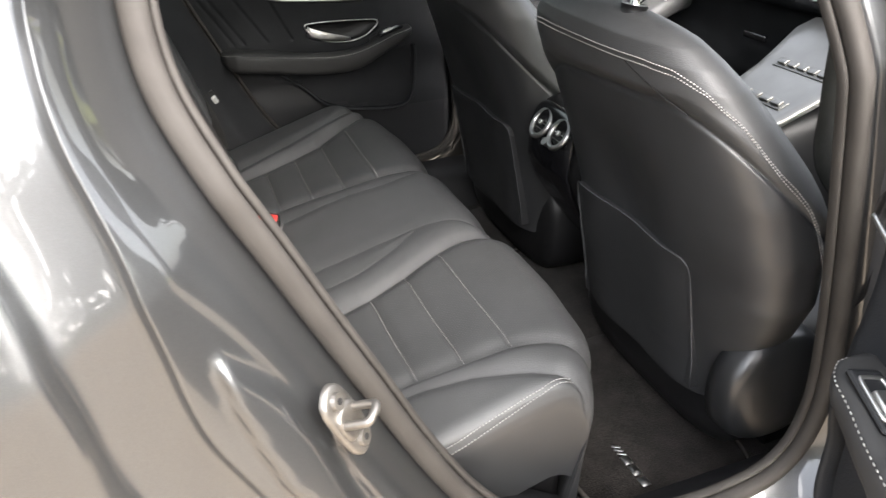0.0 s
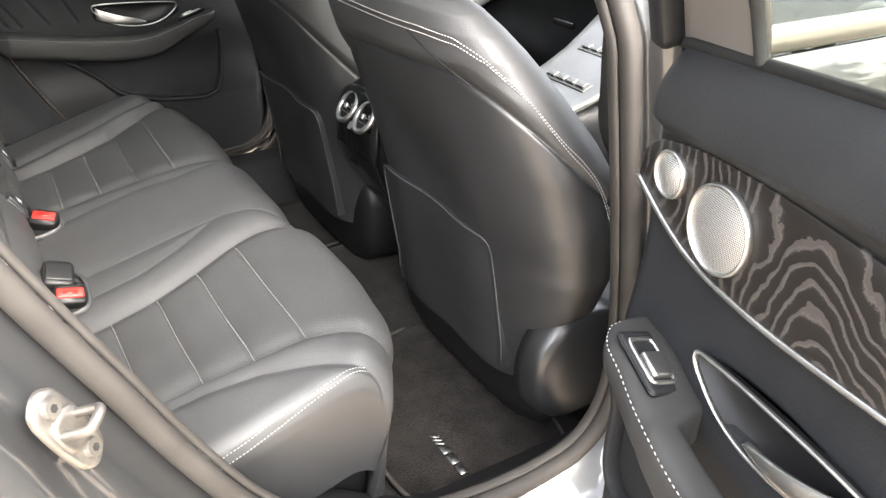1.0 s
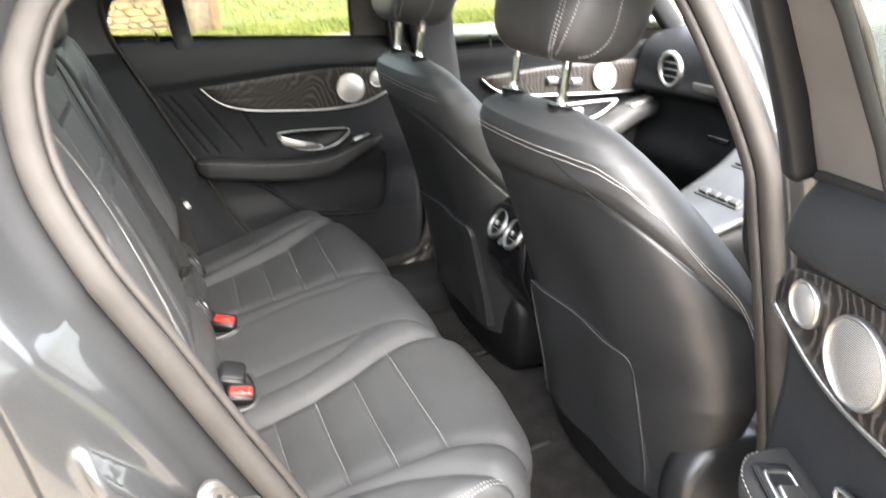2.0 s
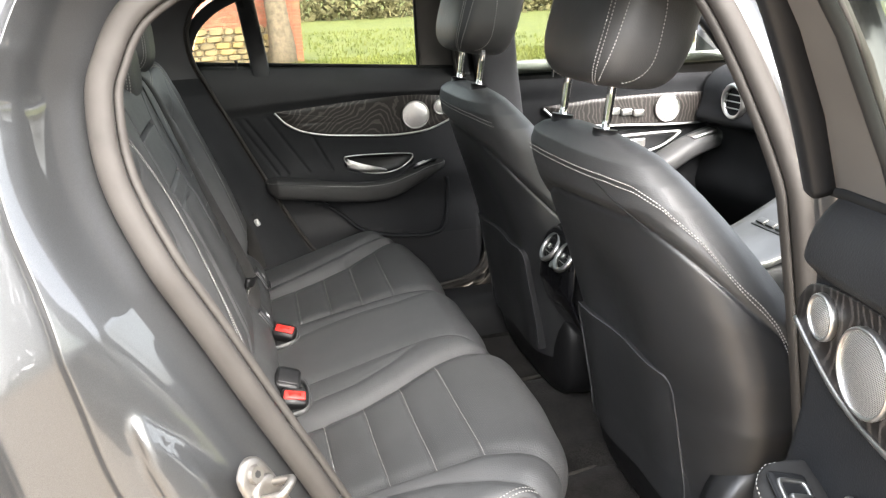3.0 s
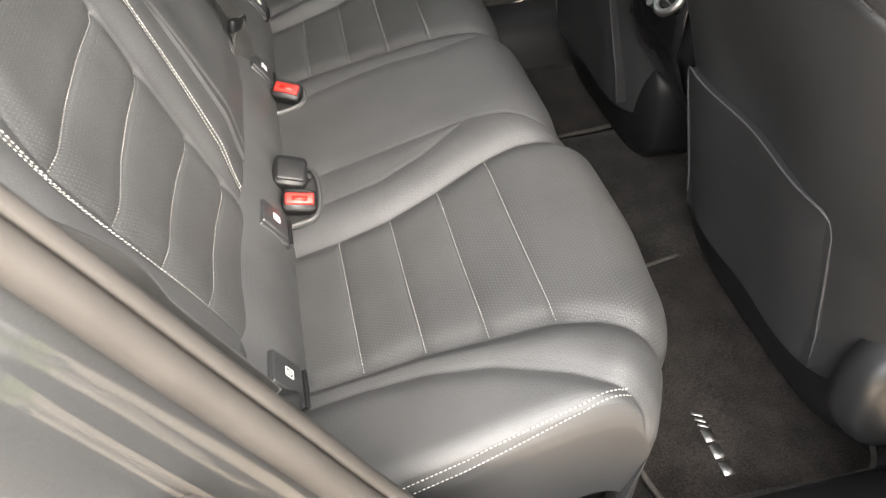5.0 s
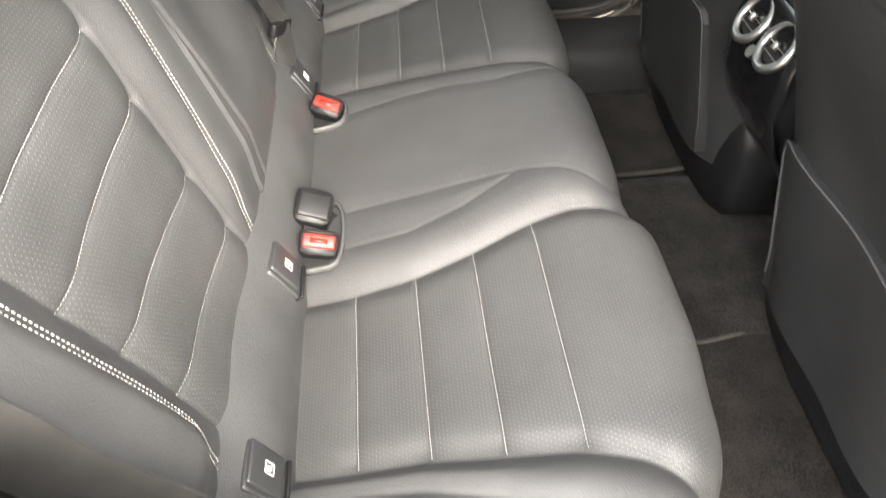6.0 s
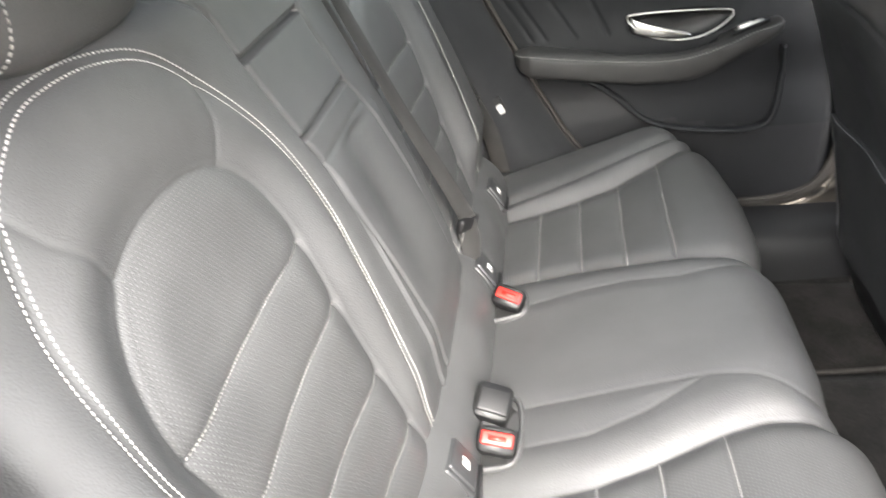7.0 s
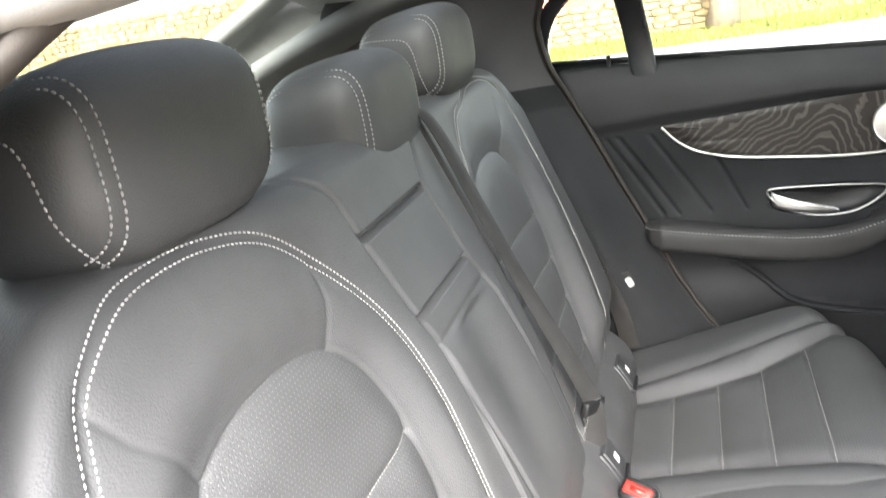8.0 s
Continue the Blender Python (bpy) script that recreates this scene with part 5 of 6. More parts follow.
    for r, yy in ((1.0, 0.25), (1.0, 0.272), (0.985, 0.288), (0.95, 0.3), (0.9, 0.307), (0.8, 0.3105), (0.5, 0.3115), (0.02, 0.311)):
        cap.append([(cover_x + q[0] * r, cy + outer * yy, 0.6 + q[1] * r) for q in ring_profile(0.115, 0.117, 48, 2.3)])
    fix_normals(part("side_cover", loft(cap), SATIN, ob, "rounded satin black side cover"))
    for s in (-1, 1):
        part("seat_rail", rbox((1.12, cy + s * 0.2, 0.385), (0.4, 0.04, 0.06), 0.006), DARK_RUBBER, ob)
    return ob


front_seat(-0.365, -1, "front seats")
front_seat(0.365, 1, "front seats", 0.3, 0.93)
for cy, hy in ((-0.345, -0.4), (0.365, 0.38)):
    h = headrest((0.64, hy, 1.435), (0.082, 0.148, 0.112), "front_headrest", "black leather front headrest on two chrome posts", "front headrests", lean=10, post=False, wrap=radians(140), power=4.2)
    for s in (-1, 1):
        a, b = np.array([0.618, cy + s * 0.089, 1.35]), np.array([0.6, cy + s * 0.089, 1.235])
        part("post", sweep(np.linspace(a, b, 4), ring_profile(0.0075, n=16), (1, 0, 0)), BRIGHT, h, "chrome post")
        part("post_collar", sweep(np.linspace(b + (a - b) * 0.07, b + (a - b) * 0.2, 3), ring_profile(0.023, 0.02, 20), (1, 0, 0)), PLASTIC, h)

# ---- rear of the centre console ----
con = thing("centre_console", "gloss black centre console with two silver rear air vents", "console")
rings = []
for z, w, xr, d in ((0.38, 0.07, 0.92, 0.36), (0.48, 0.078, 0.885, 0.4), (0.58, 0.088, 0.83, 0.46), (0.68, 0.102, 0.765, 0.52), (0.74, 0.109, 0.727, 0.55), (0.80, 0.115, 0.705, 0.36), (0.88, 0.118, 0.712, 0.34), (0.925, 0.115, 0.73, 0.3), (0.94, 0.1, 0.76, 0.25)):
    rings.append([(xr + d / 2 + q[0], q[1], z) for q in ring_profile(d / 2, w, 48, 5)])
fix_normals(part("console_body", loft(rings), PLASTIC, con))
out = [(-0.09, 0.72), (-0.095, 0.80), (-0.098, 0.87), (-0.085, 0.925), (0.0, 0.935), (0.085, 0.925), (0.098, 0.87), (0.095, 0.80), (0.09, 0.72), (0.06, 0.63), (0.0, 0.6), (-0.06, 0.63)]
fix_normals(part("vent_panel", plate(spline(out, 6, closed=True), lambda a, b, h: np.stack([np.interp(b, [0.6, 0.68, 0.74, 0.8, 0.88, 0.94], [0.812, 0.76, 0.722, 0.702, 0.708, 0.735]) - h + 0.1 * a * a, a, b], -1), 0.008, 0.004), GLOSS, con, "gloss black panel"))
vm = Euler((0, radians(36), 0)).to_matrix()
for s in (-1, 1):
    c = Vector((0.704, s * 0.042, 0.89))
    t = np.linspace(0, 2 * np.pi, 40, endpoint=False)
    ringp = np.array([tuple(c + vm @ Vector((0, 0.031 * math.cos(q), 0.034 * math.sin(q)))) for q in t])
    ring = fix_normals(part("vent_ring", sweep(ringp, ring_profile(0.0065, 0.0065, 12), tuple(vm @ Vector((1, 0, 0))), closed=True), CHROME, con, "satin silver vent ring"))
    disc = bmesh.new()
    bmesh.ops.create_cone(disc, cap_ends=True, segments=32, radius1=0.03, radius2=0.03, depth=0.004, matrix=Matrix.Translation(c + Vector((0.008, 0, 0))) @ vm.to_4x4() @ Matrix.Rotation(radians(90), 4, "Y"))
    part("vent_well", disc, DARK_RUBBER, ring, smooth=False)
    for dz in (-0.014, 0.0, 0.014):
        wd = math.sqrt(0.03 ** 2 - dz ** 2)
        part("vent_slat", rbox(c + vm @ Vector((0.003, 0, dz)), (0.006, 2 * wd, 0.0016), 0.0005, 1, vm), CHROME, ring)
    part("vent_tab", rbox(c + vm @ Vector((-0.004, 0, 0.0)), (0.008, 0.008, 0.012), 0.002, 2, vm), CHROME, ring)
knob = bmesh.new()
bmesh.ops.create_cone(knob, cap_ends=True, segments=24, radius1=0.0095, radius2=0.0085, depth=0.014, matrix=Matrix.Translation((0.694, 0, 0.858)) @ vm.to_4x4() @ Matrix.Rotation(radians(90), 4, "Y"))
sharpen(part("vent_knob", knob, CHROME, con, "satin silver knob"))
fr = []
for xx, wd, zt in ((0.98, 0.1, 0.80), (1.1, 0.11, 0.83), (1.3, 0.125, 0.845), (1.45, 0.14, 0.88), (1.6, 0.15, 0.9)):
    fr.append([(xx, q[0], (zt - 0.012 + 0.4) / 2 + q[1] * (zt - 0.4) / 2) for q in ring_profile(wd, 1.0, 32, 6)])
fix_normals(part("console_front", loft(fr), SHELL, con))
# silver centre panel that climbs to the dashboard, with its controls


def panel_z(x):
    return 0.815 + 0.05 * (x - 0.95) + 0.52 * np.maximum(0, x - 1.2) ** 1.25


panel_pts = spline([(1.0, -0.105), (1.2, -0.118), (1.4, -0.135), (1.585, -0.15), (1.585, 0.15), (1.4, 0.135), (1.2, 0.118), (1.0, 0.105)], 3, closed=True)
fix_normals(part("centre_panel", plate(panel_pts, lambda a, b, h: np.stack([a, b, panel_z(a) + h], -1), 0.016, 0.004), SILVER, con, "silver centre panel"))


def on_panel(x, y, size, mat, name, label="", lift=0.018):
    slope = math.atan2(float(panel_z(x + 0.01) - panel_z(x - 0.01)), 0.02)
    return part(name, rbox((x, y, float(panel_z(x)) + lift), size, min(size) * 0.3, 2, Euler((0, -slope, 0)).to_matrix()), mat, con, label)


for x, n, w in ((1.3, 4, 0.03), (1.42, 5, 0.026)):
    on_panel(x, 0.0, (0.034, n * (w + 0.008) + 0.01, 0.004), SILVER, "key_strip", "silver key strip", 0.017)
    for k in range(n):
        on_panel(x, (k - (n - 1) / 2) * (w + 0.008), (0.02, w, 0.008), SILVER, "control_key", "silver control key", 0.021)
on_panel(1.2, 0.0, (0.1, 0.09, 0.004), GLOSS, "tray_lid", "gloss black tray lid", 0.017)
on_panel(1.08, -0.045, (0.1, 0.05, 0.012), GLOSS, "controller_base", "", 0.02)
on_panel(1.08, -0.045, (0.06, 0.036, 0.02), SILVER, "touch_rest", "silver touch rest", 0.04)
for k in range(3):
    on_panel(1.05 + 0.035 * k, 0.055, (0.022, 0.05, 0.01), SILVER if k % 2 else GLOSS, "control_button", "", 0.02)

# folding seat release on the far side trim
rel = thing("seat_release_button", "small light grey seat release button in black recess", "button")
rt = Euler((radians(8), radians(-24), 0)).to_matrix()
part("recess", rbox((0.024, 0.73, 0.842), (0.02, 0.014, 0.042), 0.004, 2, rt), DARK_RUBBER, rel)
part("rocker", rbox((0.026, 0.722, 0.835), (0.014, 0.012, 0.022), 0.004, 2, rt), WHITE, rel, "light grey rocker")

# small bits on the floor by the far seat rail
clip = part("rail_end_cap", rbox((0.86, 0.56, 0.385), (0.06, 0.05, 0.05), 0.008), GLOSS)
tagged(clip, "small gloss black seat rail end cap on carpet", "seat trim")

# ---- rear doors ----
STRIP = spline([(0.114, 1.15), (0.145, 1.116), (0.19, 1.09), (0.26, 1.073), (0.36, 1.063), (0.47, 1.056), (0.56, 1.06), (0.62, 1.075), (0.692, 1.108)], 8)
WOODTOP = [(0.692, 1.13), (0.66, 1.16), (0.55, 1.176), (0.40, 1.172), (0.25, 1.162), (0.114, 1.152)]
REAR_LINE = [(0.54, 0.36), (0.63, 0.262), (0.72, 0.19), (0.83, 0.128), (0.95, 0.072), (1.05, 0.025), (1.145, -0.018), (1.23, -0.058), (1.31, -0.09)]


def belt_z(x):
    return 1.298 - 0.07 * (x - 0.0)


def card(x, z):
    """The inner face of a rear door, left side."""
    y = 0.79 + 0.0 * x
    zt = np.interp(x, [-0.1, 0.114, 0.4, 0.7], [1.13, 1.15, 1.172, 1.165])
    up = np.clip((z - zt) / np.maximum(belt_z(x) - zt, 0.02), 0, 1)
    y = y - 0.016 * sstep(up / 0.25) + 0.035 * up ** 3
    # swell towards the armrest, hollow of the pocket
    y = y - 0.018 * np.exp(-((z - 0.92) / 0.07) ** 2) * sstep((x - 0.02) / 0.1)
    y = y - 0.012 * sstep((0.85 - z) / 0.1)
    # slanted pleats
    for xt, xb in ((0.0, 0.105), (0.026, 0.135), (0.09, 0.20), (0.19, 0.27)):
        d = seg_dist(x, z, [(xt, 1.135), (xb, 0.965)])
        y = y + 0.004 * np.exp(-(d / 0.004) ** 2)
    # recess of the pull handle
    hx, hz = (x - 0.425) / 0.1, (z - 0.972) / 0.026
    y = y + 0.03 * (1 - sstep((np.sqrt(hx ** 2 + hz ** 2) - 0.8) / 0.35))
    return y


def on_card(a, b, h):
    return np.stack([a, card(a, b) - h, b], -1)


def disc_on(parent, x, z, r, y, nm="speaker"):
    """A domed speaker grille with a bright rim."""
    t = np.linspace(0, 2 * np.pi, 48, endpoint=False)
    rows, uvs = [], []
    for f in np.linspace(0.02, 1, 10):
        rows.append(np.stack([x + f * r * np.cos(t), np.full(48, y - 0.006 * (1 - f ** 2) - 0.004), z + f * r * np.sin(t)], -1))
        uvs.append(np.stack([f * r * np.cos(t), f * r * np.sin(t)], -1))
    V = np.array(rows)
    F = [tuple(q) for q in grid_faces(10, 48, False, True)] + [tuple(range(48))]
    s = fix_normals(part(nm, (V.reshape(-1, 3), F), GRILLE, parent, "perforated silver speaker grille", np.array(uvs).reshape(-1, 2)))
    ring = np.stack([x + r * np.cos(t), np.full(48, y - 0.003), z + r * np.sin(t)], -1)
    fix_normals(part("speaker_rim", sweep(ring, ring_profile(0.0022, 0.005, 8), (0, 1, 0), closed=True), CHROME, s))


def rear_door(name, label):
    d = thing(name, label, "car door", kind="structure")
    foot = 0.565 if PLACE["mirror"] else 0.515
    z = np.r_[np.linspace(foot, 0.9, 30, endpoint=False), np.linspace(0.9, 1.17, 70, endpoint=False), np.linspace(1.17, 1.3, 26)]
    u = np.linspace(0, 1, 170)
    U, Zg = np.meshgrid(u, z, indexing="ij")
    xr = np.interp(Zg, [q[0] for q in REAR_LINE], [q[1] for q in REAR_LINE]) - 0.035
    xf = np.interp(Zg, [0.565, 0.85, 1.0, 1.2], [0.672, 0.677, 0.69, 0.7]) if PLACE["mirror"] else 0.775 + 0.0 * Zg
    X = xr + (xf - xr) * U
    Z = np.minimum(Zg, 9) * 1.0
    zb = belt_z(X)
    Z = np.where(Z > 1.17, 1.17 + (Z - 1.17) * (zb - 1.17) / 0.13, Z)
    Y = card(X, Z)
    # turned edges towards the shut faces
    edge = np.minimum(U, 1 - U) * (xf - xr)
    Y = Y + 0.03 * (1 - np.clip(edge / 0.04, 0, 1)) ** 2 + 0.02 * (1 - np.clip((Z - foot) / 0.03, 0, 1)) ** 2
    reg = np.zeros(X.shape, int)
    zt = np.interp(X, [-0.1, 0.114, 0.4, 0.7], [1.13, 1.15, 1.172, 1.165])
    reg[Z > zt] = 1
    reg[Z < np.interp(X, [0.1, 0.29, 0.35, 0.575, 0.7], [0.9, 0.81, 0.76, 0.715, 0.72])] = 2
    P = np.stack([X, Y, Z], -1)
    sheet(P, d, reg, {0: ("middle_panel", SOFT, "black leatherette middle panel"), 1: ("upper_pad", PAD, "grained soft upper pad"), 2: ("lower_panel", SHELL, "")}, flip=False)
    # shut faces and outer skin
    rows = []
    for yy, s in ((0.0, 1.0), (0.05, 1.0), (0.09, 1.01), (0.125, 1.02)):
        line = []
        for j in range(len(z)):
            line.append((P[0, j, 0] - 0.1 * (s - 1), P[0, j, 1] + yy * (1 - 0.75 * float(sstep((P[0, j, 2] - 1.08) / 0.17))), P[0, j, 2]))
        rows.append(line)
    Q = np.array(rows)
    fix_normals(part("rear_shut_face", (Q.reshape(-1, 3), grid_faces(*Q.shape[:2])), PAINT, d))
    Q = np.array([[(P[-1, j, 0] + 0.004, P[-1, j, 1] + yy * (1 - 0.75 * float(sstep((P[-1, j, 2] - 1.08) / 0.17))), P[-1, j, 2]) for j in range(len(z))] for yy in (0.0, 0.05, 0.09, 0.125)])
    fix_normals(part("front_shut_face", (Q.reshape(-1, 3), grid_faces(*Q.shape[:2])), PAINT, d))
    Q = P.copy()[::6, ::5]
    Q[..., 1] = 0.905 + 0.035 * np.exp(-((Q[..., 2] - 0.95) / 0.2) ** 2) - 0.078 * sstep((Q[..., 2] - 1.08) / 0.17)
    fix_normals(part("outer_skin", (Q.reshape(-1, 3), grid_faces(*Q.shape[:2])), PAINT, d, "dark grey metallic outer skin"))
    # veneer and its bright strip
    outline = np.vstack([STRIP, spline(WOODTOP, 6)])
    pl = plate(outline, on_card, 0.004, 0.0015)
    wood = fix_normals(part("veneer", pl, ASH, d, "black open-pore ash veneer", uv=np.asarray(pl[0])[:, [0, 2]]))
    path = np.array([on_card(np.array([a]), np.array([b]), np.array([0.004]))[0] for a, b in STRIP])
    fix_normals(part("bright_strip", sweep(path, ring_profile(0.0034, 0.003, 8), (0, 1, 0)), CHROME, d, "satin silver trim strip"))
    disc_on(wood, 0.548, 1.114, 0.042, 0.786)
    disc_on(wood, 0.632, 1.134, 0.023, 0.786)
    # pull handle: ring, bowl and blade
    loop = spline([(0.312, 0.996), (0.33, 1.003), (0.42, 1.002), (0.515, 0.996), (0.53, 0.988), (0.522, 0.974), (0.49, 0.952), (0.45, 0.941), (0.4, 0.942), (0.355, 0.954), (0.322, 0.978)], 8, closed=True)
    path = np.stack([loop[:, 0], np.full(len(loop), 0.774), loop[:, 1]], -1)
    hd = fix_normals(part("handle_ring", sweep(path, ring_profile(0.0018, 0.003, 10, 3), (0, 1, 0), closed=True), CHROME, d, "satin silver handle surround"))
    dish = []
    ctr = loop.mean(0)
    for f, yy in ((1.0, 0.776), (0.92, 0.784), (0.75, 0.79), (0.4, 0.794), (0.03, 0.795)):
        q = ctr + (loop - ctr) * f
        dish.append(np.stack([q[:, 0], np.full(len(q), yy), q[:, 1]], -1))
    dish = np.array(dish)
    fix_normals(part("handle_dish", (dish.reshape(-1, 3), grid_faces(*dish.shape[:2], False, True)), PLASTIC, hd, "black grip recess"))
    blade = []
    for f in np.linspace(0, 1, 16):
        x = 0.32 + 0.125 * f
        w = 0.014 * (1 - f) ** 0.6 + 0.002
        zc = 0.98 - 0.032 * f ** 0.7
        yy = 0.777 - 0.008 * math.sin(math.pi * f)
        blade.append([(x, yy + q[0], zc + q[1]) for q in ring_profile(0.004, w, 14, 2.4)])
    fix_normals(part("handle_blade", loft(blade), CHROME, hd, "silver pull lever"))
    # armrest
    arm = spline([(0.066, 0.775, 0.935), (0.085, 0.757, 0.93), (0.15, 0.748, 0.921), (0.25, 0.744, 0.908), (0.36, 0.743, 0.897), (0.44, 0.743, 0.9), (0.51, 0.745, 0.922), (0.56, 0.75, 0.942), (0.605, 0.757, 0.955), (0.63, 0.775, 0.96)], 14)
    rings, edge = [], []
    for px, py, pz in arm:
        near_end = float(np.interp(px, [0.066, 0.075, 0.1, 0.59, 0.622, 0.63], [0.4, 0.7, 1, 1, 0.8, 0.5]))
        hw = float(np.interp(px, [0.07, 0.2, 0.27, 0.492, 0.505, 0.63], [0.042, 0.04, 0.023, 0.021, 0.042, 0.036])) * near_end
        hh = float(np.interp(px, [0.07, 0.45, 0.56, 0.63], [0.031, 0.03, 0.024, 0.014])) * near_end
        inner = py - 0.042 * near_end
        rings.append([(px, inner + hw + q[0], pz + q[1]) for q in ring_profile(hw, hh, 28, 3.2)])
        edge.append((px, inner + 0.0025, pz + 0.72 * hh))
    pad = fix_normals(part("armrest", loft(rings), ARM, d, "padded black armrest with grip opening"))
    edge = np.array(edge)
    part("armrest_stitching", stitches(edge, np.tile([0, -0.8, 0.6], (len(edge), 1)), 0.005, 0.002, 0.0008), THREAD, pad)
    tilt = Euler((radians(-14), radians(-18), 0)).to_matrix()
    c = Vector((0.558, 0.744, 0.963))
    sw = part("switch_panel", rbox(c, (0.078, 0.044, 0.008), 0.006, 3, tilt), SHELL, d, "black switch panel")
    t = ring_profile(0.027, 0.0155, 36, 7)
    ringp = np.array([tuple(c + tilt @ Vector((a, b, 0.0045))) for a, b in t])
    fix_normals(part("switch_frame", sweep(ringp, ring_profile(0.0028, 0.0022, 8), tuple(tilt @ Vector((0, 0, 1))), closed=True), CHROME, sw))
    part("switch_key", rbox(c + tilt @ Vector((-0.007, 0, 0.006)), (0.03, 0.024, 0.009), 0.003, 2, tilt), CHROME, sw, "bright window switch")
    # door pocket with a raised lip
    lip = spline([(0.095, 0.918), (0.14, 0.9), (0.22, 0.868), (0.292, 0.815), (0.35, 0.762), (0.43, 0.735), (0.53, 0.722), (0.58, 0.722), (0.617, 0.738), (0.634, 0.79), (0.64, 0.86), (0.636, 0.91)], 8)
    path = np.array([on_card(np.array([a]), np.array([b]), np.array([0.008]))[0] for a, b in lip])
    fix_normals(part("pocket_lip", sweep(path, ring_profile(0.006, 0.012, 10, 3), (0, 1, 0)), SOFT, d, "moulded pocket rim"))
    # window
    frame_path = [(0.698, 0.80, 1.25), (0.684, 0.77, 1.33), (0.655, 0.72, 1.43), (0.62, 0.675, 1.5), (0.5, 0.655, 1.528), (0.3, 0.655, 1.532), (0.12, 0.665, 1.512), (0.0, 0.685, 1.475), (-0.075, 0.72, 1.42), (-0.108, 0.748, 1.36), (-0.112, 0.78, 1.31)]
    fp = spline(frame_path, 6)
    part("window_frame", sweep(fp, ring_profile(0.016, 0.014, 12, 4), (0, 1, 0)), SHELL, d, "black window frame")
    fix_normals(d.children[-1])
    part("window_gasket", sweep(np.stack([np.linspace(-0.1, 0.72, 20), np.full(20, 0.812), belt_z(np.linspace(-0.1, 0.72, 20)) + 0.001], -1), ring_profile(0.007, 0.006, 10, 3), (0, 0, 1)), DARK_RUBBER, d, "black belt gasket")
    part("window_divider", sweep([(0.09, 0.803, 1.26), (0.078, 0.778, 1.36), (0.06, 0.7, 1.5)], ring_profile(0.026, 0.012, 12, 4), (0, 1, 0)), SHELL, d, "black quarter window bar")
    fix_normals(d.children[-1])
    post = plate([(0.688, 1.225), (0.572, 1.235), (0.565, 1.30), (0.55, 1.4), (0.53, 1.51), (0.62, 1.51), (0.655, 1.43), (0.68, 1.33)],
                 lambda a, b, h: np.stack([a, np.interp(b, [1.23, 1.31, 1.42, 1.52], [0.826, 0.801, 0.741, 0.67]) - h, b], -1), 0.008, 0.003)
    fix_normals(part("window_post_trim", post, TAUPE, d, "grey moulded window post trim"))
    part("glass_run", sweep([(0.568, 0.806, 1.262), (0.562, 0.784, 1.31), (0.548, 0.724, 1.42), (0.53, 0.655, 1.515)], ring_profile(0.004, 0.006, 10, 3), (0, 1, 0)), DARK_RUBBER, d, "black glass run seal")
    fix_normals(d.children[-1])
    part("lock_pin", sweep([(0.02, 0.786, 1.285), (0.02, 0.784, 1.312)], ring_profile(0.004, n=12), (1, 0, 0)), DARK_RUBBER, d)
    g = []
    for f in np.linspace(0, 1, 10):
        zz = 1.25 + 0.27 * f
        yy = np.interp(zz, [1.25, 1.31, 1.42, 1.52], [0.812, 0.792, 0.735, 0.668])
        g.append([(x, yy, zz) for x in np.linspace(0.1 - 0.03 * f, 0.585 - 0.05 * f, 12)])
    g = np.array(g)
    g2 = []
    for f in np.linspace(0, 1, 10):
        zz = 1.27 + 0.22 * f
        yy = np.interp(zz, [1.25, 1.31, 1.42, 1.52], [0.812, 0.792, 0.735, 0.668])
        g2.append([(x, yy, zz) for x in np.linspace(-0.105 + 0.1 * f ** 2, 0.085 - 0.03 * f, 6)])
    for gg in (g, np.array(g2)):
        n, k = gg.shape[:2]
        F = grid_faces(n, k)
        V = np.concatenate([gg.reshape(-1, 3), gg.reshape(-1, 3) + np.array([0, 0.004, 0.001])])
        part("window_pane", (V, [tuple(f) for f in F] + [tuple(f[::-1] + n * k) for f in F]), GLASS, d, "clear glass")
    return d


rear_door("door_left", "closed far rear car door with dark veneer, speakers and black armrest")
HINGE, SWING = (0.739, -0.929), 76.9
PLACE["mirror"] = True
PLACE["m"] = Matrix.Translation((*HINGE, 0.023)) @ Matrix.Rotation(radians(SWING), 4, "Z") @ Matrix.Translation((-HINGE[0], -HINGE[1], 0))
rear_door("door_right", "opened rear car door with black ash veneer and silver speaker grilles")
PLACE["mirror"], PLACE["m"] = False, None

# ---- front doors and dashboard ----


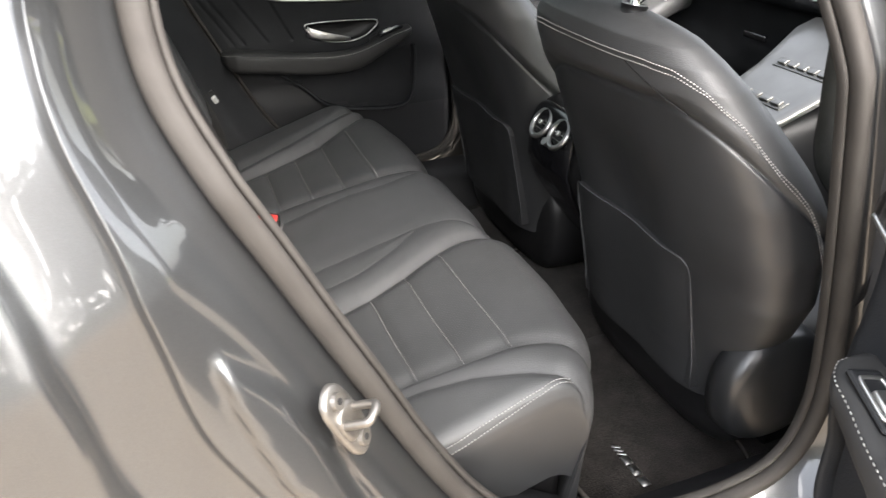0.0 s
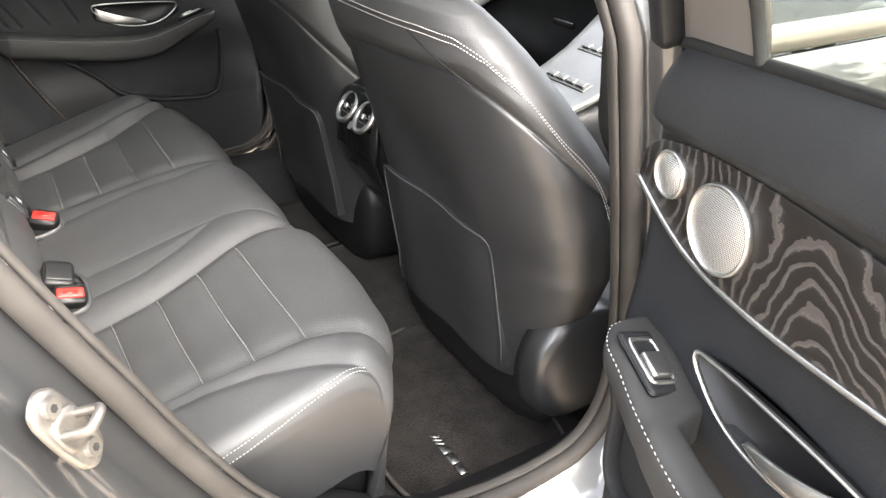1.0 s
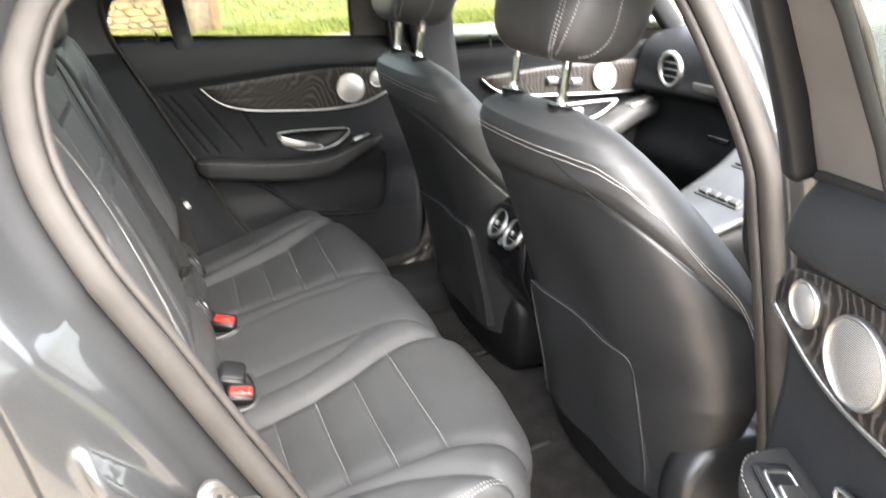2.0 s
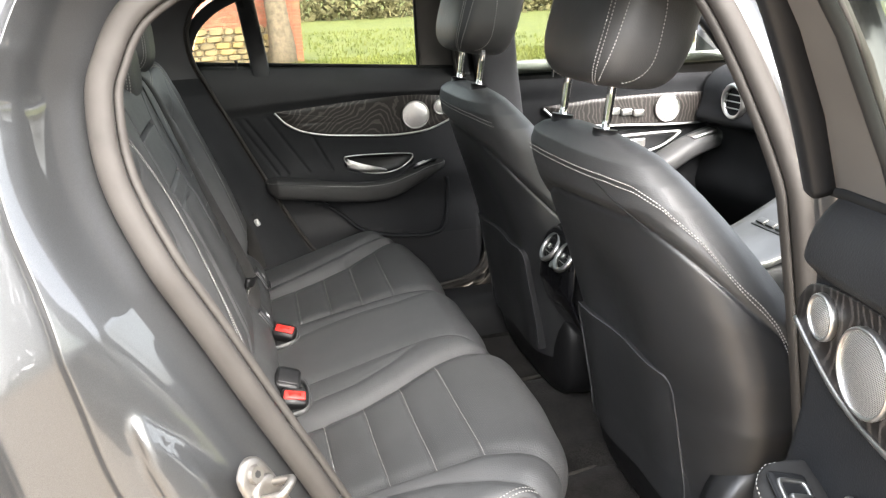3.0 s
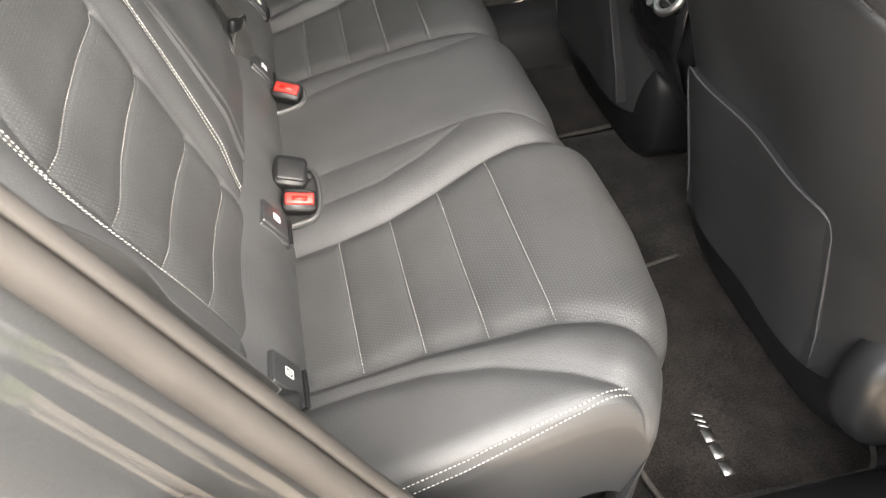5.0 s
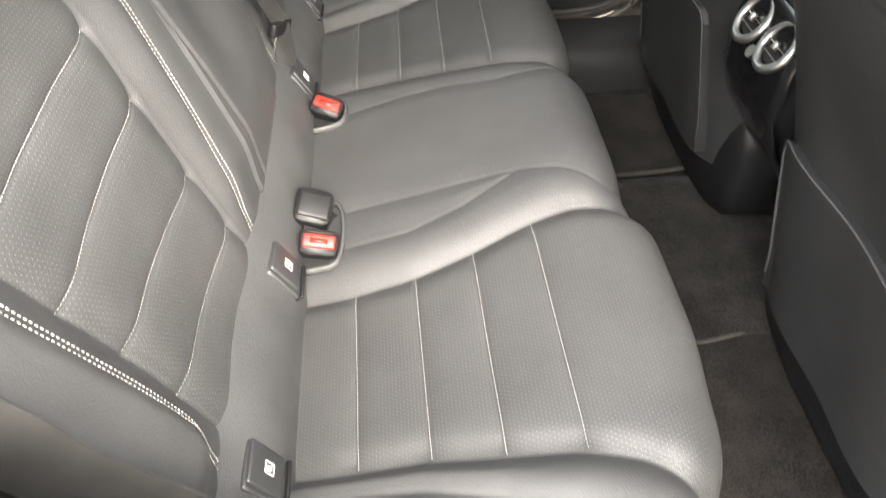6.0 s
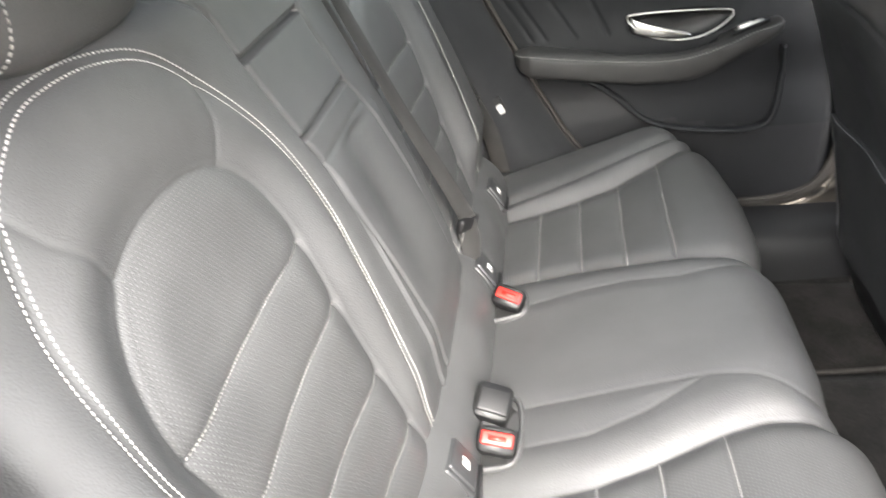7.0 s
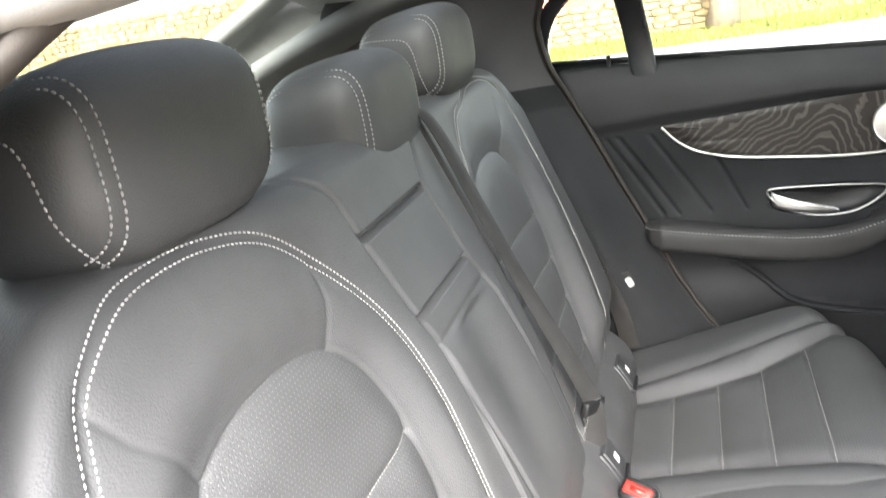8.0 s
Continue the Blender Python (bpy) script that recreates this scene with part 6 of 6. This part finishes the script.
def front_door(mirror):
    PLACE["mirror"] = mirror
    side = "right" if mirror else "left"
    d = thing("door_front_" + side, "closed front car door, " + ("dark grey metallic outside with bright window strip" if mirror else "black trimmed with dark veneer and silver handle"), "car door", kind="structure")
    x = np.linspace(0.80, 1.78, 60)
    z = np.linspace(0.55, 1.2, 60)
    X, Z = np.meshgrid(x, z, indexing="ij")
    Z = 0.55 + (Z - 0.55) * (1.0 - 0.035 * (X - 0.8))
    Y = 0.80 + 0.02 * np.exp(-((Z - 1.0) / 0.05) ** 2) - 0.03 * sstep((0.9 - Z) / 0.1) - 0.012 * sstep((Z - 1.12) / 0.05) + 0.03 * sstep((Z - 1.19) / 0.06)
    sheet(np.stack([X, Y, Z], -1), d, (Z > 1.11).astype(int), {0: ("middle_panel", SOFT, ""), 1: ("upper_pad", SOFT, "")}, flip=False)
    strip = spline([(0.98, 1.10), (1.03, 1.06), (1.12, 1.035), (1.3, 1.022), (1.5, 1.012), (1.62, 1.02), (1.72, 1.06)], 8)
    top = [(1.72, 1.10), (1.5, 1.12), (1.2, 1.12), (0.98, 1.105)]
    lift = lambda a, b, h: np.stack([a, 0.79 - h, b], -1)
    pl = plate(np.vstack([strip, spline(top, 5)]), lift, 0.005, 0.0015)
    wood = fix_normals(part("veneer", pl, ASH, d, "black open-pore ash veneer", uv=np.asarray(pl[0])[:, [0, 2]]))
    fix_normals(part("bright_strip", sweep(np.stack([strip[:, 0], np.full(len(strip), 0.784), strip[:, 1]], -1), ring_profile(0.004, 0.003, 8), (0, 1, 0)), CHROME, d, "satin silver trim strip"))
    disc_on(wood, 1.43, 1.072, 0.045, 0.782)
    for k in range(3):
        part("seat_switch", rbox((1.23 + 0.045 * k, 0.775, 1.075 - 0.006 * k), (0.038, 0.012, 0.022), 0.004), CHROME, wood, "silver seat switch")
    loop = spline([(1.2, 0.985), (1.45, 0.99), (1.47, 0.98), (1.4, 0.94), (1.3, 0.925), (1.22, 0.95)], 8, closed=True)
    fix_normals(part("handle_ring", sweep(np.stack([loop[:, 0], np.full(len(loop), 0.772), loop[:, 1]], -1), ring_profile(0.005, 0.006, 10), (0, 1, 0), closed=True), CHROME, d, "satin silver handle surround"))
    part("handle_blade", rbox((1.29, 0.778, 0.96), (0.12, 0.012, 0.03), 0.005), CHROME, d)
    arm = spline([(0.95, 0.75, 0.86), (1.15, 0.73, 0.86), (1.35, 0.725, 0.88), (1.5, 0.73, 0.945), (1.62, 0.75, 0.97)], 10)
    fix_normals(part("armrest", sweep(arm, ring_profile(0.05, 0.035, 20, 2.8), (0, 0, 1)), LEATHER, d))
    part("switch_panel", rbox((1.53, 0.715, 0.985), (0.09, 0.045, 0.012), 0.005, 2, Euler((0, radians(-14), 0)).to_matrix()), CHROME, d, "silver window switches")
    # outside skin, belt strip, glass
    xs = np.linspace(0.765, 1.85, 40)
    zs = np.linspace(0.42, 1.214, 50)
    Xo, Zo = np.meshgrid(xs, zs, indexing="ij")
    Yo = 0.915 + 0.03 * np.exp(-((Zo - 0.86) / 0.22) ** 2) - 0.10 * sstep((Zo - 1.12) / 0.3) - 0.012 * np.exp(-((Zo - 1.0) / 0.02) ** 2)
    part("outer_skin", (np.stack([Xo, Yo, Zo], -1).reshape(-1, 3), grid_faces(40, 50)), PAINT, d, "dark grey metallic skin")
    fix_normals(d.children[-1])
    bz = np.full(30, 1.24)
    part("belt_strip", sweep(np.stack([np.linspace(0.75, 1.85, 30), np.full(30, 0.87), bz - 0.012], -1), ring_profile(0.007, 0.019, 10, 3), (0, 0, 1)), CHROME, d, "satin silver window strip")
    part("outside_handle", rbox((0.93, 0.965, 1.05), (0.19, 0.022, 0.03), 0.01, 3), PAINT, d)
    gl = []
    for f in np.linspace(0, 1, 8):
        zz = 1.2 + 0.325 * f
        yy = 0.865 - 0.6 * (zz - 1.2) ** 1.15
        gl.append([(xx, yy, zz) for xx in np.linspace(0.86 - 0.04 * f, 1.72 - 0.5 * f, 10)])
    gl = np.array(gl)
    F = grid_faces(8, 10)
    V = np.concatenate([gl.reshape(-1, 3), gl.reshape(-1, 3) + np.array([0, 0.004, 0.001])])
    part("window_pane", (V, [tuple(f) for f in F] + [tuple(f[::-1] + 80) for f in F]), GLASS, d, "clear glass")
    part("lock_pin", sweep([(1.015, 0.795, 1.2), (1.015, 0.795, 1.235)], ring_profile(0.004, n=10), (1, 0, 0)), DARK_RUBBER, d)
    path = spline([(1.72, 0.8, 1.2), (1.5, 0.74, 1.4), (1.25, 0.68, 1.52), (0.8, 0.66, 1.545)], 8)
    part("window_frame", sweep(path, ring_profile(0.035, 0.025, 12, 3), (0, 1, 0)), SHELL, d, "black front pillar and frame")
    fix_normals(d.children[-1])
    part("bpillar_cover", sweep([(0.80, 0.87, 1.2), (0.775, 0.8, 1.36), (0.755, 0.73, 1.5)], ring_profile(0.05, 0.012, 12, 4), (0, 1, 0)), GLOSS, d, "gloss black pillar cover")
    fix_normals(d.children[-1])
    # mirror on the left door
    mir = part("wing_mirror", rbox((1.66, 1.0, 1.27), (0.09, 0.2, 0.14), 0.03, 3), PAINT, d)
    part("mirror_glass", rbox((1.612, 1.0, 1.27), (0.004, 0.16, 0.11), 0.002), MIRROR, mir)
    PLACE["mirror"] = False
    return d


front_door(True)
front_door(False)

dash = thing("dashboard", "black dashboard with round silver air vents and glovebox", "dashboard")
sec = [(1.95, 1.22), (1.75, 1.215), (1.66, 1.195), (1.615, 1.15), (1.6, 1.08), (1.585, 1.04), (1.6, 1.02), (1.64, 1.0), (1.625, 0.9), (1.60, 0.8), (1.66, 0.68), (1.75, 0.62), (1.95, 0.6)]
sec = spline([(a, b) for a, b in sec], 5)
ys = np.linspace(-0.77, 0.77, 60)
Q = np.array([[(a + 0.05 * math.cos(y * 2) - 0.05, y, b) for y in ys] for a, b in sec])
reg = np.zeros(Q.shape[:2], int)
reg[(Q[..., 2] < 1.09) & (Q[..., 2] > 1.03)] = 1
reg[Q[..., 2] < 0.99] = 2
sheet(Q, dash, reg, {0: ("dash_top", SOFT, ""), 1: ("dash_trim", SOFT, ""), 2: ("glovebox", SOFT, "black glovebox front")}, flip=True)
t = np.linspace(0, 2 * np.pi, 36, endpoint=False)
for y in (0.6, 0.14, 0.0, -0.14, -0.6):
    r = 0.052 if abs(y) > 0.3 else 0.04
    ringp = np.stack([np.full(36, 1.565), y + r * np.cos(t), 1.105 + r * np.sin(t)], -1)
    ring = fix_normals(part("dash_vent", sweep(ringp, ring_profile(0.008, 0.012, 10), (1, 0, 0), closed=True), CHROME, dash, "round silver air vent"))
    disc = bmesh.new()
    bmesh.ops.create_cone(disc, cap_ends=True, segments=24, radius1=r, radius2=r, depth=0.01, matrix=Matrix.Translation((1.575, y, 1.105)) @ Matrix.Rotation(radians(90), 4, "Y"))
    part("vent_well", disc, DARK_RUBBER, ring, smooth=False)
    for dz in (-0.022, 0, 0.022):
        part("vent_slat", rbox((1.562, y, 1.105 + dz), (0.008, 1.9 * math.sqrt(r * r - dz * dz), 0.003), 0.001, 1), CHROME, ring)
part("dash_insert", rbox((1.574, 0.36, 1.063), (0.012, 0.26, 0.03), 0.005, 2), SILVER, dash, "narrow silver dash insert")
part("glovebox_latch", rbox((1.58, 0.36, 0.92), (0.016, 0.09, 0.02), 0.005), GLOSS, dash)
part("windscreen_shelf", rbox((2.0, 0, 1.18), (0.5, 1.5, 0.06), 0.02), SOFT, dash)
part("firewall", rbox((1.98, 0, 0.75), (0.05, 1.56, 0.95), 0.01), SHELL, dash)

# front belt hanging beside the near front seat
b = thing("front_seat_belt", "black front seat belt hanging by the middle pillar", "seat belt")
belt([(0.785, -0.66, 1.36), (0.814, -0.642, 1.225), (0.822, -0.642, 1.13), (0.838, -0.645, 1.03), (0.93, -0.665, 0.88), (0.955, -0.69, 0.6)], (1, 0.15, 0), 0.045, b)

# ---- outside ----


def ground_mat(name, stops, scale, bump=0.02, rough=0.9):
    m, n, l, b = node_mat(name)
    a = noise_tex(n, l, scale, 8, 0.65)
    c = ramp(n, stops)
    l.new(a.outputs["Fac"], c.inputs["Fac"])
    l.new(c.outputs["Color"], b.inputs["Base Color"])
    b.inputs["Roughness"].default_value = rough
    f = noise_tex(n, l, scale * 14, 4)
    bump_to(n, l, b, f.outputs["Fac"], 0.6, bump)
    return m


GRASS = ground_mat("meadow_grass", [(0.3, (0.07, 0.085, 0.014)), (0.55, (0.12, 0.13, 0.022)), (0.75, (0.16, 0.15, 0.045))], 0.9)
ROAD = ground_mat("pale_worn_asphalt", [(0.3, (0.16, 0.16, 0.158)), (0.7, (0.24, 0.24, 0.235))], 3.0, 0.004)
YARD = ground_mat("tan_gravel_yard", [(0.3, (0.26, 0.205, 0.15)), (0.7, (0.4, 0.33, 0.245))], 6.0, 0.01)
STONE = ground_mat("mossy_rubble_stone", [(0.25, (0.1, 0.075, 0.045)), (0.5, (0.19, 0.145, 0.085)), (0.75, (0.26, 0.2, 0.11))], 5.0, 0.01)
BRICK = ground_mat("old_red_brick", [(0.3, (0.2, 0.07, 0.04)), (0.7, (0.34, 0.13, 0.08))], 6.0, 0.005)
MORTAR = ground_mat("lime_mortar", [(0.3, (0.15, 0.12, 0.085)), (0.7, (0.22, 0.18, 0.13))], 9.0, 0.01)
BARK = ground_mat("tree_bark", [(0.3, (0.07, 0.05, 0.035)), (0.7, (0.2, 0.15, 0.1))], 9.0, 0.03)
SCRUB = ground_mat("dry_olive_scrub", [(0.3, (0.06, 0.052, 0.022)), (0.55, (0.11, 0.095, 0.04)), (0.75, (0.17, 0.15, 0.07))], 2.0, 0.01)
LEAF = ground_mat("hedge_leaf", [(0.3, (0.025, 0.045, 0.012)), (0.7, (0.07, 0.10, 0.03))], 4.0, 0.01)

gr = np.r_[-800.0, -200, -60, -20, -8, 0, 8, 20, 60, 200, 800]
X, Y = np.meshgrid(gr, gr, indexing="ij")
g = part("ground", (np.stack([X, Y, np.zeros_like(X)], -1).reshape(-1, 3), grid_faces(11, 11)), GRASS)
tagged(g, "bright green mown grass with bare patches", "grass", kind="structure")
yard = part("pavement", rbox((0, -3.0, 0.002), (40, 16, 0.02), 0.004), YARD)
tagged(yard, "tan gravel parking ground under the car", "pavement", kind="structure")
road = part("road", rbox((0, 9.2, 0.01), (300, 8.8, 0.04), 0.01), ROAD)
tagged(road, "pale grey worn asphalt lane", "road", kind="structure")


def stone_piece(rng, w, h, d):
    """A rough stone block: (vertices, faces) round its own centre."""
    pts = []
    for y, s in ((-d / 2, 0.86), (-d / 4, 1.0), (d / 2, 1.0)):
        for a, b in ((-1, -0.6), (-0.6, -1), (0.6, -1), (1, -0.6), (1, 0.6), (0.6, 1), (-0.6, 1), (-1, 0.6)):
            pts.append((a * w / 2 * s * rng.uniform(0.88, 1.02), y * rng.uniform(0.7, 1.2), b * h / 2 * s * rng.uniform(0.86, 1.02)))
    F = [tuple(reversed(range(8)))]
    for i in range(2):
        F += [(i * 8 + j, i * 8 + (j + 1) % 8, (i + 1) * 8 + (j + 1) % 8, (i + 1) * 8 + j) for j in range(8)]
    return np.array(pts), F


def vary(m, hue):
    """Colours a joined or single piece by a random of its own."""
    n, l = m.node_tree.nodes, m.node_tree.links
    b = n["Principled BSDF"]
    src = b.inputs["Base Color"].links[0].from_socket
    info, geo = n.new("ShaderNodeObjectInfo"), n.new("ShaderNodeNewGeometry")
    add = n.new("ShaderNodeMath")
    add.operation = "ADD"
    l.new(info.outputs["Random"], add.inputs[0])
    l.new(geo.outputs["Random Per Island"], add.inputs[1])
    fr = n.new("ShaderNodeMath")
    fr.operation = "FRACT"
    l.new(add.outputs[0], fr.inputs[0])
    c = ramp(n, hue)
    l.new(fr.outputs[0], c.inputs["Fac"])
    mix = n.new("ShaderNodeMix")
    mix.data_type, mix.blend_type = "RGBA", "MULTIPLY"
    mix.inputs[0].default_value = 0.8
    l.new(src, mix.inputs[6])
    l.new(c.outputs["Color"], mix.inputs[7])
    l.new(mix.outputs[2], b.inputs["Base Color"])


vary(STONE, [(0.0, (0.7, 0.68, 0.66)), (0.35, (1.3, 1.2, 1.0)), (0.6, (1.35, 1.15, 0.6)), (0.8, (0.9, 0.85, 0.8)), (1.0, (1.4, 1.3, 1.15))])
vary(BRICK, [(0.0, (0.8, 0.8, 0.8)), (0.5, (1.1, 1.0, 1.0)), (1.0, (1.4, 1.2, 1.1))])

rng = random.Random(7)
wall = thing("garden_wall", "old mossy rubble stone wall with red brick upper courses", "garden wall")
part("wall_core", rbox((-17.6, 17.05, 1.1), (37.4, 0.4, 2.2), 0.03), MORTAR, wall, "pale lime mortar")
shapes = []
for k in range(6):
    me = bpy.data.meshes.new("stone")
    v, f = stone_piece(rng, 0.3, 0.17, 0.14)
    me.from_pydata([tuple(q) for q in v], [], f)
    me.materials.append(STONE)
    shapes.append(me)
rest, bricks = [], []
z = 0.0
while z < 2.2:
    h = rng.uniform(0.12, 0.19)
    x = -36.0 if z < 2.2 else -36
    while x < 1.0:
        w = rng.uniform(0.18, 0.42)
        near = -3.6 < x
        if near and z < 0.78:
            o = new("stone", shapes[rng.randrange(6)])
            o.parent = wall
            o.matrix_basis = Matrix.LocRotScale((x + w / 2, 16.84, z + h / 2), Euler((0, rng.uniform(-0.06, 0.06), 0)), (w / 0.31, 1.0, h / 0.175))
        elif x < -5 and not near:
            v, f = stone_piece(rng, w, h, 0.14)
            rest.append((v + np.array([x + w / 2, 16.84, z + h / 2]), f))
        elif z < 0.78:
            v, f = stone_piece(rng, w, h, 0.14)
            rest.append((v + np.array([x + w / 2, 16.84, z + h / 2]), f))
        x += w
    z += h
o = part("stone_courses", join(*rest), STONE, wall, "mossy rubble stones", smooth=False)
o["kind"] = "stuff"
for r in range(18):
    zc = 0.83 + 0.075 * r
    x = -5.0 + (r % 2) * 0.11
    while x < 0.95:
        v = np.array([(a * 0.105, b * 0.05, c * 0.0325) for a in (-1, 1) for b in (-1, 1) for c in (-1, 1)])
        bricks.append((v + np.array([x, 16.85 + rng.uniform(-0.008, 0.008), zc]), [(0, 1, 3, 2), (4, 6, 7, 5), (0, 4, 5, 1), (2, 3, 7, 6), (1, 5, 7, 3), (0, 2, 6, 4)]))
        x += 0.222
o = part("brick_courses", join(*bricks), BRICK, wall, "weathered red bricks", smooth=False)
o["kind"] = "stuff"

pier = thing("gate_pier", "red brick gate pier at the end of the garden wall", "gate pier")
part("pier_core", rbox((1.3, 16.9, 0.8), (0.34, 0.34, 1.6), 0.01), MORTAR, pier)
for r in range(20):
    for s in range(2):
        br = part("brick", rbox((1.3 + (s - 0.5) * 0.19, 16.72, 0.05 + 0.078 * r), (0.178, 0.06, 0.066), 0.004, 1), BRICK, pier, smooth=False)


def trunk(path, radii, n=14):
    rings = []
    t = np.linspace(0, 2 * np.pi, n, endpoint=False)
    for i, (p, r) in enumerate(zip(path, radii)):
        rr = r * (1 + 0.12 * np.sin(3 * t + i) + 0.08 * np.sin(5 * t + 2 * i))
        rings.append(np.stack([p[0] + rr * np.cos(t), p[1] + rr * np.sin(t), np.full(n, p[2])], -1))
    return loft(rings)


tree = thing("tree", "bare old tree trunk with pale scarred bark on the verge", "tree")
fix_normals(part("trunk", trunk([(0.95, 16.3, -0.05), (0.98, 16.3, 0.4), (0.95, 16.32, 1.0), (0.9, 16.35, 1.8), (0.95, 16.4, 3.0), (1.05, 16.4, 4.5)], [0.36, 0.27, 0.24, 0.22, 0.19, 0.13]), BARK, tree))
leaves = []
for i in range(9):
    a = i * 0.7
    p = [(0.95, 16.4, 2.6 + 0.2 * i), (0.95 + 0.7 * math.cos(a), 16.4 + 0.7 * math.sin(a), 3.4 + 0.25 * i), (0.95 + 1.5 * math.cos(a), 16.4 + 1.5 * math.sin(a), 4.3 + 0.3 * i)]
    fix_normals(part("limb", trunk(p, [0.09, 0.055, 0.02], 8), BARK, tree))
    for k in range(160):
        c = np.array(p[2]) + np.array([rng.gauss(0, 0.5), rng.gauss(0, 0.5), rng.gauss(0, 0.4)])
        d1, d2 = np.array([rng.gauss(0, 1) for _ in range(3)]), np.array([rng.gauss(0, 1) for _ in range(3)])
        d1, d2 = d1 / np.linalg.norm(d1) * 0.07, d2 / np.linalg.norm(d2) * 0.05
        leaves.append((np.array([c - d1, c + d2, c + d1, c - d2]), [(0, 1, 2, 3)]))
part("crown", join(*leaves), LEAF, tree, "sparse small leaves", smooth=False)["kind"] = "stuff"

hedge = []
for i in range(14000):
    x, y, z = rng.uniform(-4, 60), 44 + rng.gauss(0, 0.9), abs(rng.gauss(0, 1.3))
    y += 0.6 * math.sin(x * 0.7)
    z = min(z, 3.2 + 0.6 * math.sin(x * 0.9))
    c = np.array([x, y, z])
    d1, d2 = np.array([rng.gauss(0, 1) for _ in range(3)]), np.array([rng.gauss(0, 1) for _ in range(3)])
    d1, d2 = d1 / np.linalg.norm(d1) * 0.22, d2 / np.linalg.norm(d2) * 0.12
    hedge.append((np.array([c - d1, c + d2, c + d1, c - d2]), [(0, 1, 2, 3)]))
h = part("hedge", join(*hedge), SCRUB, smooth=False)
tagged(h, "ragged dry olive scrub behind the lawn", "hedge", kind="stuff")
# second hedge, out of view: added to block low sky in the paint's reflections
hedge = []
for i in range(7000):
    x, y, z = rng.uniform(-22, 18), -11.5 + rng.gauss(0, 0.5), 4.4 * rng.random() ** 0.8
    z *= 1 + 0.12 * math.sin(x * 0.8) + 0.08 * math.sin(x * 2.3 + 1)
    c = np.array([x, y + 0.3 * math.sin(x), z])
    d1, d2 = np.array([rng.gauss(0, 1) for _ in range(3)]), np.array([rng.gauss(0, 1) for _ in range(3)])
    d1, d2 = d1 / np.linalg.norm(d1) * 0.32, d2 / np.linalg.norm(d2) * 0.24
    hedge.append((np.array([c - d1, c + d2, c + d1, c - d2]), [(0, 1, 2, 3)]))
h = part("hedge", join(*hedge), LEAF, smooth=False)
tagged(h, "unseen tall green hedge added to dim the sky mirrored in the car paint", "hedge", kind="stuff")
blades = []
for i in range(12000):
    x, y = rng.uniform(-6, 9), rng.uniform(13.75, 16.9) if i % 3 else rng.uniform(16.9, 30)
    if y > 16.7 and x < 1.8:
        continue
    hgt, wd, a = rng.uniform(0.05, 0.13), rng.uniform(0.012, 0.03), rng.uniform(0, 6.28)
    dx, dy = wd * math.cos(a), wd * math.sin(a)
    lx, ly = rng.gauss(0, 0.03), rng.gauss(0, 0.03)
    blades.append((np.array([(x - dx, y - dy, 0), (x + dx, y + dy, 0), (x + lx, y + ly, hgt)]), [(0, 1, 2)]))
gb = part("grass_tufts", join(*blades), GRASS, smooth=False)
tagged(gb, "bright green grass tufts along the verge", "grass", kind="stuff")
